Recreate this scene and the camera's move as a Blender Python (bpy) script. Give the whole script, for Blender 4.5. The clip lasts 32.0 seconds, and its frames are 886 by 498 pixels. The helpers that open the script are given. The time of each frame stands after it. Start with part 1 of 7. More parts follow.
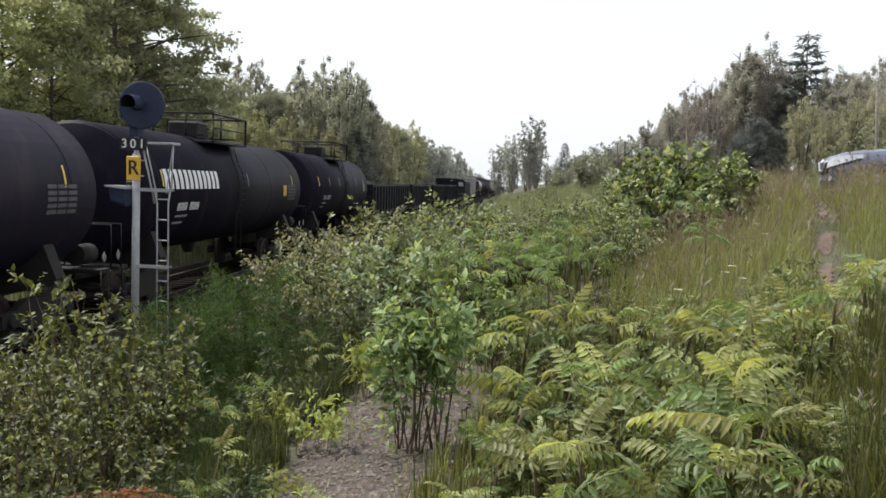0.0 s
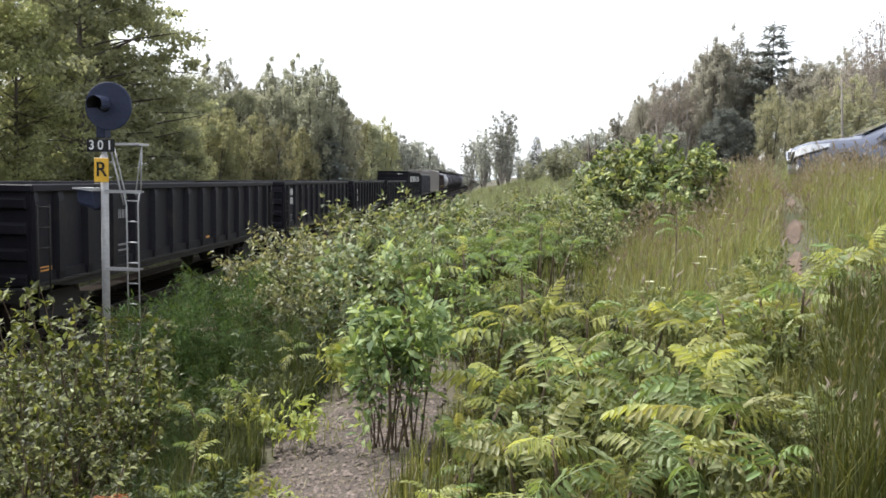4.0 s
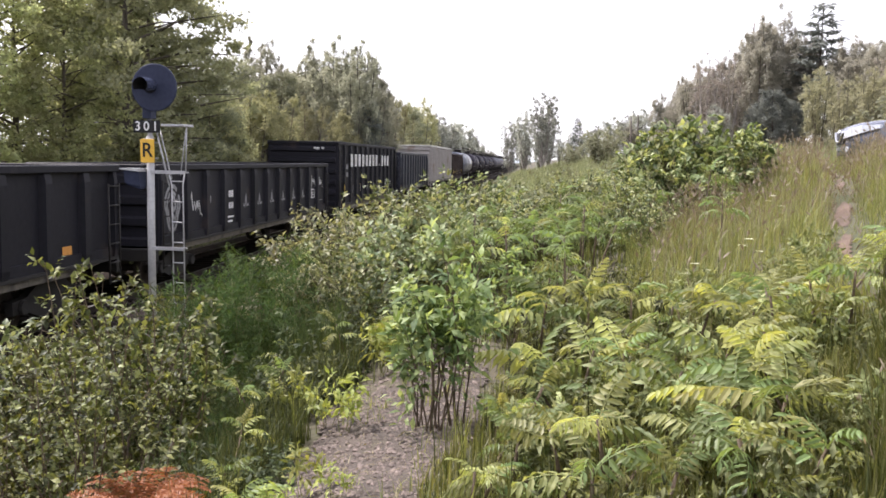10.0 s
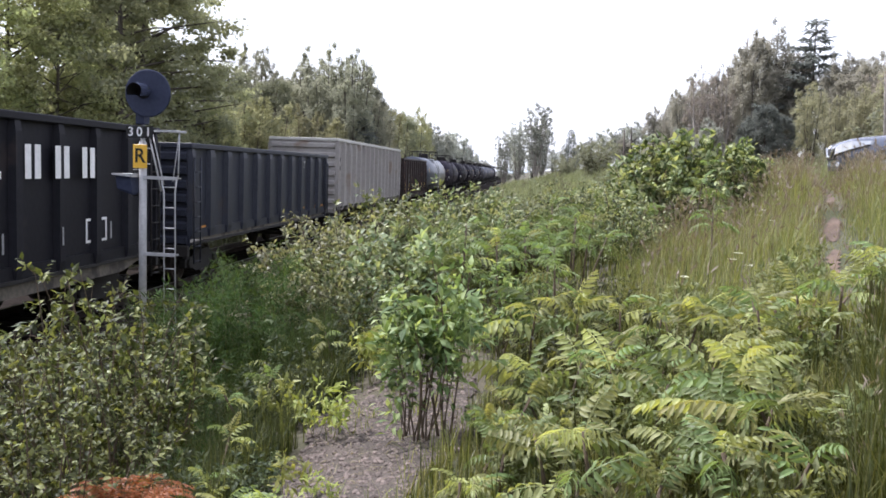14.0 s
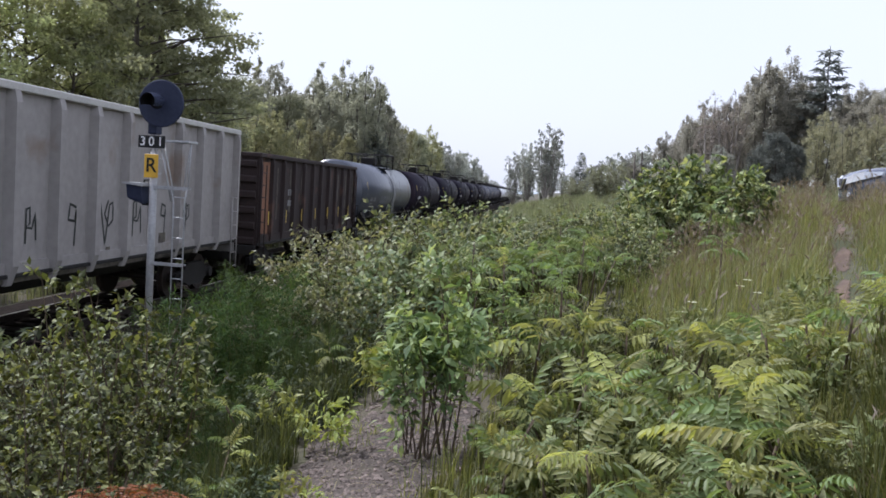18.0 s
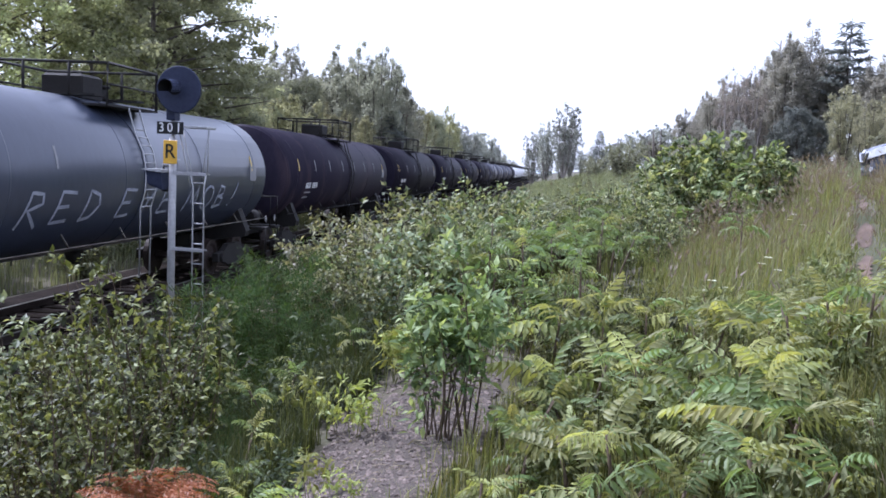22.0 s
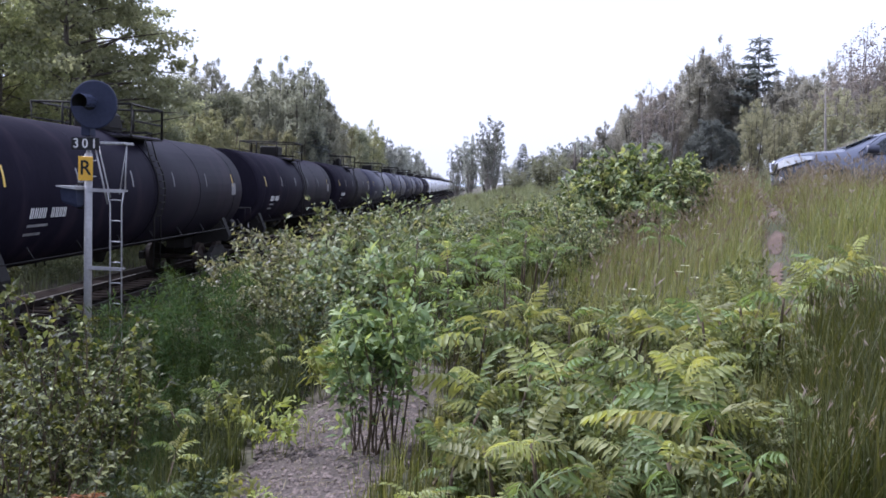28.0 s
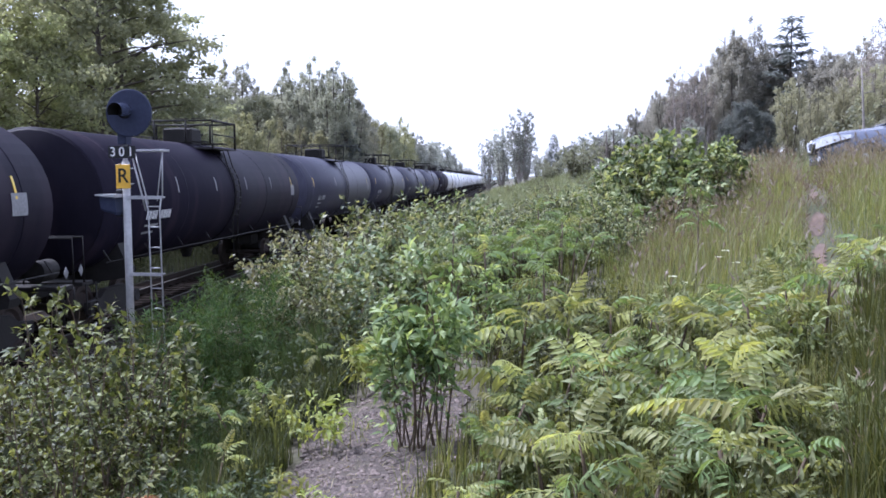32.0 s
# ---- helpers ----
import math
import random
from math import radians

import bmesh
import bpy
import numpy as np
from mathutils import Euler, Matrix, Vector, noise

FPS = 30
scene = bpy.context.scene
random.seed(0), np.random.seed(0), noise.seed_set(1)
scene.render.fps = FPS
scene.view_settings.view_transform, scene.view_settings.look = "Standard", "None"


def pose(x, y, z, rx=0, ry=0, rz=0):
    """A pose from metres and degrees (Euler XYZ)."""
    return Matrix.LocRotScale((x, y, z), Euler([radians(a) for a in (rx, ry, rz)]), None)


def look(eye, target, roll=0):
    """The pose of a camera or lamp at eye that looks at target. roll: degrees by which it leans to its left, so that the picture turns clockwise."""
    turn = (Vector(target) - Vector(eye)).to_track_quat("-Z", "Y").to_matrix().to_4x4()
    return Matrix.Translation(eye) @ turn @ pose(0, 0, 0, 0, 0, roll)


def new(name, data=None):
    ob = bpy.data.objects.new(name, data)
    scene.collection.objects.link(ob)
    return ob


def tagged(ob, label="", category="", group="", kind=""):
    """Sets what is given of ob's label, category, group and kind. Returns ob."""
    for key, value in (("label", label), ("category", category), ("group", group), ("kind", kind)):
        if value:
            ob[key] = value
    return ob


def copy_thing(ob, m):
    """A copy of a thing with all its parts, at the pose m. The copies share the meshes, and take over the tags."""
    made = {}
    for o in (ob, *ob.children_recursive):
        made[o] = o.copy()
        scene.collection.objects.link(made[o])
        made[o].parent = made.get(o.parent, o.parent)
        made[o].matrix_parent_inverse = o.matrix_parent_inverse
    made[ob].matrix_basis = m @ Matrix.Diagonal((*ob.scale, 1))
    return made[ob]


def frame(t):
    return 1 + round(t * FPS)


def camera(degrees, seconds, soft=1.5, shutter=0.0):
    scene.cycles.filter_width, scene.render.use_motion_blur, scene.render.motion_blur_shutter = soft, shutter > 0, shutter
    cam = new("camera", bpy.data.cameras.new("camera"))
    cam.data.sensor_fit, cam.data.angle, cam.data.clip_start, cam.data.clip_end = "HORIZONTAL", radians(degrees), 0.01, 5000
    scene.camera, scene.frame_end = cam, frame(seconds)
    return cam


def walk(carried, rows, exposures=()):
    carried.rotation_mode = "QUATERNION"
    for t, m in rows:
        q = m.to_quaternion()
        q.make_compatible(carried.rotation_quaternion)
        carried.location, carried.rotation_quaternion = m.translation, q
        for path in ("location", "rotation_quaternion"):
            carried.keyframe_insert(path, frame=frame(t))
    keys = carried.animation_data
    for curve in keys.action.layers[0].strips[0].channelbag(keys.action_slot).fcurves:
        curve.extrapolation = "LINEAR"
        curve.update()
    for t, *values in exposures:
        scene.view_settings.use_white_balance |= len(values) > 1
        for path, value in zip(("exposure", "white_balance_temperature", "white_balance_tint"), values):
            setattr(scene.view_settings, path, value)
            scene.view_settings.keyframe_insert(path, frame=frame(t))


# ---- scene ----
cam = camera(54.0, 32.0, soft=1.65)
PATH = [
    (0.0, pose(0.000, 0.000, 3.000, 85.67, -2.00, 4.75)),
    (0.5, pose(-0.012, -0.009, 2.999, 85.63, -1.91, 4.58)),
    (1.0, pose(-0.005, -0.005, 2.996, 85.53, -1.84, 4.74)),
    (1.5, pose(-0.010, -0.016, 3.004, 85.22, -2.04, 4.83)),
    (2.0, pose(-0.015, -0.009, 2.996, 85.23, -1.94, 5.43)),
    (2.5, pose(0.003, -0.002, 2.996, 85.06, -1.41, 5.17)),
    (3.0, pose(0.015, 0.004, 2.999, 84.85, -0.72, 3.69)),
    (3.5, pose(0.010, 0.002, 3.018, 85.52, -1.09, 2.84)),
    (5.5, pose(0.012, -0.009, 3.007, 84.63, -0.77, 4.06)),
    (6.0, pose(-0.022, -0.021, 3.009, 85.12, -2.54, 4.54)),
    (6.5, pose(-0.010, -0.003, 3.007, 84.44, -2.40, 5.21)),
    (7.0, pose(0.004, 0.002, 3.007, 84.93, -1.30, 5.66)),
    (7.5, pose(-0.007, -0.002, 3.000, 84.63, -1.68, 6.15)),
    (8.0, pose(-0.007, -0.009, 3.003, 84.41, -1.51, 7.08)),
    (8.5, pose(-0.006, 0.002, 2.996, 84.11, -1.36, 6.88)),
    (9.0, pose(-0.010, 0.000, 2.997, 83.80, -1.23, 6.00)),
    (9.5, pose(-0.008, 0.006, 3.000, 83.95, -1.10, 5.54)),
    (10.0, pose(-0.017, 0.004, 2.998, 84.18, -1.05, 5.56)),
    (10.5, pose(-0.002, 0.008, 2.995, 84.26, -1.04, 5.82)),
    (11.0, pose(0.002, -0.005, 2.998, 84.15, -0.90, 5.61)),
    (11.5, pose(0.005, 0.005, 2.996, 84.15, -0.83, 5.70)),
    (12.0, pose(-0.001, 0.000, 3.001, 83.61, -1.26, 5.47)),
    (12.5, pose(0.007, -0.000, 3.001, 84.00, -2.08, 4.51)),
    (13.0, pose(0.010, -0.009, 3.002, 84.54, -1.74, 4.53)),
    (13.5, pose(-0.004, -0.003, 3.003, 84.80, -1.88, 4.50)),
    (14.0, pose(0.001, -0.009, 3.006, 84.80, -1.87, 5.15)),
    (14.5, pose(-0.041, -0.037, 2.996, 84.49, -1.35, 8.55)),
    (16.5, pose(-0.025, 0.049, 2.997, 85.34, -5.90, 11.32)),
    (17.0, pose(-0.033, 0.032, 2.992, 85.14, -2.65, 9.90)),
    (17.5, pose(-0.007, 0.009, 3.005, 86.03, -4.62, 6.97)),
    (18.0, pose(-0.001, 0.013, 2.995, 86.01, -3.55, 5.78)),
    (18.5, pose(0.015, 0.022, 2.997, 85.44, -3.14, 4.74)),
    (19.0, pose(0.016, 0.031, 2.995, 85.21, -2.71, 5.50)),
    (19.5, pose(0.007, 0.014, 2.997, 85.69, -2.68, 5.56)),
    (20.0, pose(0.013, 0.013, 2.996, 85.44, -2.49, 5.01)),
    (20.5, pose(0.018, 0.010, 2.995, 85.50, -2.43, 4.56)),
    (21.0, pose(0.019, -0.000, 3.001, 85.15, -2.66, 5.14)),
    (21.5, pose(0.015, 0.010, 2.999, 84.66, -2.47, 5.98)),
    (22.0, pose(0.004, 0.002, 3.005, 84.69, -2.63, 6.96)),
    (22.5, pose(0.010, 0.015, 2.993, 84.48, -2.68, 7.75)),
    (23.0, pose(0.013, 0.007, 2.999, 84.90, -2.18, 7.65)),
    (23.5, pose(0.008, 0.014, 3.003, 85.13, -2.20, 6.43)),
    (24.0, pose(0.013, 0.012, 3.003, 85.67, -1.80, 6.03)),
    (24.5, pose(0.011, 0.013, 3.002, 85.67, -2.11, 4.98)),
    (26.5, pose(0.017, 0.005, 3.015, 85.45, -1.35, 5.42)),
    (27.0, pose(0.013, -0.005, 3.012, 85.97, -2.37, 3.43)),
    (27.5, pose(0.021, -0.002, 3.007, 85.87, -2.46, 2.92)),
    (28.0, pose(0.019, -0.015, 3.007, 85.78, -2.04, 2.05)),
    (28.5, pose(0.014, -0.025, 3.001, 86.23, -2.22, 1.41)),
    (29.0, pose(0.011, -0.024, 3.001, 85.44, -1.89, 3.14)),
    (29.5, pose(0.015, -0.017, 2.997, 84.92, -1.49, 4.32)),
    (30.0, pose(0.012, -0.005, 2.996, 85.03, -1.49, 4.91)),
    (30.5, pose(-0.022, 0.001, 2.995, 85.47, -2.56, 5.22)),
    (31.0, pose(-0.070, -0.025, 2.997, 84.67, -1.43, 3.51)),
    (31.5, pose(-0.064, -0.014, 3.006, 85.39, -0.26, 3.59)),
    (32.0, pose(-0.007, -0.006, 3.005, 85.39, 0.23, 4.12)),
]
walk(cam, PATH, [(0.0, 0.08, 6150, 11), (3.0, 0.58, 6150, 11), (5.5, 0.4, 6150, 12), (9.0, 0.75, 6250, 19), (11.0, 0.68, 6250, 20), (14.5, 0.42, 5750, 17), (17.0, -0.05, 5700, 16), (20.0, 0.16, 5350, 21), (24.0, 0.55, 5150, 23), (28.0, 0.18, 5300, 24), (30.0, 0.51, 5200, 23), (32.0, 0.52, 5150, 24)])

# ---- light ----
SUN_AZ, SUN_EL = radians(-68), radians(54)     # left of the track's direction, above the horizon
world = bpy.data.worlds.new("sky")
scene.world = world
world.use_nodes = True
wn, wl = world.node_tree.nodes, world.node_tree.links
wn.clear()
sky = wn.new("ShaderNodeTexSky")
sky.sky_type = "NISHITA"
sky.sun_disc = False
sky.sun_elevation, sky.sun_rotation = SUN_EL, SUN_AZ
sky.air_density, sky.dust_density, sky.ozone_density = 1.2, 4.0, 1.0
sky_gain = wn.new("ShaderNodeMixRGB")
sky_gain.blend_type, sky_gain.inputs[0].default_value = "MULTIPLY", 1.0
sky_gain.inputs[2].default_value = (0.1, 0.1, 0.1, 1)
veil = wn.new("ShaderNodeMixRGB")              # thin bright cloud over the whole sky
veil.inputs[0].default_value = 0.72
cloud_noise = wn.new("ShaderNodeTexNoise")
cloud_noise.inputs["Scale"].default_value = 2.2
cloud_noise.inputs["Detail"].default_value = 5
cloud_ramp = wn.new("ShaderNodeValToRGB")
cloud_ramp.color_ramp.elements[0].color = (0.97, 0.98, 1.0, 1)
cloud_ramp.color_ramp.elements[1].color = (1.08, 1.07, 1.06, 1)
sky_out, sky_bg = wn.new("ShaderNodeOutputWorld"), wn.new("ShaderNodeBackground")
sky_bg.inputs["Strength"].default_value = 1.2
wl.new(sky.outputs[0], sky_gain.inputs[1])
wl.new(cloud_noise.outputs["Fac"], cloud_ramp.inputs[0])
wl.new(sky_gain.outputs[0], veil.inputs[1])
wl.new(cloud_ramp.outputs[0], veil.inputs[2])
wl.new(veil.outputs[0], sky_bg.inputs["Color"])
wl.new(sky_bg.outputs[0], sky_out.inputs["Surface"])
sun = new("sun", bpy.data.lights.new("sun", "SUN"))
sun.data.energy, sun.data.angle, sun.data.color = 5.0, radians(1.0), (1.0, 0.95, 0.86)
sun_way = Vector((math.sin(SUN_AZ) * math.cos(SUN_EL), math.cos(SUN_AZ) * math.cos(SUN_EL), math.sin(SUN_EL)))
sun.matrix_world = look(sun_way * 60, (0, 0, 0))


# ---- materials ----
def surface(name, dark, light, rough=0.7, metal=0.0, scale=4.0, fine=40.0, bump=0.2, spots=None, contrast=0.5, object_random=0.0, stretch=None, shine=0.5):
    """Two colours mixed by noise at two scales, with fine relief and, where given, stains of a third colour."""
    m = bpy.data.materials.new(name)
    m.use_nodes = True
    n, l = m.node_tree.nodes, m.node_tree.links
    b = n["Principled BSDF"]
    b.inputs["Roughness"].default_value, b.inputs["Metallic"].default_value = rough, metal
    b.inputs["Specular IOR Level"].default_value = shine
    geo = n.new("ShaderNodeTexCoord")
    spot = geo.outputs["Object"]
    if stretch:
        mapping = n.new("ShaderNodeMapping")
        mapping.inputs["Scale"].default_value = stretch
        l.new(spot, mapping.inputs[0])
        spot = mapping.outputs[0]
    big, small = n.new("ShaderNodeTexNoise"), n.new("ShaderNodeTexNoise")
    big.inputs["Scale"].default_value, big.inputs["Detail"].default_value = scale, 4
    small.inputs["Scale"].default_value, small.inputs["Detail"].default_value = fine, 5
    l.new(spot, big.inputs[0])
    l.new(spot, small.inputs[0])
    add = n.new("ShaderNodeMath")
    add.operation = "MULTIPLY_ADD"
    add.inputs[1].default_value = 0.5
    half = n.new("ShaderNodeMath")
    half.operation = "MULTIPLY"
    half.inputs[1].default_value = 0.5
    l.new(small.outputs["Fac"], half.inputs[0])
    l.new(big.outputs["Fac"], add.inputs[0])
    l.new(half.outputs[0], add.inputs[2])
    ramp = n.new("ShaderNodeValToRGB")
    ramp.color_ramp.elements[0].position, ramp.color_ramp.elements[1].position = 0.5 - contrast / 2 * 0.6, 0.5 + contrast / 2 * 0.6
    ramp.color_ramp.elements[0].color, ramp.color_ramp.elements[1].color = (*dark, 1), (*light, 1)
    l.new(add.outputs[0], ramp.inputs[0])
    colour = ramp.outputs[0]
    if spots:
        third = n.new("ShaderNodeTexNoise")
        third.inputs["Scale"].default_value, third.inputs["Detail"].default_value = spots[1], 6
        l.new(spot, third.inputs[0])
        gate = n.new("ShaderNodeValToRGB")
        gate.color_ramp.elements[0].position, gate.color_ramp.elements[1].position = spots[2], spots[2] + 0.12
        l.new(third.outputs["Fac"], gate.inputs[0])
        mix = n.new("ShaderNodeMixRGB")
        l.new(gate.outputs[0], mix.inputs[0])
        l.new(colour, mix.inputs[1])
        mix.inputs[2].default_value = (*spots[0], 1)
        colour = mix.outputs[0]
    if object_random:
        info, hsv = n.new("ShaderNodeObjectInfo"), n.new("ShaderNodeHueSaturation")
        span = n.new("ShaderNodeMapRange")
        span.inputs["To Min"].default_value, span.inputs["To Max"].default_value = 1 - object_random, 1 + object_random
        l.new(info.outputs["Random"], span.inputs["Value"])
        l.new(span.outputs[0], hsv.inputs["Value"])
        l.new(colour, hsv.inputs["Color"])
        colour = hsv.outputs[0]
    l.new(colour, b.inputs["Base Color"])
    if bump:
        bp = n.new("ShaderNodeBump")
        bp.inputs["Strength"].default_value, bp.inputs["Distance"].default_value = bump, 0.02
        l.new(small.outputs["Fac"], bp.inputs["Height"])
        l.new(bp.outputs[0], b.inputs["Normal"])
    return m


def leafy(name, colours, through_light=0.35, rough=0.45, vary=0.3, mottle=0.0, warmth=(1.3, 1.22, 0.6), shine=0.3):
    """Foliage: colour differs from leaf to leaf and from plant to plant; part of the light passes through."""
    m = bpy.data.materials.new(name)
    m.use_nodes = True
    n, l = m.node_tree.nodes, m.node_tree.links
    b, out = n["Principled BSDF"], n["Material Output"]
    geo, info = n.new("ShaderNodeNewGeometry"), n.new("ShaderNodeObjectInfo")
    ramp = n.new("ShaderNodeValToRGB")
    for i, c in enumerate(colours):
        e = ramp.color_ramp.elements[i] if i < 2 else ramp.color_ramp.elements.new(1.0)
        e.color = (*c, 1)
    for i in range(len(colours)):
        ramp.color_ramp.elements[i].position = i / (len(colours) - 1)
    if mottle:
        coord, speck, blend = n.new("ShaderNodeTexCoord"), n.new("ShaderNodeTexNoise"), n.new("ShaderNodeMixRGB")
        speck.inputs["Scale"].default_value, speck.inputs["Detail"].default_value = mottle, 3
        stretch = n.new("ShaderNodeMapRange")
        stretch.inputs["From Min"].default_value, stretch.inputs["From Max"].default_value = 0.3, 0.7
        l.new(coord.outputs["Object"], speck.inputs[0])
        l.new(speck.outputs["Fac"], stretch.inputs["Value"])
        blend.inputs[0].default_value = 0.7
        l.new(geo.outputs["Random Per Island"], blend.inputs[1])
        l.new(stretch.outputs[0], blend.inputs[2])
        l.new(blend.outputs[0], ramp.inputs[0])
    else:
        l.new(geo.outputs["Random Per Island"], ramp.inputs[0])
    hsv, span, hue = n.new("ShaderNodeHueSaturation"), n.new("ShaderNodeMapRange"), n.new("ShaderNodeMapRange")
    span.inputs["To Min"].default_value, span.inputs["To Max"].default_value = 1 - vary, 1 + vary
    hue.inputs["To Min"].default_value, hue.inputs["To Max"].default_value = 0.485, 0.515
    l.new(info.outputs["Random"], span.inputs["Value"])
    l.new(info.outputs["Random"], hue.inputs["Value"])
    l.new(span.outputs[0], hsv.inputs["Value"])
    l.new(hue.outputs[0], hsv.inputs["Hue"])
    l.new(ramp.outputs[0], hsv.inputs["Color"])
    l.new(hsv.outputs[0], b.inputs["Base Color"])
    b.inputs["Roughness"].default_value, b.inputs["Specular IOR Level"].default_value = rough, shine
    glow = n.new("ShaderNodeBsdfTranslucent")
    warm = n.new("ShaderNodeMixRGB")
    warm.blend_type, warm.inputs[0].default_value = "MULTIPLY", 1.0
    warm.inputs[2].default_value = (*warmth, 1)
    l.new(hsv.outputs[0], warm.inputs[1])
    l.new(warm.outputs[0], glow.inputs["Color"])
    mix = n.new("ShaderNodeMixShader")
    mix.inputs[0].default_value = through_light
    l.new(b.outputs[0], mix.inputs[1])
    l.new(glow.outputs[0], mix.inputs[2])
    l.new(mix.outputs[0], out.inputs["Surface"])
    return m


def paint(name, colour, rough=0.5, metal=0.0):
    return surface(name, [c * 0.85 for c in colour], [min(1, c * 1.1) for c in colour], rough, metal, 3, 30, 0.05)


M_EARTH = surface("earth", (0.045, 0.040, 0.026), (0.105, 0.090, 0.058), 0.95, 0, 0.9, 14, 0.6, ((0.048, 0.052, 0.022), 0.35, 0.5))
M_GRAVEL = surface("gravel", (0.036, 0.029, 0.023), (0.100, 0.080, 0.066), 0.95, 0, 2.2, 45, 1.0, ((0.075, 0.066, 0.040), 1.9, 0.54))
M_PEBBLE = surface("pebble", (0.044, 0.035, 0.030), (0.185, 0.147, 0.126), 0.9, 0, 9, 60, 0.3, None, 0.4, 0.5)
M_PATH = surface("trodden_earth", (0.070, 0.047, 0.034), (0.135, 0.094, 0.070), 0.95, 0, 1.5, 18, 0.6)
M_BALLAST = surface("ballast", (0.013, 0.0105, 0.0095), (0.035, 0.028, 0.025), 0.95, 0, 1.0, 9, 1.0, ((0.020, 0.015, 0.012), 0.5, 0.52), 0.5, 0, None, 0.04)
M_STONE = surface("ballast_stone", (0.022, 0.0185, 0.017), (0.066, 0.056, 0.051), 0.9, 0, 5, 30, 0.3, None, 0.6, 0.3, None, 0.05)
M_RAIL = surface("rusty_rail", (0.016, 0.012, 0.010), (0.036, 0.027, 0.022), 0.9, 0.0, 3, 40, 0.3, None, 0.5, 0, None, 0.2)
M_RAILTOP = surface("polished_rail", (0.10, 0.092, 0.085), (0.17, 0.155, 0.145), 0.5, 0.6, 2, 60, 0.05)
M_TIE = surface("creosoted_wood", (0.0066, 0.0051, 0.0042), (0.0156, 0.0120, 0.0096), 0.95, 0, 3, 40, 0.5, None, 0.6, 0.3, None, 0.04)
M_TANK = surface("black_tank_paint", (0.0084, 0.0074, 0.0138), (0.0156, 0.0134, 0.0234), 0.55, 0, 0.7, 9, 0.05, ((0.022, 0.017, 0.026), 1.0, 0.53), 0.9, 0.25, (1, 1.3, 0.4), 0.05)
M_TANKRUST = surface("weathered_brown_tank", (0.0126, 0.0108, 0.0198), (0.0276, 0.0228, 0.0372), 0.55, 0, 0.7, 9, 0.06, ((0.044, 0.033, 0.043), 0.8, 0.53), 0.9, 0.1, (1, 1.2, 0.45), 0.05)
M_TANKBLUE = surface("pale_blue_tank", (0.024, 0.032, 0.054), (0.044, 0.053, 0.084), 0.30, 0, 0.6, 8, 0.03, ((0.018, 0.024, 0.042), 0.9, 0.58), 0.7, 0, (1, 1.3, 0.5), 1.0)
M_TANKGREY = surface("blue_grey_tank", (0.026, 0.026, 0.046), (0.046, 0.046, 0.074), 0.45, 0, 0.6, 8, 0.03, ((0.022, 0.022, 0.032), 0.8, 0.58), 0.7, 0.2, (1, 1.3, 0.5), 0.3)
M_TANKWHITE = surface("white_tank", (0.62, 0.63, 0.66), (0.78, 0.79, 0.8), 0.45, 0, 0.6, 8, 0.04, ((0.35, 0.34, 0.33), 0.8, 0.6), 0.6, 0.15)
M_GONBLACK = surface("black_gondola_steel", (0.0065, 0.0065, 0.0098), (0.014, 0.0135, 0.019), 0.6, 0, 0.7, 10, 0.15, ((0.030, 0.023, 0.022), 1.1, 0.62), 0.7, 0.2, None, 0.2)
M_GONBLUE = surface("blue_black_gondola_steel", (0.013, 0.015, 0.024), (0.032, 0.035, 0.050), 0.5, 0, 0.7, 10, 0.15, ((0.04, 0.034, 0.034), 1.1, 0.62), 0.7, 0, None, 0.25)
M_GONWHITE = surface("dirty_white_gondola", (0.25, 0.232, 0.222), (0.36, 0.338, 0.322), 0.65, 0, 0.5, 7, 0.1, ((0.21, 0.16, 0.125), 0.8, 0.60), 0.7)
M_GONBROWN = surface("rust_brown_gondola", (0.0172, 0.0105, 0.0101), (0.0343, 0.0199, 0.0175), 0.8, 0, 0.7, 9, 0.2, ((0.090, 0.044, 0.030), 1.0, 0.59), 0.7)
M_RUSTPANEL = surface("rust_orange_panel", (0.16, 0.075, 0.042), (0.26, 0.13, 0.075), 0.85, 0, 1.5, 14, 0.2)
M_UNDER = surface("underframe_steel", (0.0054, 0.0045, 0.0042), (0.0138, 0.0114, 0.0099), 0.8, 0, 2, 20, 0.2)
M_SILL = surface("dusty_sill", (0.072, 0.064, 0.050), (0.150, 0.130, 0.102), 0.85, 0, 1.5, 12, 0.2, ((0.04, 0.034, 0.03), 2, 0.5))
M_WHEEL = surface("wheel_steel", (0.0210, 0.0154, 0.0126), (0.0490, 0.0350, 0.0294), 0.7, 0.3, 3, 30, 0.2)
M_MARK = surface("white_stencil", (0.62, 0.62, 0.62), (0.8, 0.8, 0.8), 0.6, 0, 3, 20, 0.0)
M_FADED = surface("faded_stencil", (0.16, 0.16, 0.165), (0.30, 0.30, 0.31), 0.6, 0, 3, 20, 0.0)
M_CHALK = surface("pale_spray_paint", (0.20, 0.21, 0.26), (0.36, 0.38, 0.44), 0.6, 0, 4, 20, 0.0)
M_DARKSPRAY = surface("dark_spray_paint", (0.012, 0.016, 0.015), (0.030, 0.036, 0.034), 0.6, 0, 4, 20, 0.0)
M_YELLOW = paint("yellow_reflector", (0.72, 0.50, 0.06), 0.35)
M_LABEL = paint("yellow_orange_label", (0.60, 0.36, 0.05), 0.5)
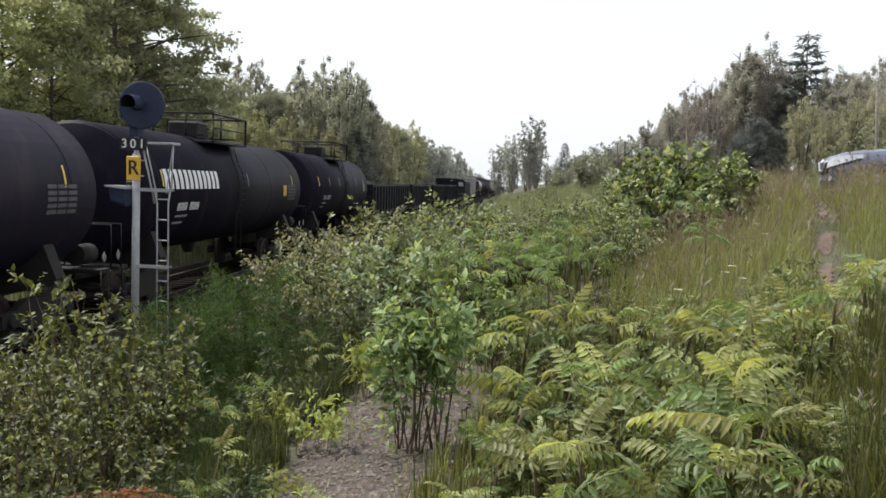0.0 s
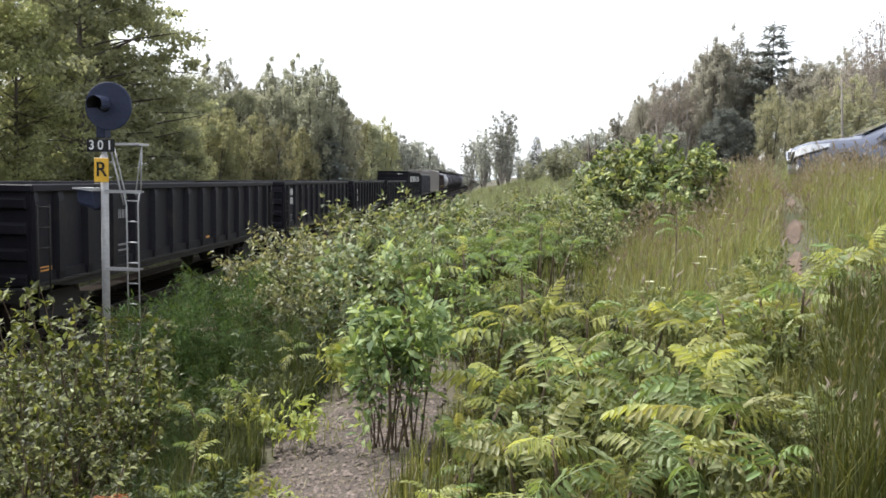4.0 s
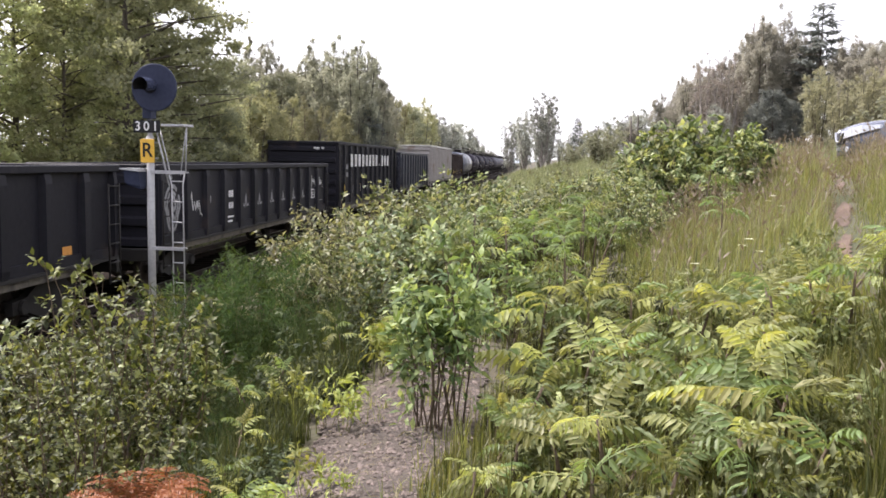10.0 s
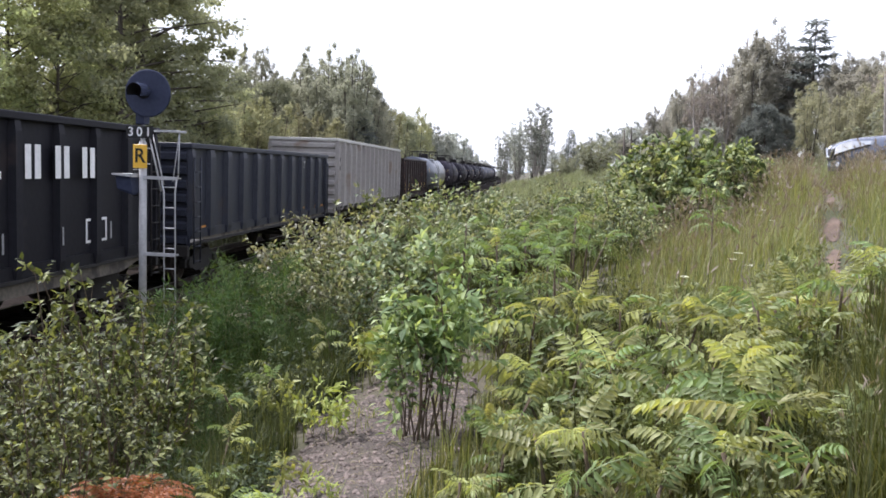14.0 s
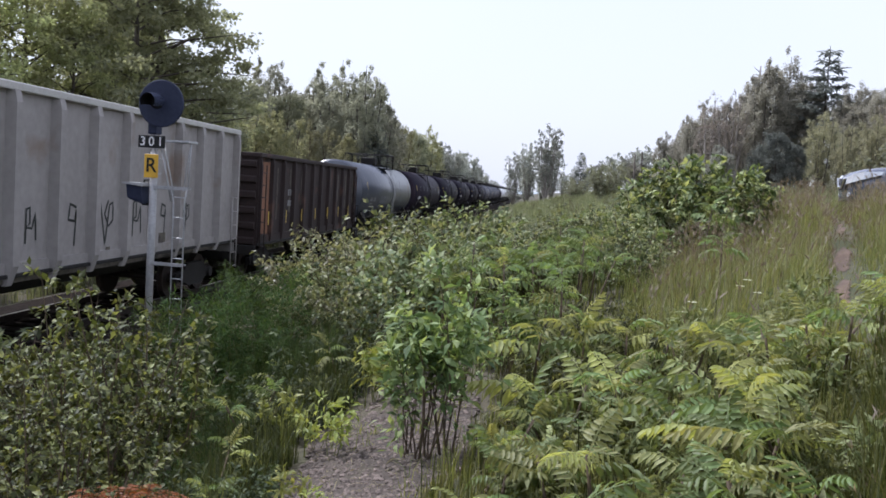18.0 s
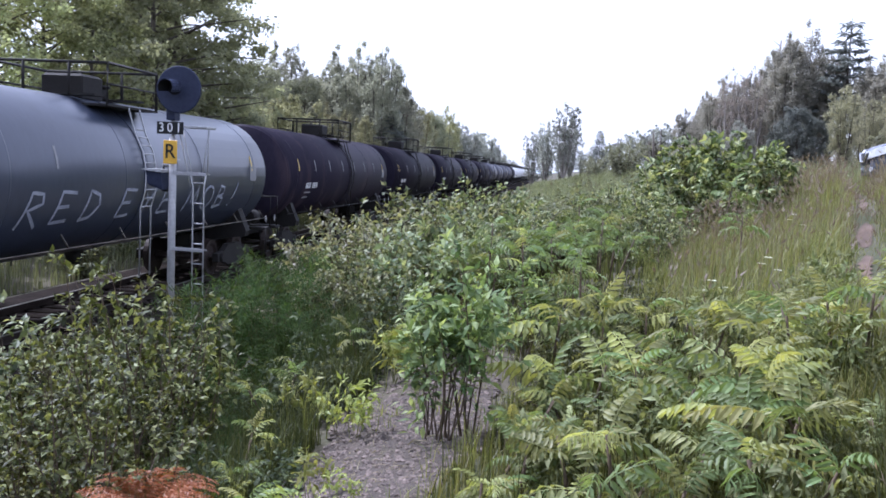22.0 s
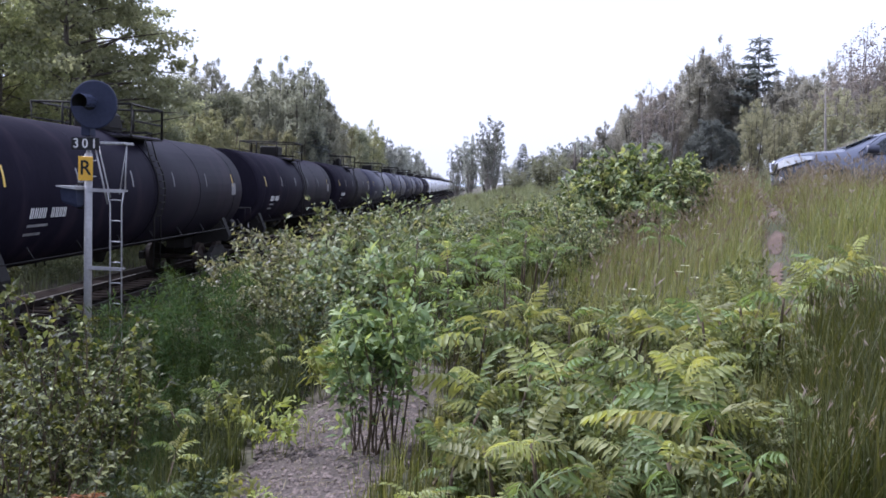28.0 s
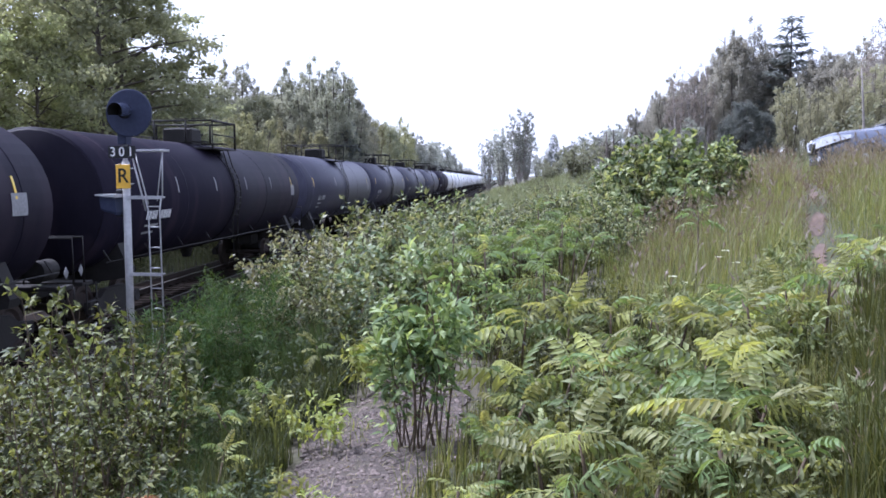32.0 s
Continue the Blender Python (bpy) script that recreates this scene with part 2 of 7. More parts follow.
M_DATA = surface("dusty_data_stencil", (0.060, 0.058, 0.062), (0.110, 0.106, 0.112), 0.7, 0, 3, 20, 0.0)
M_ORANGE = paint("orange_label", (0.55, 0.25, 0.05), 0.5)
M_GALV = surface("galvanised_steel", (0.34, 0.34, 0.35), (0.50, 0.50, 0.51), 0.55, 0.35, 2, 25, 0.1, ((0.27, 0.24, 0.21), 1.5, 0.6))
M_HOOD = surface("glossy_hood_paint", (0.0360, 0.0432, 0.0744), (0.0552, 0.0624, 0.1008), 0.22, 0, 2, 30, 0.03, None, 0.5, 0, None, 0.8)
M_NAVY = surface("dark_blue_grey_paint", (0.0238, 0.0292, 0.0562), (0.0389, 0.0454, 0.0799), 0.6, 0, 1.5, 20, 0.08, None, 0.5, 0, None, 0.2)
M_BLACK = paint("black_enamel", (0.006, 0.006, 0.007), 0.7)
M_PLATEYELLOW = surface("yellow_plate", (0.62, 0.36, 0.03), (0.75, 0.45, 0.05), 0.45, 0, 4, 25, 0.03, ((0.4, 0.24, 0.05), 5, 0.62))
M_CONCRETE = surface("concrete", (0.3, 0.29, 0.27), (0.45, 0.44, 0.42), 0.9, 0, 3, 30, 0.3)
M_BARK = surface("grey_brown_bark", (0.05, 0.042, 0.034), (0.13, 0.11, 0.09), 0.9, 0, 4, 30, 0.5, None, 0.6, 0.2)
M_DEADWOOD = surface("bleached_dead_wood", (0.20, 0.18, 0.16), (0.34, 0.31, 0.28), 0.9, 0, 4, 30, 0.4)
M_STEM = surface("reddish_stem", (0.055, 0.038, 0.024), (0.12, 0.085, 0.05), 0.8, 0, 8, 40, 0.2)
M_GREENSTEM = surface("green_stem", (0.09, 0.10, 0.03), (0.15, 0.15, 0.05), 0.7, 0, 8, 40, 0.1)
# woodland leaf colours are paled and greyed to put haze into them
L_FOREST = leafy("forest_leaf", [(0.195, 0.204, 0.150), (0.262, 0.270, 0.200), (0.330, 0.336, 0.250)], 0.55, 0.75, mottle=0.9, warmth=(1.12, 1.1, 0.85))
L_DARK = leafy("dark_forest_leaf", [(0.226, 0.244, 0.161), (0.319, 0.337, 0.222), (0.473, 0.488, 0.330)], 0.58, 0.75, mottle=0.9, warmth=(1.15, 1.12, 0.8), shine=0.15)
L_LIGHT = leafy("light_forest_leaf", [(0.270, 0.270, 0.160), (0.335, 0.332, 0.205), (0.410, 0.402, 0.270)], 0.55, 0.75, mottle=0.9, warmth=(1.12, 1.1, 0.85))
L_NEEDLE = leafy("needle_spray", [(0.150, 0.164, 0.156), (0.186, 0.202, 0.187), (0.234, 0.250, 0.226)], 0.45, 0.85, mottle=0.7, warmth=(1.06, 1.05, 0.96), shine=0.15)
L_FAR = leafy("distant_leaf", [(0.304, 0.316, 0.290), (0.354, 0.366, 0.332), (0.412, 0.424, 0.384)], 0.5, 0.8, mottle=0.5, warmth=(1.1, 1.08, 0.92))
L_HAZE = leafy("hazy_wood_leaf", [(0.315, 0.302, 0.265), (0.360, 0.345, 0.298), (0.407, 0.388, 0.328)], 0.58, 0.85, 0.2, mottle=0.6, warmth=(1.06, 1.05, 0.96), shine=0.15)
L_HAZEGREY = leafy("haze_greyed_leaf", [(0.297, 0.297, 0.237), (0.340, 0.340, 0.266), (0.394, 0.391, 0.302)], 0.58, 0.85, 0.2, mottle=0.8, warmth=(1.06, 1.05, 0.96), shine=0.15)
# sunlit olive-yellow tone and haze paleness are put into this leaf colour
L_SUNLIT = leafy("sunlit_olive_leaf", [(0.274, 0.300, 0.166), (0.386, 0.405, 0.230), (0.515, 0.517, 0.314)], 0.6, 0.75, mottle=0.9, warmth=(1.12, 1.13, 0.8), shine=0.15)
L_WOODEDGE = leafy("haze_greyed_olive_leaf", [(0.285, 0.280, 0.195), (0.345, 0.336, 0.235), (0.420, 0.408, 0.300)], 0.58, 0.8, mottle=0.9, warmth=(1.1, 1.08, 0.9), shine=0.15)
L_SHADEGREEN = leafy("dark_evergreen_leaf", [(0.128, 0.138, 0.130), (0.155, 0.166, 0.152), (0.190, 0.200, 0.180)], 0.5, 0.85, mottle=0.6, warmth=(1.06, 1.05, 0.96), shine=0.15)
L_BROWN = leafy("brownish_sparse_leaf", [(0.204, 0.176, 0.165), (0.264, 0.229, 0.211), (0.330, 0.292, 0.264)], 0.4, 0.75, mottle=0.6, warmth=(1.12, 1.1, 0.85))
L_BUSH = leafy("bush_leaf", [(0.050, 0.070, 0.032), (0.140, 0.170, 0.078), (0.420, 0.435, 0.260)], 0.35)
L_OLIVE = leafy("olive_bush_leaf", [(0.023, 0.028, 0.009), (0.067, 0.078, 0.022), (0.246, 0.259, 0.100)], 0.36, 0.5)
L_SAP = leafy("sapling_leaf", [(0.063, 0.099, 0.037), (0.147, 0.200, 0.080), (0.336, 0.389, 0.188)], 0.42, 0.55)
L_PALE = leafy("silvery_bush_leaf", [(0.095, 0.104, 0.056), (0.185, 0.190, 0.108), (0.350, 0.340, 0.245)], 0.36, 0.4)
L_GREEN = leafy("fresh_green_leaf", [(0.093, 0.132, 0.067), (0.206, 0.252, 0.130), (0.462, 0.490, 0.310)], 0.33, 0.45)
L_SUMAC = leafy("sumac_leaflet", [(0.135, 0.164, 0.063), (0.275, 0.298, 0.117), (0.460, 0.466, 0.246)], 0.45, 0.50, 0.35, 14.0, shine=0.36)
L_SUMACDEEP = leafy("deep_sumac_leaflet", [(0.095, 0.136, 0.049), (0.165, 0.224, 0.085), (0.273, 0.327, 0.140)], 0.40, 0.50, 0.3, 14.0, shine=0.36)
L_SUMACGOLD = leafy("golden_sumac_leaflet", [(0.230, 0.250, 0.083), (0.357, 0.367, 0.127), (0.449, 0.444, 0.198)], 0.45, 0.50, 0.3, 14.0, shine=0.36)
L_THICK = leafy("thicket_leaf", [(0.050, 0.072, 0.030), (0.130, 0.162, 0.066), (0.400, 0.420, 0.220)], 0.38, 0.5)
# verge colour is lightened and greyed to paint haze on the far bank
L_VERGE = leafy("verge_leaf", [(0.120, 0.140, 0.082), (0.185, 0.205, 0.122), (0.290, 0.305, 0.200)], 0.36, 0.6)
L_YELLOW = leafy("yellow_green_leaf", [(0.176, 0.218, 0.062), (0.277, 0.317, 0.086), (0.405, 0.429, 0.143)], 0.4)
L_GRASS = leafy("grass_blade", [(0.100, 0.120, 0.038), (0.180, 0.194, 0.068), (0.285, 0.282, 0.125)], 0.38)
L_DRY = leafy("dry_grass_stalk", [(0.165, 0.150, 0.080), (0.250, 0.224, 0.130), (0.345, 0.305, 0.200)], 0.35)
L_EDGE = leafy("pale_shrub_leaf", [(0.120, 0.140, 0.080), (0.205, 0.225, 0.135), (0.400, 0.410, 0.290)], 0.4, 0.55)
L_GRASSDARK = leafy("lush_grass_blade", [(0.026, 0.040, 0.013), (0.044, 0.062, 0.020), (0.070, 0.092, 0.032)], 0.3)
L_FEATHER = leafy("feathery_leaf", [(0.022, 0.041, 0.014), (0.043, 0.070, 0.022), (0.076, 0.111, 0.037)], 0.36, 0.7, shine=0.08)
# leaf colour darkened to paint the shade of the hollow
L_HOLLOWLEAF = leafy("shade_darkened_leaf", [(0.026, 0.038, 0.016), (0.052, 0.070, 0.028), (0.105, 0.125, 0.058)], 0.33, 0.6)
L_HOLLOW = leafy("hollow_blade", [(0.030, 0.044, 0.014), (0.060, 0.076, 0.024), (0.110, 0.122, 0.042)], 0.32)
L_EDGEGRASS = leafy("tall_olive_blade", [(0.054, 0.070, 0.020), (0.095, 0.112, 0.034), (0.171, 0.176, 0.070)], 0.34)
L_FILL = leafy("pale_weed_leaf", [(0.096, 0.116, 0.050), (0.172, 0.196, 0.086), (0.304, 0.327, 0.180)], 0.4, 0.6, shine=0.15)
L_SEED = leafy("grass_seed_head", [(0.210, 0.170, 0.130), (0.285, 0.235, 0.180), (0.380, 0.325, 0.260)], 0.3)
L_RUSTFERN = leafy("withered_fern", [(0.260, 0.095, 0.026), (0.360, 0.150, 0.045), (0.460, 0.225, 0.090)], 0.35)


# ---- building helpers ----
class Build:
    """Collects vertices and faces for one mesh."""

    def __init__(self):
        self.v, self.f, self.smooth = [], [], []

    def add(self, verts, faces, smooth=False):
        k = len(self.v)
        self.v.extend(tuple(p) for p in verts)
        self.f.extend(tuple(i + k for i in face) for face in faces)
        self.smooth.extend([smooth] * len(faces))
        return self

    def box(self, x0, x1, y0, y1, z0, z1, c=0.0):
        """A box with its upright and long edges cut off by c."""
        if c <= 0:
            v = [(x, y, z) for z in (z0, z1) for x, y in ((x0, y0), (x1, y0), (x1, y1), (x0, y1))]
            return self.add(v, [(0, 3, 2, 1), (4, 5, 6, 7), (0, 1, 5, 4), (1, 2, 6, 5), (2, 3, 7, 6), (3, 0, 4, 7)])
        rings = []
        for z, i in ((z0, c), (z0 + c, 0), (z1 - c, 0), (z1, c)):
            a0, a1, b0, b1 = x0 + i, x1 - i, y0 + i, y1 - i
            d = c * 0.6
            rings.append([(a0 + d, b0, z), (a1 - d, b0, z), (a1, b0 + d, z), (a1, b1 - d, z), (a1 - d, b1, z), (a0 + d, b1, z), (a0, b1 - d, z), (a0, b0 + d, z)])
        return self.rings(rings, True)

    def rings(self, rings, caps=True, smooth=False, closed=True):
        n, v, f = len(rings[0]), [p for r in rings for p in r], []
        for k in range(len(rings) - 1):
            for i in range(n if closed else n - 1):
                j = (i + 1) % n
                f.append((k * n + i, k * n + j, (k + 1) * n + j, (k + 1) * n + i))
        m = len(f)
        if caps:
            f += [tuple(range(n - 1, -1, -1)), tuple((len(rings) - 1) * n + i for i in range(n))]
        k = len(self.v)
        self.v.extend(tuple(p) for p in v)
        self.f.extend(tuple(i + k for i in face) for face in f)
        self.smooth.extend([smooth] * m + [False] * (len(f) - m))
        return self

    def tube(self, points, radius, n=6, smooth=True, caps=True):
        """A round bar along points; radius one number or one a point."""
        pts = [Vector(p) for p in points]
        rad = [float(q) for q in radius] if isinstance(radius, (list, tuple)) else [float(radius)] * len(pts)
        rings = []
        for i, p in enumerate(pts):
            d = (pts[min(i + 1, len(pts) - 1)] - pts[max(i - 1, 0)]).normalized()
            a = d.cross(Vector((0, 0, 1)) if abs(d.z) < 0.9 else Vector((0, 1, 0))).normalized()
            b = d.cross(a)
            rings.append([p + rad[i] * (math.cos(2 * math.pi * k / n) * a + math.sin(2 * math.pi * k / n) * b) for k in range(n)])
        return self.rings(rings, caps, smooth)

    def disc(self, centre, axis, r, depth, n=24, smooth=True, r2=None):
        p, d = Vector(centre), Vector(axis).normalized()
        return self.tube([p, p + d * depth], [r, r if r2 is None else r2], n, smooth)

    def mesh(self, name):
        m = bpy.data.meshes.new(name)
        m.from_pydata(self.v, [], self.f)
        m.polygons.foreach_set("use_smooth", self.smooth)
        m.update()
        return m


def thing(name, label, category, m=None, group="", kind=""):
    ob = tagged(new(name), label, category, group, kind)
    if m is not None:
        ob.matrix_basis = m
    return ob


def part(name, built, material, parent=None, label="", m=None):
    """Links one built mesh (or a finished mesh) as one object under its thing or part."""
    data = built.mesh(name) if isinstance(built, Build) else built
    if material is not None and not data.materials:
        data.materials.append(material)
    ob = new(name, data)
    ob.parent = parent
    if m is not None:
        ob.matrix_basis = m
    if label:
        ob["label"] = label
    return ob


def array_mesh(name, verts, faces, material, smooth=False):
    """A mesh from arrays: verts (n, 3), faces (m, 3 or 4)."""
    verts, faces = np.asarray(verts, np.float32), np.asarray(faces, np.int32)
    m = bpy.data.meshes.new(name)
    m.vertices.add(len(verts))
    m.vertices.foreach_set("co", verts.ravel())
    k = faces.shape[1]
    m.loops.add(faces.size)
    m.loops.foreach_set("vertex_index", faces.ravel())
    m.polygons.add(len(faces))
    m.polygons.foreach_set("loop_start", np.arange(0, faces.size, k, dtype=np.int32))
    m.polygons.foreach_set("use_smooth", np.full(len(faces), smooth))
    m.update(calc_edges=True)
    m.materials.append(material)
    return m


def unit(a):
    return a / np.maximum(np.linalg.norm(a, axis=-1, keepdims=True), 1e-9)


def leaves(centres, ways, ups, lengths, widths, bend=0.15, fold=0.12):
    """Leaf blades, each folded along its midrib and bent at its tip: five corners and two faces a leaf."""
    n = len(centres)
    ways = unit(np.asarray(ways, float))
    side = unit(np.cross(ways, ups))
    up = np.cross(side, ways)
    L, W = np.asarray(lengths, float)[:, None], np.asarray(widths, float)[:, None]
    base = np.asarray(centres, float)
    mid = base + ways * L * 0.5
    left = base + ways * L * 0.42 - side * W * 0.5 + up * W * fold
    right = base + ways * L * 0.42 + side * W * 0.5 + up * W * fold
    tip = base + ways * L - up * L * bend
    v = np.stack([base, left, mid, right, tip], 1).reshape(-1, 3)
    k = np.arange(n)[:, None] * 5
    f = np.concatenate([k + np.array([[0, 2, 4, 1]]), k + np.array([[0, 3, 4, 2]])], 1).reshape(-1, 4)
    return v, f


def small_leaves(centres, ways, ups, lengths, widths):
    """Flat pointed leaves for trees: four corners and one face a leaf."""
    ways = unit(np.asarray(ways, float))
    side = unit(np.cross(ways, ups))
    up = np.cross(side, ways)
    L, W = np.asarray(lengths, float)[:, None], np.asarray(widths, float)[:, None]
    base = np.asarray(centres, float)
    mid = base + ways * L * 0.45
    v = np.stack([base, mid - side * W * 0.5, base + ways * L - up * L * 0.2, mid + side * W * 0.5], 1).reshape(-1, 3)
    return v, np.arange(len(base) * 4).reshape(-1, 4)


RNG = np.random.default_rng(7)
# ---- ground ----
BANK_X = [-3000, -400, -90, -40, -25, -15, -12.6, -11.6, -7.2, -6.5, -5.6, -4.6, -3.6, -2.6, -1.7, -0.9, 0.0, 1.2, 2.3, 3.0, 4.0, 5.0, 8.0, 12.0, 20.0, 32.0, 60.0, 120.0, 400.0, 3000.0]
BANK_Z = [0.0, 4.0, 2.0, 0.8, 0.1, -0.5, -0.6, -0.22, -0.22, -0.62, -0.80, -0.60, -0.15, 0.55, 1.12, 1.40, 1.50, 1.72, 2.02, 2.24, 2.60, 2.84, 2.93, 3.20, 3.9, 5.6, 8.5, 10.0, 5.0, 0.0]


def soft_noise(x, y, s, seed=0.0):
    return (np.sin(x * s + 1.3 * np.sin(y * s * 0.7 + seed)) * np.cos(y * s * 1.1 - 0.8 * np.sin(x * s * 0.6 + seed * 1.7)))


def ground_z(x, y):
    x, y = np.asarray(x, float), np.asarray(y, float)
    z = np.interp(x, BANK_X, BANK_Z)
    off_track = np.clip((np.abs(x + 9.4) - 3.2) / 2.0, 0, 1)
    z = z + off_track * (0.07 * soft_noise(x, y, 1.1) + 0.03 * soft_noise(x, y, 3.1, 2.0))
    z = z + np.clip((np.abs(x) - 60) / 100, 0, 1) * 1.5 * soft_noise(x, y, 0.02, 1.0)
    return z


def axis(near0, near1, step, far, grow):
    a = list(np.arange(near0, near1 + 1e-6, step))
    s, p = step, near1
    while p < far:
        s *= grow
        p += s
        a.append(min(p, far))
    s, p, b = step, near0, []
    while p > -far:
        s *= grow
        p -= s
        b.append(max(p, -far))
    return np.array(sorted(set(b + a)))


gx, gy = axis(-14, 9, 0.25, 3000, 1.22), axis(-2, 22, 0.25, 3000, 1.18)
GX, GY = np.meshgrid(gx, gy, indexing="ij")
GZ = ground_z(GX, GY)
idx = np.arange(GX.size).reshape(GX.shape)
gf = np.stack([idx[:-1, :-1], idx[1:, :-1], idx[1:, 1:], idx[:-1, 1:]], -1).reshape(-1, 4)
ground_mesh = array_mesh("ground", np.stack([GX, GY, GZ], -1).reshape(-1, 3), gf, M_EARTH, True)
ground = tagged(new("ground", ground_mesh), "earth bank with sparse weeds beside the railway", "ground", kind="structure")


def patch(name, xs, ys, inside, lift, material, label, category):
    """A sheet laid a little above the ground, kept only where inside() holds."""
    X, Y = np.meshgrid(xs, ys, indexing="ij")
    k = np.arange(X.size).reshape(X.shape)
    f = np.stack([k[:-1, :-1], k[1:, :-1], k[1:, 1:], k[:-1, 1:]], -1).reshape(-1, 4)
    keep = inside(X, Y).ravel()[f].all(1)
    v = np.stack([X, Y, ground_z(X, Y) + lift], -1).reshape(-1, 3)
    return tagged(new(name, array_mesh(name, v, f[keep], material, True)), label, category, kind="structure")


def on_gravel(x, y):
    edge = 0.18 * soft_noise(x, y, 2.6, 3.0)
    return ((x + 0.80 - (y - 5.0) * 0.01) / (0.53 + edge)) ** 2 + ((y - 5.0) / (2.1 + edge)) ** 2 < 1


PATH_Y, PATH_X = [-6, 3, 5, 8.3, 9.5, 11.1, 18.5], [3.1, 2.4, 2.42, 2.92, 3.33, 3.85, 6.2]


def on_path(x, y):
    middle = np.interp(y, PATH_Y, PATH_X)
    return (np.abs(x - middle) < 0.075 + 0.075 * soft_noise(x, y, 2.2, 5.0)) & (soft_noise(x, y, 1.7, 9.0) > -0.75)


patch("gravel_patch", np.arange(-2.2, 0.5, 0.03), np.arange(2.8, 7.6, 0.03), on_gravel, 0.014, M_GRAVEL, "bare patch of pinkish gravel on the bank", "gravel")
patch("footpath", np.arange(1.6, 7.6, 0.035), np.arange(-5.5, 18.5, 0.035), on_path, 0.012, M_PATH, "narrow trodden earth path through tall grass", "path")

# ---- track ----
TRACK_X = -9.3
ballast = Build()
ys = [-60 + 10 * i for i in range(80)]
ballast.rings([[(TRACK_X - 3.0, y, -0.42), (TRACK_X - 1.9, y, -0.16), (TRACK_X + 1.9, y, -0.16), (TRACK_X + 3.0, y, -0.46)] for y in ys], True, True)
tagged(part("ballast_bed", ballast, M_BALLAST), "dark brown crushed stone ballast bed", "ballast", kind="structure")
for side in (-1, 1):
    x = TRACK_X + side * 0.754
    rail = thing("rail", "rusty steel rail with a polished running surface", "rail", group="rails of the track", kind="structure")
    b = Build()
    prof = [(-0.07, -0.17), (0.07, -0.17), (0.07, -0.155), (0.012, -0.135), (0.012, -0.045), (0.036, -0.03), (0.036, -0.004), (-0.036, -0.004), (-0.036, -0.03), (-0.012, -0.045), (-0.012, -0.135), (-0.07, -0.155)]
    b.rings([[(x + p, y, z) for p, z in prof] for y in (-60, 100, 300, 700)])
    part("rail_web", b, M_RAIL, rail)
    part("rail_head", Build().box(x - 0.034, x + 0.034, -60, 700, -0.004, 0.002), M_RAILTOP, rail, "shiny worn rail head")
# ---- railway cars (each stands at the track's origin, rail top at z = 0, its length along y) ----
def truck(parent, y):
    t = part("truck", Build().box(-0.30, 0.30, y - 0.22, y + 0.22, 0.50, 0.78, 0.03), M_UNDER, parent, "dark cast steel truck with two wheelsets")
    for s in (-1, 1):
        b = Build()
        x = s * 1.02
        prof = [(-1.15, 0.36), (-1.15, 0.58), (-0.72, 0.62), (-0.45, 0.78), (0.45, 0.78), (0.72, 0.62), (1.15, 0.58), (1.15, 0.36), (0.75, 0.38), (0.40, 0.24), (-0.40, 0.24), (-0.75, 0.38)]
        b.rings([[(x + d, y + p, z) for p, z in prof] for d in (-0.07, 0.07)])
        for dy in (-0.89, 0.89):
            b.disc((x, y + dy, 0.47), (s, 0, 0), 0.12, 0.14, 10)
        for dy in (-0.16, 0, 0.16):
            b.tube([(x, y + dy, 0.30), (x, y + dy, 0.56)], 0.07, 8)
        part("side_frame", b, M_UNDER, t)
    for dy in (-0.89, 0.89):
        b = Build().tube([(-0.98, y + dy, 0.457), (0.98, y + dy, 0.457)], 0.08, 10)
        for s in (-1, 1):
            x = s * 0.70
            b.rings([[(x + s * d, y + dy + r * math.cos(a), 0.457 + r * math.sin(a)) for a in [2 * math.pi * i / 24 for i in range(24)]]
                     for d, r in ((-0.02, 0.48), (0.01, 0.48), (0.012, 0.457), (0.115, 0.455), (0.115, 0.36), (0.07, 0.30), (0.08, 0.12), (0.14, 0.10))], True, False)
        part("wheelset", b, M_WHEEL, t)
    return t


def coupler(parent, y, s):
    b = Build().box(-0.10, 0.10, y - 0.32 * s if s > 0 else y, y if s > 0 else y + 0.32, 0.76, 0.96, 0.02)
    b.box(-0.17, 0.17, y - 0.02 if s > 0 else y - 0.13, y + 0.13 if s > 0 else y + 0.02, 0.72, 1.0, 0.03)
    part("coupler", b, M_UNDER, parent)
    hose = Build().tube([(0.35, y - s * 0.25, 0.85), (0.36, y, 0.70), (0.28, y + s * 0.15, 0.52), (0.15, y + s * 0.22, 0.50)], 0.022, 6)
    part("air_hose", hose, M_BLACK, parent)


def curved_plate(r, zc, y0, y1, z0, z1, s, n=5, lift=0.006):
    """A thin plate that hugs the tank's side."""
    rows = []
    for k in range(n + 1):
        z = z0 + (z1 - z0) * k / n
        c = (r + lift) ** 2 - (z - zc) ** 2
        rows.append((s * math.sqrt(max(c, 0.0004)), z))
    b = Build()
    outer = [[(x, y, z) for x, z in rows] for y in (y0, y1)]
    b.rings(outer, False, False, False)
    inner = [[(x - s * 0.005, y, z) for x, z in rows] for y in (y0, y1)]
    b.rings(inner, False, False, False)
    b.rings([outer[0], inner[0]], False, False, False)
    b.rings([outer[1], inner[1]], False, False, False)
    return b


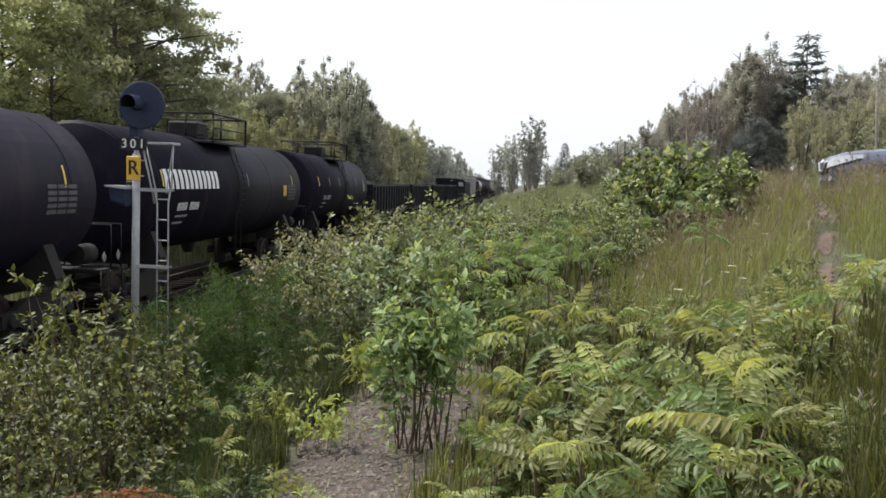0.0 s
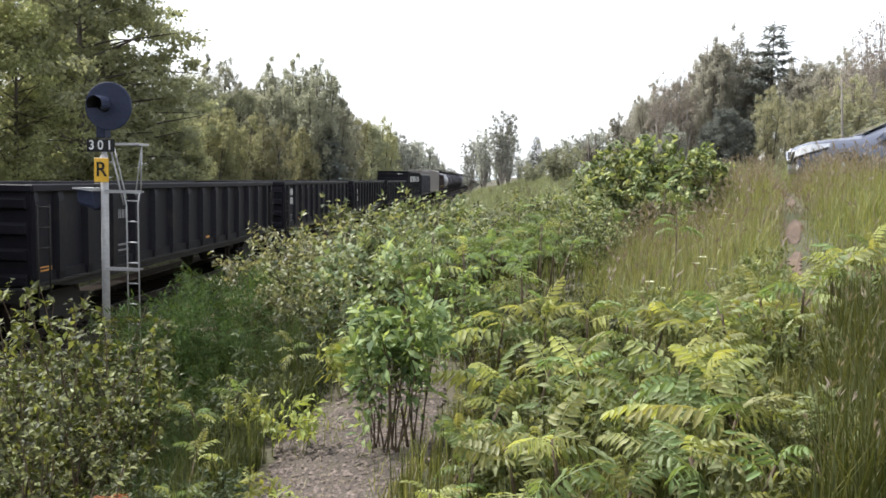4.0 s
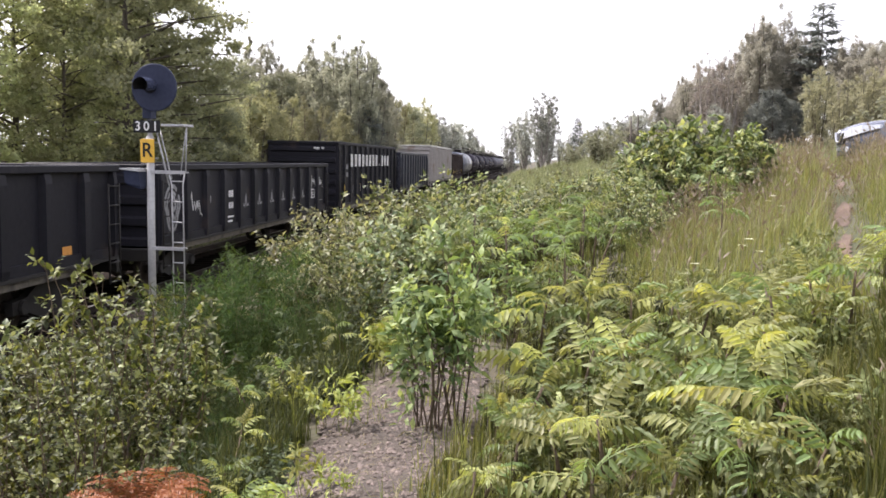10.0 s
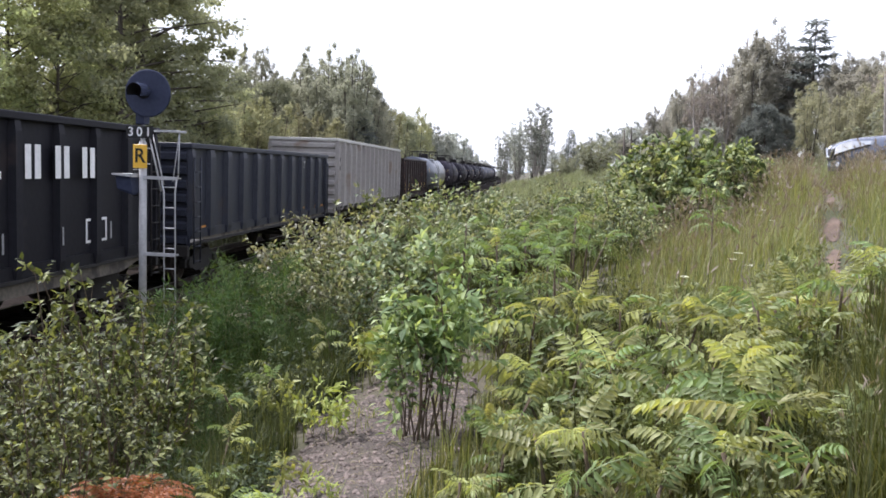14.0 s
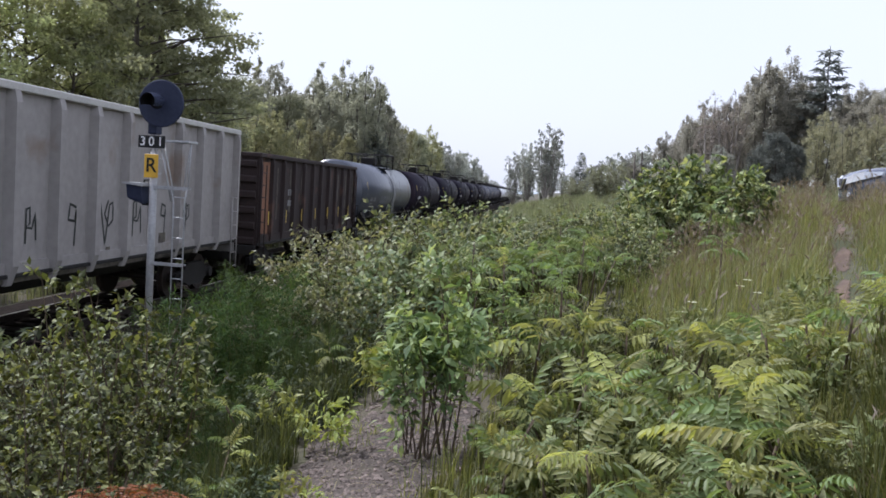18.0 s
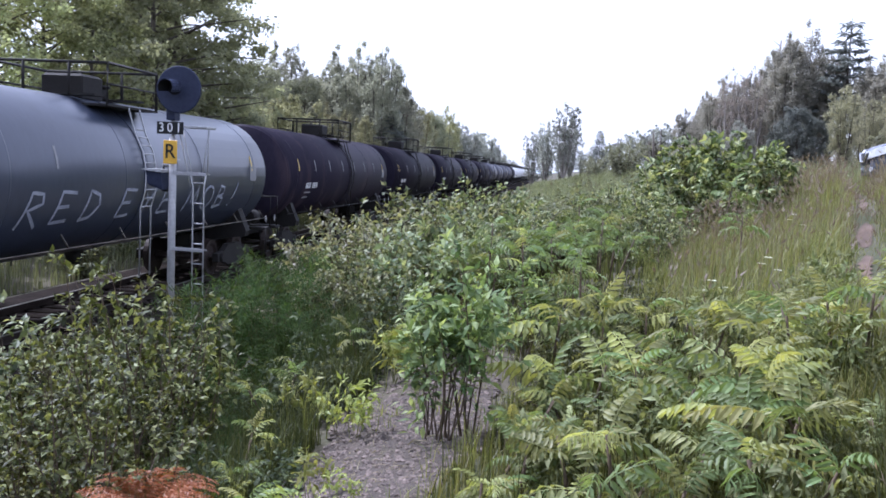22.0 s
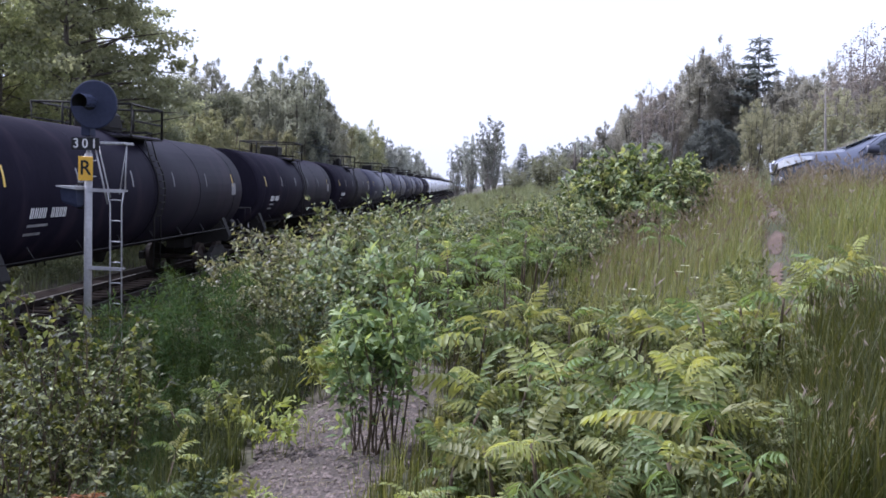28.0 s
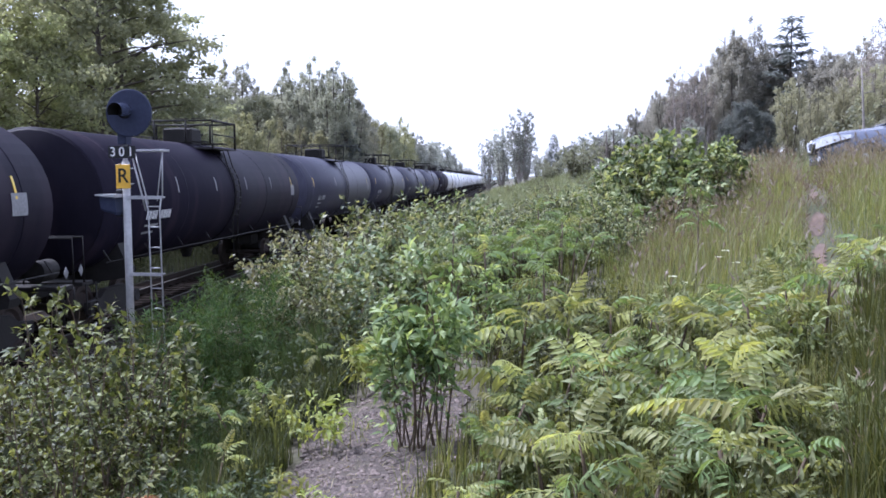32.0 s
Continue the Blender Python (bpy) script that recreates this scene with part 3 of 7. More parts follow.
def spray_line(points, r, zc, s, width=0.035):
    """A sprayed stroke on a tank's side; points are (y, z)."""
    b = Build()
    rows, dense = [], []
    for (y0, z0), (y1, z1) in zip(points, points[1:]):
        m = max(1, int(math.hypot(y1 - y0, z1 - z0) / 0.09))
        dense += [(y0 + (y1 - y0) * j / m, z0 + (z1 - z0) * j / m) for j in range(m)]
    points = dense + [points[-1]]
    for i, (y, z) in enumerate(points):
        y0, z0 = points[max(i - 1, 0)]
        y1, z1 = points[min(i + 1, len(points) - 1)]
        d = math.hypot(y1 - y0, z1 - z0) or 1
        ny, nz = -(z1 - z0) / d * width, (y1 - y0) / d * width
        row = []
        for k in (-1, 1):
            zz = z + k * nz
            row.append((s * (math.sqrt(max((r + 0.006) ** 2 - (zz - zc) ** 2, 0.01)) if r else 0), y + k * ny, zz))
        rows.append(row)
    b.rings(rows, False, False, False)
    return b


def tank_car(L, shell, label, radius=1.5, zc=2.56, band=True, marks="plain", rail=True, platform=1.7, ladder_at=0.0, reflectors=6, placard=True):
    car = thing("tank_car", label, "tank car", group="cars of the freight train")
    half = L / 2 - 0.62
    n = 40
    circle = lambda q, y: [(q * math.sin(2 * math.pi * i / n), y, zc + q * math.cos(2 * math.pi * i / n)) for i in range(n)]
    shoulder = half - 0.40
    body = part("tank_shell", Build().rings([circle(q, y) for y, q in ((-shoulder - 0.02, radius - 0.03), (-shoulder, radius), (shoulder, radius), (shoulder + 0.02, radius - 0.03))], False, True), shell, car)
    for e in (-1, 1):                      # dished heads
        head = Build().rings([circle(q * (radius - 0.03), e * (shoulder + 0.02 + 0.38 * (1 - q * q))) for q in (1.0, 0.97, 0.88, 0.72, 0.5, 0.25, 0.02)], True, True)
        part("tank_head", head, shell, body)
    if band:
        for y in ([ladder_at] if band == 1 else [-half * 0.36, half * 0.36]):
            b = Build()
            q = radius + 0.018
            b.rings([[(k * math.sin(2 * math.pi * i / n), yy, zc + k * math.cos(2 * math.pi * i / n)) for i in range(n)] for yy, k in ((y - 0.07, radius - 0.01), (y - 0.07, q), (y + 0.07, q), (y + 0.07, radius - 0.01))], False, False)
            part("shell_band", b, shell, body)
    for k in range(5):
        y = -half + 1.3 + (2 * half - 2.6) * k / 4
        q = radius + 0.005
        b = Build().rings([[(w * math.sin(2 * math.pi * i / n), yy, zc + w * math.cos(2 * math.pi * i / n)) for i in range(n)] for yy, w in ((y - 0.022, radius - 0.004), (y - 0.014, q), (y + 0.014, q), (y + 0.022, radius - 0.004))], False, True)
        part("weld_seam", b, shell, body)
    # top fittings
    top = zc + radius
    part("manway_housing", Build().box(-0.42, 0.42, ladder_at - 0.48, ladder_at + 0.30, top - 0.08, top + 0.42, 0.05), M_UNDER, car)
    lid = Build().disc((0, ladder_at + 0.72, top - 0.05), (0, 0, 1), 0.26, 0.30, 16)
    lid.disc((0, ladder_at + 0.72, top + 0.25), (0, 0, 1), 0.31, 0.05, 16)
    part("manway_lid", lid, M_UNDER, car)
    b = Build()
    p = platform
    for x in (-0.95, 0.95):
        b.box(x - 0.28, x + 0.28, ladder_at - p, ladder_at + p, top - 0.20, top - 0.16)
    b.box(-0.95, 0.95, ladder_at - p, ladder_at - p + 0.35, top - 0.02, top + 0.02)
    b.box(-0.95, 0.95, ladder_at + p - 0.35, ladder_at + p, top - 0.02, top + 0.02)
    part("walkway_grating", b, M_UNDER, car)
    for x in (-1.2, 1.2):
        rails = Build().tube([(x, ladder_at - p, top - 0.2), (x, ladder_at - p, top + 0.58), (x, ladder_at + p, top + 0.58), (x, ladder_at + p, top - 0.2)], 0.032, 6)
        rails.tube([(x, ladder_at - p, top + 0.20), (x, ladder_at + p, top + 0.20)], 0.02, 5)
        part("side_railing", rails, M_UNDER, car)
    for y in (-p, p):
        er = Build()
        er.tube([(-1.2, ladder_at + y, top + 0.58), (1.2, ladder_at + y, top + 0.58)], 0.03, 6)
        for x in (-0.45, 0.45):
            er.tube([(x, ladder_at + y, top - 0.02), (x, ladder_at + y, top + 0.58)], 0.03, 6)
        part("end_railing", er, M_UNDER, car)
    for s in (-1, 1):
        # ladder that follows the shell from the platform to the sill
        b = Build()
        for dy in (-0.22, 0.22):
            pts = [(s * 1.22, ladder_at + dy, top - 0.18)]
            pts += [(s * (radius + 0.10) * math.sin(a), ladder_at + dy, zc + (radius + 0.10) * math.cos(a)) for a in [radians(d) for d in (58, 72, 86, 100, 112)]]
            pts.append((s * 1.48, ladder_at + dy, 0.62))
            b.tube(pts, 0.018, 5)
        for k in range(10):
            a = radians(55 + 6.2 * k)
            b.tube([(s * (radius + 0.10) * math.sin(a), ladder_at + d, zc + (radius + 0.10) * math.cos(a)) for d in (-0.22, 0.22)], 0.014, 5)
        part("ladder", b, M_UNDER if shell is not M_TANKBLUE else M_GALV, car)
        if rail:
            b = Build().tube([(s * 1.5, -half + 0.3, 1.40), (s * 1.5, half - 0.3, 1.40)], 0.014, 6)
            for k in range(9):
                y = -half + 0.5 + (2 * half - 1.0) * k / 8
                b.tube([(s * 1.5, y, 1.40), (s * 1.36, y, 1.62)], 0.016, 5)
            part("side_handrail", b, M_UNDER if shell is not M_TANKBLUE else M_SILL, car, "thin steel handrail along the tank")
        # saddle bolsters
        for y in (-half + 1.6, half - 1.6):
            b = Build()
            b.rings([[(s * 0.25, y + d, 0.80), (s * 1.42, y + d, 0.98), (s * 1.46, y + d, 1.12), (s * 1.22, y + d, 1.70), (s * 0.25, y + d, 1.06)] for d in (-0.16, 0.16)])
            part("bolster", b, M_UNDER, car)
        for k in range(reflectors):
            y = -half + 1.5 + (2 * half - 3.0) * k / max(reflectors - 1, 1)
            if abs(y - ladder_at) < 0.35:
                y += 0.6
            part("reflector", curved_plate(radius, zc, y - 0.03, y + 0.03, zc + 0.15, zc + 0.52, s, 3), M_YELLOW if k in (0, reflectors - 1) else M_FADED, car)
        # stencilled data and number bars
        yb = -half + 2.4
        for row, (w, h) in enumerate(((1.15, 0.19), (0.75, 0.05), (0.6, 0.05))):
            z = zc - 0.42 - row * 0.16
            if row == 0:
                for k in range(9):
                    if k != 4:
                        for d in (0.0, 0.07):
                            part("number_bar", curved_plate(radius, zc, yb + k * 0.155 + d, yb + k * 0.155 + d + 0.035, z, z + h, s, 2), M_MARK if marks in ("bright", "panel") else M_FADED, car)
            else:
                part("data_bar", curved_plate(radius, zc, yb, yb + w, z, z + h, s, 2), M_FADED, car)
        yp = half - 1.55
        if marks == "panel":
            for k in range(5):
                for j in range(3):
                    part("data_bar", curved_plate(radius, zc, yp - 0.55 + j * 0.34, yp - 0.26 + j * 0.34, zc - 0.32 + k * 0.11, zc - 0.25 + k * 0.11, s, 1), M_DATA, car)
        else:
            part("data_panel", curved_plate(radius, zc, yp - 0.1, yp + 0.35, zc - 0.12, zc + 0.25, s, 3), M_FADED, car)
    for e in (-1, 1):
        y = e * (half + 0.02)
        part("end_platform", Build().box(-1.38, 1.38, min(y, y + e * 0.42), max(y, y + e * 0.42), 1.02, 1.10, 0.01), M_UNDER, car)
        b = Build().tube([(-1.4, y + e * 0.38, 1.1), (-1.4, y + e * 0.38, 1.95), (1.4, y + e * 0.38, 1.95), (1.4, y + e * 0.38, 1.1)], 0.022, 6)
        b.tube([(-0.45, y + e * 0.38, 1.1), (-0.45, y + e * 0.38, 1.95)], 0.018, 5)
        b.tube([(0.45, y + e * 0.38, 1.1), (0.45, y + e * 0.38, 1.95)], 0.018, 5)
        part("end_handrail", b, M_UNDER, car)
        for s in (-1, 1):
            b = Build()
            for dy in (0, 0.40):
                b.tube([(s * 1.42, y + e * dy - e * 0.05, 1.06), (s * 1.42, y + e * dy - e * 0.05, 0.42)], 0.018, 5)
            for z in (0.42, 0.70):
                b.tube([(s * 1.42, y - e * 0.05, z), (s * 1.42, y + e * 0.35, z)], 0.018, 5)
            part("sill_step", b, M_UNDER, car)
        part("stub_sill", Build().box(-0.28, 0.28, min(e * (half - 2.6), e * (half + 0.45)), max(e * (half - 2.6), e * (half + 0.45)), 0.72, 1.06, 0.02), M_UNDER, car)
        coupler(car, e * (L / 2 - 0.12), e)
        truck(car, e * (half - 1.6))
        if placard:
            b = Build().rings([[(1.30 + d, y + e * 0.30 + a, 1.32 + c) for a, c in ((-0.09, 0), (0, -0.11), (0.09, 0), (0, 0.11))] for d in (0, 0.012)])
            part("placard", b, M_FADED, car, "small white diamond placard")
    b = Build().tube([(0.85, half + 0.05, 1.36), (0.85, half + 0.60, 1.36)], [0.20, 0.20], 14)
    b.tube([(0.85, half + 0.60, 1.36), (0.85, half + 0.72, 1.36)], [0.20, 0.08], 14)
    part("brake_cylinder", b, M_UNDER, car)
    part("bottom_outlet", Build().tube([(0, ladder_at, zc - radius - 0.28), (0, ladder_at, zc - radius + 0.05)], [0.12, 0.22], 12), M_UNDER, car)
    return car


def gondola(L, top, bottom, steel, label, ribs=14, rib_w=0.16, end_ribs=5, belly=0.12, chord=None, flare=False, sill=M_UNDER, ladder_top=0.35, stakes=None):
    car = thing("gondola_car", label, "gondola car", group="cars of the freight train")
    h = L / 2 - 0.95
    w = 1.50
    floor = bottom + 0.05 if flare else 1.06
    part("floor_deck", Build().box(-w + 0.02, w - 0.02, -h + 0.02, h - 0.02, floor - 0.06, floor), M_UNDER, car)
    part("centre_sill", Build().box(-0.32, 0.32, -h - 0.2, h + 0.2, 0.70, floor - 0.06, 0.02), M_UNDER if flare else sill, car)
    for s in (-1, 1):
        b = Build()
        x0, x1 = s * (w - 0.13), s * (w - 0.11)
        b.box(min(x0, x1), max(x0, x1), -h, h, bottom, top - 0.05)
        part("side_sheet", b, steel, car)
        low = bottom - belly
        b = Build().box(s * (w - 0.10) - 0.04, s * (w - 0.10) + 0.04, -h, h, bottom, bottom + 0.22)
        part("side_sill", b, steel, car)
        prof = [(-h + 0.3, bottom - 0.004), (h - 0.3, bottom - 0.004), (h * 0.80, low), (-h * 0.80, low)]
        part("belly_sill", Build().rings([[(s * (w - 0.12) + d, y, z) for y, z in prof] for d in (-0.03, 0.03)]), sill, car)
        part("top_chord", Build().box(s * (w - 0.08) - 0.09, s * (w - 0.08) + 0.09, -h - 0.02, h + 0.02, top - 0.13, top, 0.015), chord or steel, car)
        rows = [0.12 + (2 * h - 0.24) * k / (ribs - 1) for k in range(ribs)]
        if stakes:                         # distance of the first stake from the end, and the pitch of the rest
            rows = [0.12] + [stakes[0] + stakes[1] * k for k in range(int((2 * h - 0.5 - stakes[0]) / stakes[1]) + 1)] + [2 * h - 0.12]
        for k, row in enumerate(rows):
            y = -h + row
            b = Build()
            inner = 0 < k < len(rows) - 1
            wd = rib_w if inner else rib_w * 0.6
            foot = bottom - (0.13 if flare and inner else 0.0)
            a0, a1 = s * (w - 0.11), s * (w + (0.055 if flare else 0.005))
            ring = lambda z, q, d: [(a0, y - wd * q, z), (a0 + (a1 - a0) * d, y - wd * q * 0.72, z), (a0 + (a1 - a0) * d, y + wd * q * 0.72, z), (a0, y + wd * q, z)]
            zs = [(foot, 0.8, 0.35 if flare else 0.7), (bottom + 0.18, 1.0, 1.0), (top - 0.30, 0.95, 1.0), (top - 0.12, 0.85, 0.75)]
            b.rings([ring(z, q, d) for z, q, d in zs])
            part("rib", b, steel, car)
        for e in (-1, 1):
            b = Build()
            x = s * (w + 0.03)
            yy = (e * (h - 0.06), e * (h - 0.48))
            for y in yy:
                b.tube([(x, y, 0.55), (x, y, top - ladder_top)], 0.02, 5)
            for k in range(int((top - ladder_top - 0.6) / 0.36) + 1):
                b.tube([(x, yy[0], 0.60 + k * 0.36), (x, yy[1], 0.60 + k * 0.36)], 0.016, 5)
            part("corner_ladder", b, steel if steel is not M_GONBLACK else M_UNDER, car)
    for e in (-1, 1):
        y = e * (h - 0.02)
        part("end_sheet", Build().box(-w + 0.05, w - 0.05, y - 0.012, y + 0.012, 0.95, top - 0.06), steel, car)
        part("end_chord", Build().box(-w, w, y - 0.07, y + 0.09, top - 0.13, top - 0.004, 0.015), chord or steel, car)
        for k in range(end_ribs):
            z = 1.12 + (top - 1.45) * k / max(end_ribs - 1, 1)
            b = Build()
            b.rings([[(x, y + e * 0.012, z - 0.12), (x, y + e * 0.11, z - 0.07), (x, y + e * 0.11, z + 0.07), (x, y + e * 0.012, z + 0.12)] for x in (-w + 0.12, w - 0.12)])
            part("end_rib", b, steel, car)
        part("end_sill", Build().box(-w + 0.06, w - 0.06, min(y, y + e * 0.14), max(y, y + e * 0.14), 0.72, 1.0, 0.02), M_UNDER, car)
        coupler(car, e * (L / 2 - 0.12), e)
        truck(car, e * (h - 1.75))
    return car


def plates(car, name, items, x, material, label=""):
    """Flat marks on a gondola's near side: (y0, y1, z0, z1) each."""
    for y0, y1, z0, z1 in items:
        part(name, Build().box(x, x + 0.006, y0, y1, z0, z1), material, car, label)


SPEED = 8.24
CARS = []


def place(car, front, rear):
    CARS.append((car, (front + rear) / 2))
    car.matrix_basis = pose(TRACK_X, (front + rear) / 2, 0)


ENDS = [0.45, 15.58, 31.1, 45.46, 64.24, 81.4, 98.4, 115.97, 133.6, 150.06, 171.01, 186.75, 204.58, 222.96, 241.43, 260.0, 278.08, 295.92, 313.11, 330.2, 347.3, 364.4, 381.5]


def span(i):
    """Front and rear coupling of a car, from the ends of the bodies."""
    slack = lambda k: 0.95 if 3 <= k <= 10 else 1.15
    return ENDS[i] + slack(i - 1), ENDS[i + 1] + slack(i)


# tank cars at the head
f, r = span(0)
c = tank_car(r - f, M_TANKRUST, "black tank car, faded brown on top, with data panels", marks="panel", rail=False, reflectors=5)
place(c, f, r)
f, r = span(1)
c = tank_car(r - f, M_TANK, "black tank car with a row of large white letter shapes", marks="panel", rail=False, band=0, platform=1.4, ladder_at=-0.3, reflectors=3)
for s in (-1, 1):
    for k in range(6):
        y0 = -5.54 + k * 0.61
        for part_box in ((y0, y0 + 0.19, 2.65, 3.10), (y0 + 0.30, y0 + 0.49, 2.65, 3.10)):
            part("letter_shape", curved_plate(1.5, 2.56, *part_box, s, 3, 0.007), M_MARK, c, "white letter shape")
    part("warning_label", curved_plate(1.5, 2.56, 4.42, 4.82, 2.38, 2.74, s, 3, 0.007), M_LABEL, c, "yellow-orange square label")
place(c, f, r)
f, r = span(2)
c = tank_car(r - f, M_TANK, "black tank car with a thin belly band and yellow end marks", marks="plain", rail=False, band=1, platform=1.4, ladder_at=0.4, reflectors=6)
place(c, f, r)

# low gondolas
def glyphs(y0, y1, z0, z1, n):
    """Plain bars, two for each character that cannot stand here."""
    p = (y1 - y0) / n
    return [(y0 + p * (k + d), y0 + p * (k + d + 0.24), z0, z1) for k in range(n) for d in (0.08, 0.52)]


def framed(y0, y1, z0, z1, t=0.025):
    """The four bars of an outlined panel."""
    return [(y0, y1, z0, z0 + t), (y0, y1, z1 - t, z1), (y0, y0 + t, z0 + t, z1 - t), (y1 - t, y1, z0 + t, z1 - t)]


def shifted(items, d):
    return [(y0 + d, y1 + d, z0, z1) for y0, y1, z0, z1 in items]


def scrawl(points, width, material, label="pale sprayed scrawl"):
    b = spray_line(points, 0, 0, 1, width)
    b.v = [(1.399, y, z) for _, y, z in b.v]
    part("scrawl", b, material, c, label)


M_RED = paint("dull_red_mark", (0.30, 0.05, 0.05), 0.6)
for i, (label, stakes) in enumerate((("low black gondola with heavy side ribs", (1.0, 1.15)), ("low black gondola with white number marks", (0.84, 1.19)), ("low black gondola with worn paint and white marks", (1.41, 1.25)), ("low black gondola with pale sprayed scrawls", (1.58, 1.25)))):
    f, r = span(3 + i)
    c = gondola(r - f, 2.80, 1.02, M_GONBLACK, label, rib_w=0.15, end_ribs=4, belly=0.15, stakes=stakes, sill=M_SILL if i else M_UNDER)
    h = (r - f) / 2 - 0.95
    if i == 0:
        plates(c, "number_bar", shifted(glyphs(3.5, 4.2, 2.05, 2.24, 4), -h), 1.396, M_FADED)
        plates(c, "data_bar", shifted([(3.5, 4.1, 1.46, 1.50), (3.5, 4.2, 1.34, 1.38)], -h), 1.396, M_FADED)
        plates(c, "orange_mark", shifted([(0.3, 0.8, 1.2, 1.33), (9.4, 9.8, 1.2, 1.3)], -h), 1.396, M_ORANGE)
    if i == 1:
        plates(c, "number_bar", shifted(glyphs(1.09, 1.87, 2.27, 2.51, 4) + glyphs(1.09, 1.87, 1.91, 2.15, 5), -h), 1.396, M_MARK)
        plates(c, "data_bar", shifted([(1.12, 1.8, 1.44, 1.48), (1.12, 1.62, 1.34, 1.37), (1.12, 1.7, 1.24, 1.27)], -h), 1.396, M_FADED)
        plates(c, "orange_mark", shifted([(2.9, 3.02, 1.22, 1.32), (0.2, 0.68, 1.20, 1.36), (7.86, 8.0, 1.24, 1.34), (10.6, 10.9, 1.2, 1.3)], -h), 1.397, M_ORANGE)
        plates(c, "data_panel", shifted([(9.82, 10.0, 1.2, 1.34)], -h), 1.396, M_MARK)
    if i == 2:
        plates(c, "number_bar", shifted(glyphs(1.72, 2.45, 2.03, 2.32, 4) + glyphs(1.72, 2.45, 1.60, 1.90, 4) + glyphs(2.92, 3.30, 1.56, 1.86, 2), -h), 1.396, M_MARK)
        plates(c, "data_bar", shifted([(1.74, 2.4, 1.38, 1.42), (1.74, 2.2, 1.28, 1.31), (1.74, 2.35, 1.19, 1.22)], -h), 1.396, M_FADED)
        plates(c, "orange_mark", shifted([(0.25, 0.50, 1.22, 1.44), (9.9, 10.2, 1.22, 1.32), (13.2, 13.5, 1.25, 1.4)], -h), 1.397, M_ORANGE)
        plates(c, "red_mark", shifted([(0.70, 0.84, 1.20, 1.30), (1.05, 1.16, 1.22, 1.30)], -h), 1.396, M_RED)
        plates(c, "data_panel", shifted(framed(10.6, 10.95, 1.42, 1.75), -h), 1.396, M_FADED)
    if i == 3:
        rg = random.Random(5)
        plates(c, "orange_mark", shifted([(0.245, 0.30, 1.19, 1.95)], -h), 1.397, M_ORANGE)
        for q, wd in ((1.0, 0.045), (0.72, 0.035)):       # one large rounded sprayed shape
            scrawl([(-h + 0.86 + 0.42 * q * math.cos(a) * (1.0 if math.sin(a) > 0 else 0.75), 1.82 + 0.50 * q * math.sin(a)) for a in [0.9 + 0.3 * j for j in range(21)]], wd, M_FADED)
        scrawl([(-h + 0.72, 1.95), (-h + 0.95, 2.08), (-h + 1.05, 1.85), (-h + 0.80, 1.72), (-h + 1.02, 1.55), (-h + 0.86, 1.45)], 0.05, M_FADED)
        tag = [(-0.40, -0.20), (-0.28, 0.34), (-0.20, -0.10), (-0.10, 0.12), (-0.02, -0.12), (0.06, 0.14), (0.12, -0.10), (0.20, 0.12), (0.26, -0.18), (0.44, -0.26)]
        for y0, z0, size in ((2.25, 1.80, 1.0), (13.72, 2.14, 0.75), (14.86, 2.08, 0.80)):
            scrawl([(-h + y0 + y * size + 0.02 * rg.random(), z0 + z * size) for y, z in tag], 0.016, M_MARK)
        scrawl([(-h + 3.10 + 0.13 * math.cos(a), 1.92 + 0.17 * math.sin(a)) for a in [0.45 * j for j in range(15)]], 0.016, M_MARK)
        scrawl([(-h + 3.00, 1.60), (-h + 3.22, 1.62)], 0.02, M_MARK)
        plates(c, "number_bar", shifted(glyphs(4.55, 4.95, 1.92, 2.10, 2) + glyphs(4.55, 4.95, 1.62, 1.78, 2) + [(4.5, 4.95, 1.38, 1.42), (4.5, 4.85, 1.26, 1.30), (4.5, 4.9, 1.16, 1.19)], -h), 1.396, M_MARK)
        for k in range(3, 10):                            # a pale mark in each panel behind
            yc = -h + stakes[0] + stakes[1] * (k + 0.5)
            scrawl([(yc - 0.20, 1.68), (yc - 0.05, 1.62), (yc + 0.02, 1.92 + 0.06 * (k % 2)), (yc + 0.08, 1.64), (yc + 0.26, 1.66)], 0.035, M_FADED)
        plates(c, "data_panel", shifted(framed(13.4, 13.92, 1.54, 1.86) + [(13.5, 13.56, 1.62, 1.76), (13.66, 13.72, 1.62, 1.76)], -h), 1.396, M_MARK)
        plates(c, "data_bar", shifted([(14.5, 14.75, 1.40, 1.43), (14.8, 15.1, 1.40, 1.43), (14.5, 14.7, 1.31, 1.34)], -h), 1.396, M_FADED)
    place(c, f, r)

# high black gondola with a line of white letter shapes
f, r = span(7)
c = gondola(r - f, 3.70, 1.05, M_GONBLACK, "tall black scrap gondola with a row of white letter shapes", ribs=13, rib_w=0.13, end_ribs=6, belly=0.28, sill=M_SILL)
h = (r - f) / 2 - 0.95
for k in range(12):
    y0 = -5.39 + k * 0.902
    if k == 8:
        plates(c, "letter_shape", [(y0 + 0.14, y0 + 0.26, 2.65, 2.77)], 1.508, M_MARK)
        continue
    plates(c, "letter_shape", [(y0, y0 + 0.17, 2.65, 3.20), (y0 + 0.28, y0 + 0.45, 2.65, 3.20)], 1.508, M_MARK, "white letter shape")
plates(c, "reflector", [(-h + 1.2 + k * 3.5, -h + 1.25 + k * 3.5, 1.50, 1.88) for k in range(2)], 1.508, M_YELLOW)
plates(c, "reflector", [(-h + 2.95 + k * 1.75, -h + 3.0 + k * 1.75, 1.50, 1.82) for k in range(7)], 1.509, M_FADED)
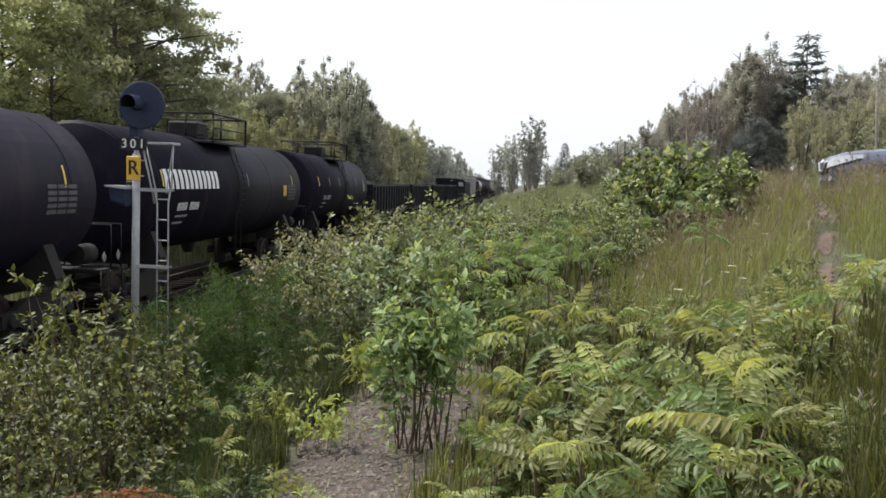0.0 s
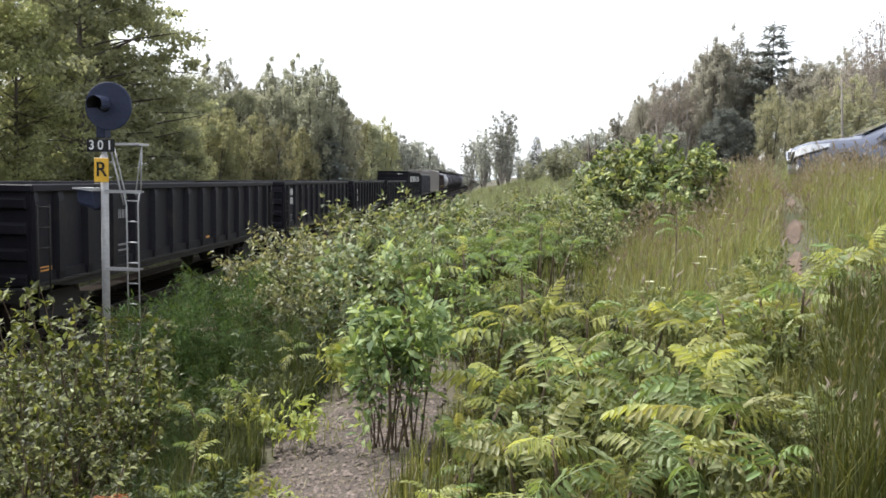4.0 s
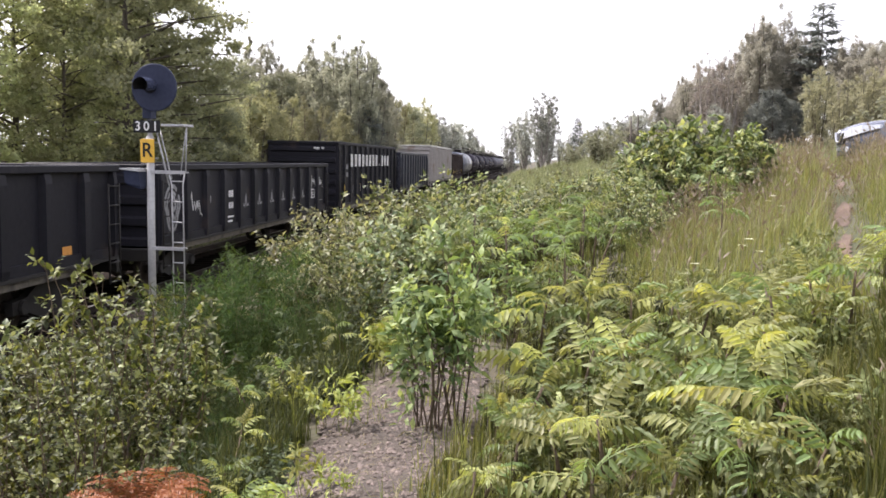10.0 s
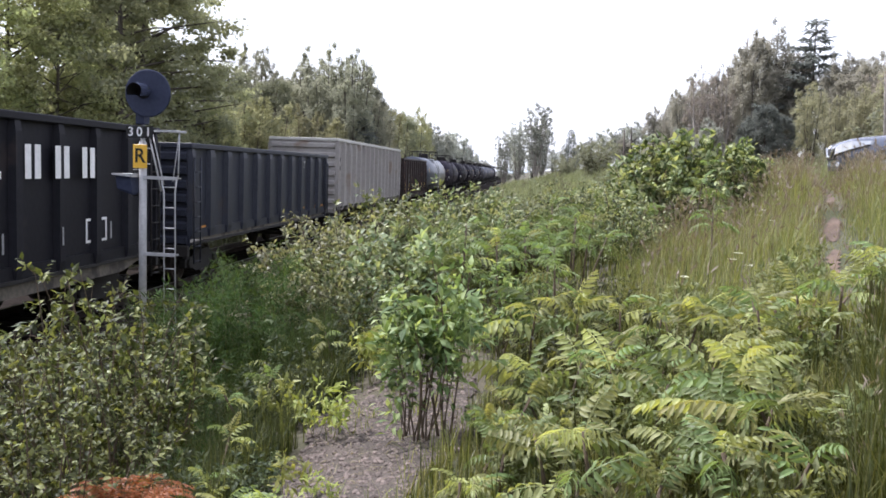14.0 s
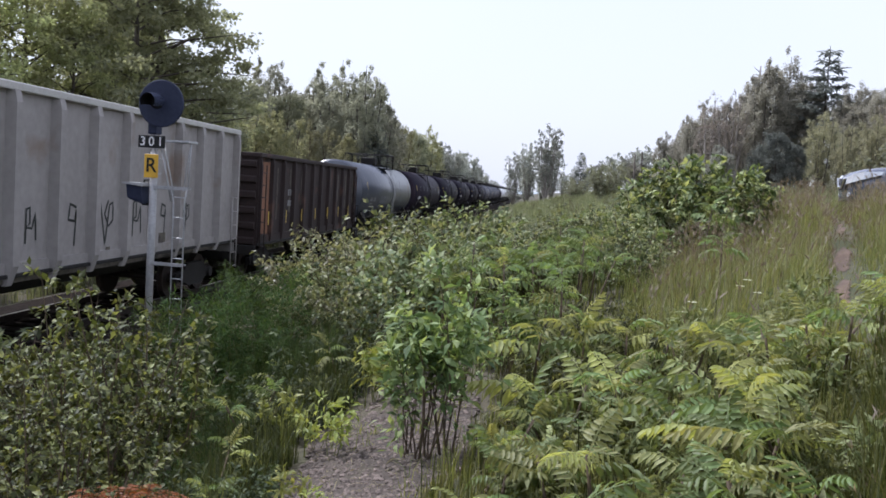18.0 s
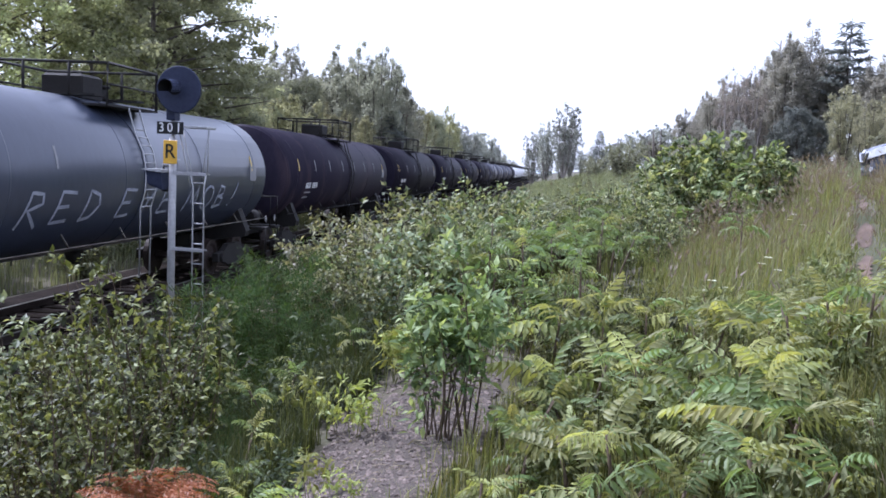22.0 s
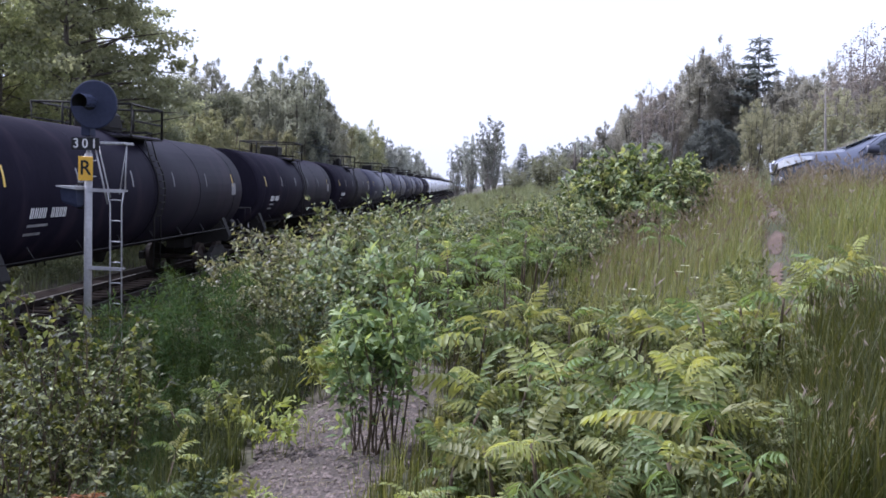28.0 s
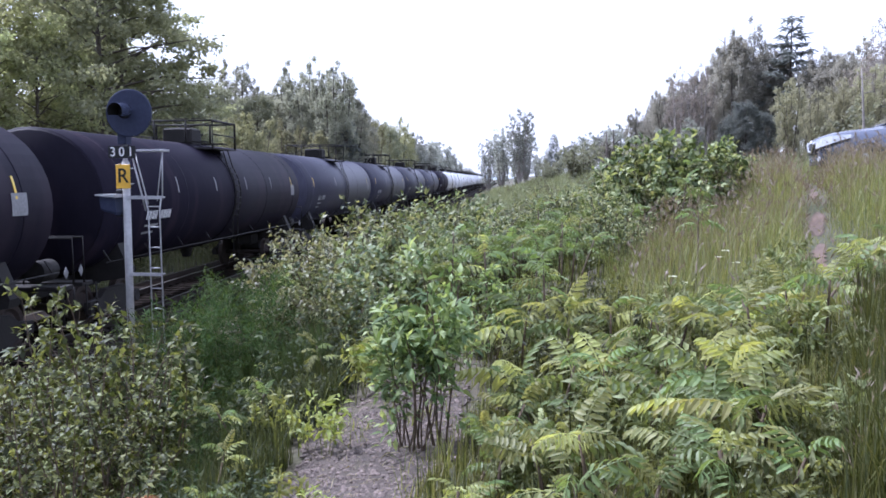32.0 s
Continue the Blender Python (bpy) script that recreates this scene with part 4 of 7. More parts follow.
plates(c, "number_bar", [(-h + 1.7 + k * 0.19, -h + 1.83 + k * 0.19, z, z + 0.2) for k in range(4) for z in (2.2, 2.55)], 1.395, M_FADED)
plates(c, "data_panel", [(h - 3.0, h - 2.2, 1.45, 1.5), (h - 3.0, h - 2.2, 1.85, 1.9), (h - 3.0, h - 2.95, 1.5, 1.85), (h - 2.25, h - 2.2, 1.5, 1.85)], 1.395, M_MARK)
for k in range(7):
    if k != 4:
        part("end_number_bar", Build().box(0.50 + 0.062 * k, 0.535 + 0.062 * k, -h - 0.108, -h - 0.10, 3.36, 3.46), M_MARK, c)
place(c, f, r)

# dark blue gondola with rounded ribs
f, r = span(8)
c = gondola(r - f, 3.45, 1.15, M_GONBLUE, "blue-black gondola with bulging side ribs and rust", ribs=12, rib_w=0.24, end_ribs=7, belly=0.12, sill=M_SILL)
h = (r - f) / 2 - 0.95
plates(c, "orange_mark", [(-h + 0.9, -h + 1.6, 1.28, 1.42)], 1.395, M_ORANGE)
plates(c, "white_mark", shifted([(11.00, 11.22, 3.10, 3.16), (11.09, 11.14, 2.92, 3.10)], -h), 1.396, M_MARK)
plates(c, "data_panel", shifted(framed(12.0, 12.4, 1.80, 2.04) + [(12.95, 13.2, 2.0, 2.03)], -h), 1.396, M_FADED)
plates(c, "orange_mark", shifted([(10.80, 11.22, 1.42, 1.50), (12.88, 13.22, 1.42, 1.50), (13.85, 14.25, 1.41, 1.48)], -h), 1.397, M_ORANGE)
place(c, f, r)

# tall pale gondola
f, r = span(9)
c = gondola(r - f, 4.20, 1.22, M_GONWHITE, "tall dirty-white scrap gondola with flared side stakes", ribs=16, rib_w=0.12, end_ribs=8, flare=True, sill=M_SILL, belly=0.10, ladder_top=1.75, chord=paint("pale_chord", (0.46, 0.45, 0.42)))
h = (r - f) / 2 - 0.95
plates(c, "number_bar", [(-h + 0.40 + k * q + d, -h + 0.435 + k * q + d, z, z + 0.19) for q, z, n in ((0.18, 3.20, 4), (0.145, 2.84, 5)) for k in range(n) for d in (0.0, 0.075)], 1.395, M_BLACK)
plates(c, "data_panel", [(-h + 1.62, -h + 1.86, 3.05, 3.07), (-h + 1.62, -h + 1.86, 3.30, 3.32), (-h + 1.62, -h + 1.64, 3.07, 3.3), (-h + 1.84, -h + 1.86, 3.07, 3.3)], 1.395, M_FADED)
plates(c, "orange_mark", [(-h + 0.50, -h + 0.95, 1.42, 1.62)], 1.395, M_ORANGE)
bay = (2 * h - 0.24) / 15
for k in range(5, 13):                    # one looped stroke in each panel between the stakes
    y0, size = -h + 0.12 + bay * (k + 0.5), (0.9, 1.15, 1.0, 0.8)[k % 4]
    loops = (
        [(-0.28, 0.35), (-0.05, -0.35), (0.10, 0.30), (0.24, 0.34), (0.26, 0.05), (0.08, -0.05), (-0.10, 0.15), (0.05, 0.38)],
        [(-0.22, -0.3), (-0.20, 0.38), (-0.05, 0.42), (-0.04, 0.1), (-0.2, 0.02), (0.05, 0.0), (0.2, 0.3), (0.24, -0.25)],
        [(0.20, 0.35), (-0.10, 0.42), (-0.16, 0.12), (0.12, 0.08), (0.20, 0.3), (0.12, -0.40)])[k % 3]
    b = spray_line([(y0 + y * size * 0.8, 1.95 + z * size) for y, z in loops], 0, 0, 1, 0.024)
    b.v = [(1.397, y, z) for _, y, z in b.v]
    part("scrawl", b, M_DARKSPRAY, c, "dark sprayed scrawl")
plates(c, "rust_stain", [(-h + 0.12 + bay * (k + 0.5) - 0.12 * (k % 3), -h + 0.12 + bay * (k + 0.5) + 0.16, 1.30, 1.42 + 0.08 * (k % 4)) for k in (1, 4, 6, 9, 11)], 1.394, M_SILL)
place(c, f, r)

# rust-brown gondola
f, r = span(10)
c = gondola(r - f, 3.70, 1.05, M_GONBROWN, "rust-brown scrap gondola with an orange-rusted corner", ribs=12, rib_w=0.13, end_ribs=6, belly=0.10, sill=M_SILL)
h = (r - f) / 2 - 0.95
for y0 in (-h + 0.10,):
    part("rusted_panel", Build().box(1.392, 1.399, y0, y0 + 1.1, 1.3, 3.45), M_RUSTPANEL, c, "orange-rusted corner panel")
plates(c, "reflector", [(-h + 0.88 + k * 1.9, -h + 0.94 + k * 1.9, 1.58, 1.98) for k in range(7)], 1.508, M_YELLOW)
plates(c, "paint_streak", [(-h + 2.0 + k * 1.43, -h + 2.0 + k * 1.43 + 0.10 + 0.05 * (k % 3), 1.7 + 0.2 * (k % 3), 3.3) for k in range(9)], 1.394, M_SILL)
plates(c, "number_bar", [(-h + 3.3 + k * 0.2, -h + 3.43 + k * 0.2, z, z + 0.2) for k in range(4) for z in (2.1, 2.45)], 1.395, M_FADED)
place(c, f, r)

# pale blue tank car with sprayed letters
f, r = span(11)
c = tank_car(r - f, M_TANKBLUE, "pale blue-grey tank car with chalky sprayed scrawl", band=1, platform=1.0, ladder_at=0.8, reflectors=4)
half = (r - f) / 2 - 0.62
ROUND = [(0.5 + 0.5 * math.sin(0.42 * j), 0.5 + 0.5 * math.cos(0.42 * j)) for j in range(16)]
STROKES = {
    "R": [[(0.0, -0.1), (0.12, 1.0), (0.65, 0.95), (0.75, 0.65), (0.15, 0.45), (0.9, -0.1)]],
    "E": [[(0.85, 0.95), (0.1, 1.0), (0.05, 0.0), (0.85, 0.05)], [(0.08, 0.5), (0.65, 0.52)]],
    "D": [[(0.1, 0.0), (0.15, 1.0), (0.7, 0.85), (0.9, 0.5), (0.6, 0.08), (0.05, 0.0)]],
    "Y": [[(0.0, 1.0), (0.42, 0.5), (0.85, 1.05)], [(0.42, 0.5), (0.30, -0.15)]],
    "M": [[(0.0, -0.05), (0.18, 1.0), (0.48, 0.30), (0.80, 1.0), (0.98, 0.0)]],
    "O": [ROUND],
    "B": [[(0.05, 0.0), (0.12, 1.0), (0.60, 0.90), (0.60, 0.60), (0.12, 0.52), (0.75, 0.40), (0.75, 0.10), (0.05, 0.0)]],
    "!": [[(0.55, 1.1), (0.35, 0.30)], [(0.28, 0.06), (0.26, 0.0)]]}
y0 = -3.15
for ch in "RED EYE MOB!":
    for line in STROKES.get(ch, []):
        part("sprayed_letter", spray_line([(y0 + 0.58 * a + 0.12 * b, 1.82 + 0.52 * b) for a, b in line], 1.5, 2.56, 1, 0.03), M_CHALK, c, "chalky sprayed letter")
    y0 += 0.42 if ch == " " else 0.86
place(c, f, r)

# the long string of tank cars behind
follow = [(M_TANKRUST, "brown-black tank car with a yellow dash row", 1, "bright", 8)]
follow += [(M_TANK, "black tank car with small pale marks", 1, "bright", 6)] * 4
follow += [(M_TANKGREY, "blue-grey tank car dulled by dust", 1, "plain", 4)] * 4 + [(M_TANK, "black tank car with small pale marks", 1, "plain", 4)]
bases = {}
for i, (shell, label, band, marks, refl) in enumerate(follow):
    f, r = span(12 + i)
    L = 18.0
    key = (shell.name, marks, refl)
    if key not in bases:
        bases[key] = tank_car(L, shell, label, band=band, platform=1.0, ladder_at=0.2, marks=marks, reflectors=refl)
        car = bases[key]
    else:
        car = copy_thing(bases[key], pose(0, 0, 0))
    place(car, (f + r) / 2 - L / 2, (f + r) / 2 + L / 2)
white_car = tank_car(17.1, M_TANKWHITE, "white tank car far along the train", platform=1.0, ladder_at=0.2, reflectors=4)
for k in range(13):
    f = 382.05 + 17.15 * k
    car = white_car if k == 0 else copy_thing(white_car, pose(0, 0, 0))
    place(car, f, f + 17.1)
# ---- signal mast ----
SX, SY = -5.62, 12.55
signal = thing("railway_signal", "railway signal on grey steel mast with round dark target", "railway signal", pose(SX, SY, -0.75, 0, 0, -6))
b = Build().tube([(0, 0, 0.30), (0, 0, 4.02), (0, 0, 4.04), (0, 0, 4.30)], [0.056, 0.056, 0.034, 0.034], 16)
part("mast", b, M_GALV, signal)
part("foundation", Build().box(-0.25, 0.25, -0.25, 0.25, -0.3, 0.30, 0.03), M_CONCRETE, signal)
base = Build().box(-0.17, 0.17, -0.17, 0.17, 0.30, 0.34, 0.008)
for x in (-0.12, 0.12):
    for y in (-0.12, 0.12):
        base.disc((x, y, 0.34), (0, 0, 1), 0.02, 0.05, 6)
part("base_plate", base, M_GALV, signal)
cz = 4.73
ctr = Vector((0.15, -0.12, cz))
face = Vector((0.06, -1, 0.0)).normalized()
across = Vector((1, 0.06, 0)).normalized()
rings = []
for q, d in ((0.02, -0.02), (0.332, -0.02), (0.348, -0.012), (0.348, 0.012), (0.332, 0.02), (0.02, 0.02)):
    rings.append([ctr + q * (math.cos(a) * across + math.sin(a) * Vector((0, 0, 1))) + face * d for a in [2 * math.pi * i / 48 for i in range(48)]])
target = part("round_target", Build().rings(rings, True, False), M_NAVY, signal, "round dark blue-grey backing disc")
hood, inner = [], []
hc = ctr + Vector((-0.06, 0, 0.03))
for d, q, drop in ((0.02, 0.112, 0), (0.12, 0.114, -0.004), (0.22, 0.116, -0.012), (0.32, 0.118, -0.024)):
    arc = [radians(a) for a in range(-40, 221, 14)]
    hood.append([hc + face * d + q * (math.cos(a) * across + math.sin(a) * Vector((0, 0, 1))) + Vector((0, 0, drop)) for a in arc])
n_arc = min(len(r) for r in hood)
hood = [r[:n_arc] for r in hood]
hb = Build().rings(hood, False, True, False)
# inner skin coloured black to put the shade inside the hood
lining = Build().rings([[p - (p - (hc + face * d)).normalized() * 0.008 for p in r] for r, d in zip(hood, (0.02, 0.12, 0.22, 0.32))], False, True, False)
part("hood_shade_lining", lining, M_BLACK, part("lamp_hood", hb, M_HOOD, signal, "tube hood over the lens"))
lens = Build()
lens.rings([[hc + face * d + q * (math.cos(a) * across + math.sin(a) * Vector((0, 0, 1))) for a in [2 * math.pi * i / 24 for i in range(24)]] for q, d in ((0.115, 0.022), (0.09, 0.035), (0.03, 0.042))], True, True)
part("lens", lens, M_BLACK, signal)
part("lamp_housing", Build().box(-0.16, 0.14, -0.08, 0.26, cz - 0.20, cz + 0.22, 0.04), M_NAVY, signal)
part("mounting_bracket", Build().box(-0.07, 0.07, -0.09, 0.07, 4.28, 4.50, 0.01), M_NAVY, signal)
plate = part("number_plate", Build().box(-0.215, 0.215, -0.095, -0.085, 4.075, 4.255), M_BLACK, signal, "black plate with the white number 301")


def lettering(text, size, material, parent, m, name="lettering"):
    cu = bpy.data.curves.new(name, "FONT")
    cu.body, cu.size, cu.extrude, cu.align_x, cu.align_y = text, size, 0.003, "CENTER", "CENTER"
    cu.offset = size * 0.008
    tmp = new("lettering_source", cu)
    deps = bpy.context.evaluated_depsgraph_get()
    data = bpy.data.meshes.new_from_object(tmp.evaluated_get(deps))
    bpy.data.objects.remove(tmp)
    bpy.data.curves.remove(cu)
    data.materials.clear()
    return part(name, data, material, parent, "", m)


for digit, x in (("3", -0.140), ("0", 0.0), ("1", 0.140)):
    lettering(digit, 0.19, M_MARK, plate, pose(x, -0.099, 4.165, 90, 0, 0), "digit")
rplate = part("letter_plate", Build().box(-0.112, 0.112, -0.085, -0.073, 3.635, 3.985, 0.004), M_PLATEYELLOW, signal, "yellow plate with a black letter R")
lettering("R", 0.30, M_BLACK, rplate, pose(0, -0.089, 3.81, 90, 0, 0))
for z in (3.70, 3.93, 4.12):
    part("plate_clamp", Build().tube([(-0.075, -0.07, z), (-0.075, 0.075, z), (0.075, 0.075, z), (0.075, -0.07, z)], 0.009, 5), M_GALV, signal)
# hooded lamp box beside the mast
b = Build()
b.rings([[(-0.38, y0, 3.55), (-0.06, y0, 3.55), (-0.06, y0, 3.50), (-0.38, y0, 3.53)] for y0 in (-0.22, 0.12)])
part("lamp_shade", b, M_GALV, signal, "flat grey hood plate")
b = Build().rings([[(-0.34, -0.18, 3.53), (-0.10, -0.18, 3.53), (-0.10, 0.10, 3.53), (-0.34, 0.10, 3.53)], [(-0.33, -0.16, 3.34), (-0.08, -0.16, 3.28), (-0.08, 0.09, 3.28), (-0.33, 0.09, 3.34)], [(-0.30, -0.14, 3.30), (-0.09, -0.14, 3.24), (-0.09, 0.08, 3.24), (-0.30, 0.08, 3.30)]])
part("lamp_box", b, M_NAVY, signal)
part("lamp_arm", Build().tube([(0, 0, 3.24), (-0.16, -0.02, 3.24)], 0.025, 8), M_BLACK, signal)
part("lamp_arm", Build().tube([(0, 0, 3.60), (-0.14, -0.02, 3.60), (-0.14, -0.02, 3.52)], 0.02, 8), M_BLACK, signal)
# ladder with its stays
LX = 0.42
b = Build()
for dx in (-0.09, 0.09):
    part("ladder_stile", Build().tube([(LX + dx + 0.02, 0.02, 0.55), (LX + dx, 0.02, 3.30), (LX + dx * 1.5 - 0.01, 0.02, 3.52)], 0.013, 6), M_GALV, signal)
for k in range(10):
    part("rung", Build().tube([(LX - 0.09, 0.02, 0.62 + 0.305 * k), (LX + 0.09, 0.02, 0.62 + 0.305 * k)], 0.011, 6), M_GALV, signal)
for z, x1 in ((3.50, LX + 0.16), (2.36, LX + 0.13)):
    bb = Build().box(0.02, x1, -0.05, -0.03, z - 0.025, z + 0.025)
    bb.box(0.02, x1, 0.05, 0.07, z - 0.012, z + 0.012)
    part("stay_bar", bb, M_GALV, signal)
for p0, p1, q in (((0.12, -0.02, 4.10), (LX - 0.13, 0.02, 3.30), 0.015), ((0.10, 0.10, 4.15), (LX - 0.10, 0.04, 3.40), 0.012), ((LX + 0.16, 0.02, 4.20), (LX + 0.14, 0.02, 3.50), 0.012), ((LX + 0.16, 0.02, 4.20), (LX + 0.05, 0.03, 3.45), 0.009)):
    part("platform_stay", Build().tube([p0, p1], q, 6), M_GALV, signal)
part("top_platform", Build().box(0.23, LX + 0.18, -0.10, 0.20, 4.17, 4.205, 0.006), M_GALV, signal, "small steel working platform")

# ---- parked car ----
M_SILVER = surface("silver_blue_car_paint", (0.15, 0.165, 0.215), (0.185, 0.20, 0.255), 0.2, 0.45, 1, 60, 0.0)
M_GLASS = bpy.data.materials.new("tinted_glass")
M_GLASS.use_nodes = True
gb = M_GLASS.node_tree.nodes["Principled BSDF"]
gb.inputs["Base Color"].default_value, gb.inputs["Roughness"].default_value = (0.10, 0.12, 0.13, 1), 0.03
gb.inputs["Transmission Weight"].default_value, gb.inputs["IOR"].default_value = 0.75, 1.45
M_MIRROR = paint("dark_blue_mirror_shell", (0.05, 0.055, 0.085), 0.3)
M_CHROME = paint("chrome", (0.7, 0.7, 0.72), 0.12, 1.0)
M_RUBBER = surface("tyre_rubber", (0.018, 0.018, 0.018), (0.03, 0.03, 0.03), 0.85, 0, 5, 50, 0.3)
M_TRIM = paint("dark_plastic_trim", (0.025, 0.025, 0.027), 0.6)
M_HEADLIGHT = paint("clear_headlight", (0.72, 0.74, 0.78), 0.1, 0.4)
SUV_AT = (6.78, 19.87)
suv = thing("parked_car", "silver-blue crossover car parked on the grass track", "car", pose(SUV_AT[0], SUV_AT[1], 2.955, 0, -0.3, -9.2))
# local x runs from the nose (0) to the tail (4.6), y across (camera side negative)
st = [  # x, half width, bottom, belt, roof height, roof half width
    (0.00, 0.55, 0.42, 0.76, 0.80, 0.50), (0.10, 0.72, 0.30, 0.84, 0.91, 0.66), (0.35, 0.84, 0.24, 0.88, 0.995, 0.74), (0.70, 0.90, 0.24, 0.91, 1.05, 0.76), (1.20, 0.91, 0.24, 0.95, 1.10, 0.75),
    (1.45, 0.91, 0.24, 0.98, 1.20, 0.71), (1.95, 0.915, 0.24, 1.01, 1.44, 0.64), (2.35, 0.92, 0.24, 1.025, 1.555, 0.63), (3.00, 0.92, 0.24, 1.04, 1.62, 0.63), (3.70, 0.91, 0.26, 1.08, 1.57, 0.62), (4.25, 0.88, 0.30, 1.12, 1.40, 0.60), (4.48, 0.82, 0.36, 1.05, 1.12, 0.66), (4.58, 0.74, 0.45, 0.85, 0.92, 0.62)]
rings = []
for x, w, z0, zb, zr, wr in st:
    half_ring = [(0.0, z0), (w * 0.8, z0), (w * 0.97, z0 + 0.08), (w, (z0 + zb) * 0.5), (w * 0.99, zb - 0.05), (w * 0.955, zb), ((w * 0.955 + wr) / 2 + 0.03, (zb + zr) / 2 + 0.02), (wr + 0.03, zr - 0.05), (wr - 0.08, zr - 0.005), (0.0, zr + 0.015)]
    rings.append([(x, y, z) for y, z in half_ring] + [(x, -y, z) for y, z in half_ring[-2:0:-1]])
body = part("body", Build().rings(rings, True, True), M_SILVER, suv)


def side_quad(pts, s, off=0.012):
    return [(x, s * (y + off), z) for x, y, z in pts]


for s in (-1, 1):
    for pts in ([(1.62, 0.885, 1.03), (2.52, 0.89, 1.06), (2.52, 0.70, 1.52), (2.14, 0.72, 1.45)], [(2.59, 0.89, 1.065), (3.45, 0.885, 1.09), (3.40, 0.70, 1.51), (2.59, 0.70, 1.53)], [(3.52, 0.88, 1.10), (4.00, 0.86, 1.14), (3.85, 0.70, 1.42), (3.47, 0.70, 1.50)]):
        a = side_quad(pts, s, 0.0)
        c = side_quad(pts, s, 0.016)
        part("side_window", Build().rings([a, c]), M_GLASS, suv)
    part("window_trim", Build().tube([(1.58, s * 0.905, 1.01), (2.55, s * 0.905, 1.045), (3.9, s * 0.885, 1.12)], 0.012, 6), M_TRIM, suv)
    part("roof_arch_trim", Build().tube([(1.50, s * 0.87, 1.04), (1.96, s * 0.735, 1.42), (2.40, s * 0.70, 1.53), (3.3, s * 0.70, 1.56), (3.95, s * 0.70, 1.44)], 0.014, 6), M_SILVER, suv)
    m = Build().rings([[(x, s * (0.93 + y), z) for y, z in ((0.02, 1.02), (0.20, 1.03), (0.23, 1.10), (0.20, 1.18), (0.04, 1.17))] for x in (1.60, 1.66, 1.80, 1.83)], True, True)
    part("door_mirror", m, M_MIRROR, suv)
    lens = [((-0.04, 0.44, 0.64), (-0.025, 0.44, 0.805)), ((0.03, 0.70, 0.68), (0.055, 0.695, 0.88)), ((0.21, 0.858, 0.75), (0.23, 0.850, 0.93)), ((0.56, 0.918, 0.86), (0.58, 0.910, 0.945))]
    rows = [[(x0, s * y0, z0), (x1, s * y1, z1), (x1 + 0.06, s * (y1 - 0.06), z1 - 0.01), (x0 + 0.06, s * (y0 - 0.06), z0)] for (x0, y0, z0), (x1, y1, z1) in lens]
    lamp = part("headlight", Build().rings(rows), M_HEADLIGHT, suv, "clear swept-back headlight")
    part("lamp_surround", Build().tube([(x0 - 0.006, s * (y0 + 0.004), z0) for (x0, y0, z0), _ in lens], 0.014, 6), M_TRIM, lamp)
    part("fog_lamp", Build().disc((0.03, s * 0.56, 0.44), (-1, s * 0.3, 0), 0.055, 0.02, 12), M_HEADLIGHT, suv)
    for x in (0.92, 3.62):
        wheel = part("wheel", Build().tube([(x, s * 0.70, 0.34), (x, s * 0.925, 0.34)], 0.34, 28), M_RUBBER, suv)
        part("rim", Build().disc((x, s * 0.925, 0.34), (0, s, 0), 0.22, 0.012, 20), M_GALV, wheel)
        part("wheel_arch", Build().tube([(x + 0.40 * math.cos(a), s * 0.925, 0.36 + 0.40 * math.sin(a)) for a in [radians(d) for d in range(-10, 191, 20)]], 0.022, 6), M_TRIM, suv)
    part("sill_trim", Build().box(1.3, 3.25, s * 0.92 - 0.015, s * 0.92 + 0.015, 0.25, 0.38, 0.008), M_TRIM, suv)
    for x in (2.58, 3.5):
        part("door_seam", Build().box(x - 0.004, x + 0.004, s * 0.93 - 0.008, s * 0.93, 0.40, 1.02), M_TRIM, suv)
    part("door_handle", Build().tube([(2.36, s * 0.925, 0.92), (2.38, s * 0.945, 0.925), (2.52, s * 0.945, 0.93), (2.54, s * 0.925, 0.93)], 0.012, 6), M_CHROME, suv)
ws = [(1.28, -0.70, 1.14), (1.28, 0.70, 1.14), (1.92, 0.60, 1.445), (1.92, -0.60, 1.445)]
part("windscreen", Build().rings([[(x - 0.005, y, z + 0.012) for x, y, z in ws], [(x - 0.016, y, z + 0.024) for x, y, z in ws]]), M_GLASS, suv)
part("grille", Build().box(-0.04, 0.03, -0.42, 0.42, 0.54, 0.80, 0.01), M_TRIM, suv)
part("grille_bar", Build().tube([(-0.05, -0.40, 0.80), (-0.06, -0.16, 0.60), (-0.06, 0.16, 0.60), (-0.05, 0.40, 0.80)], 0.032, 6), M_CHROME, suv)
part("lower_bumper", Build().box(0.02, 0.12, -0.60, 0.60, 0.30, 0.44, 0.02), M_TRIM, suv)
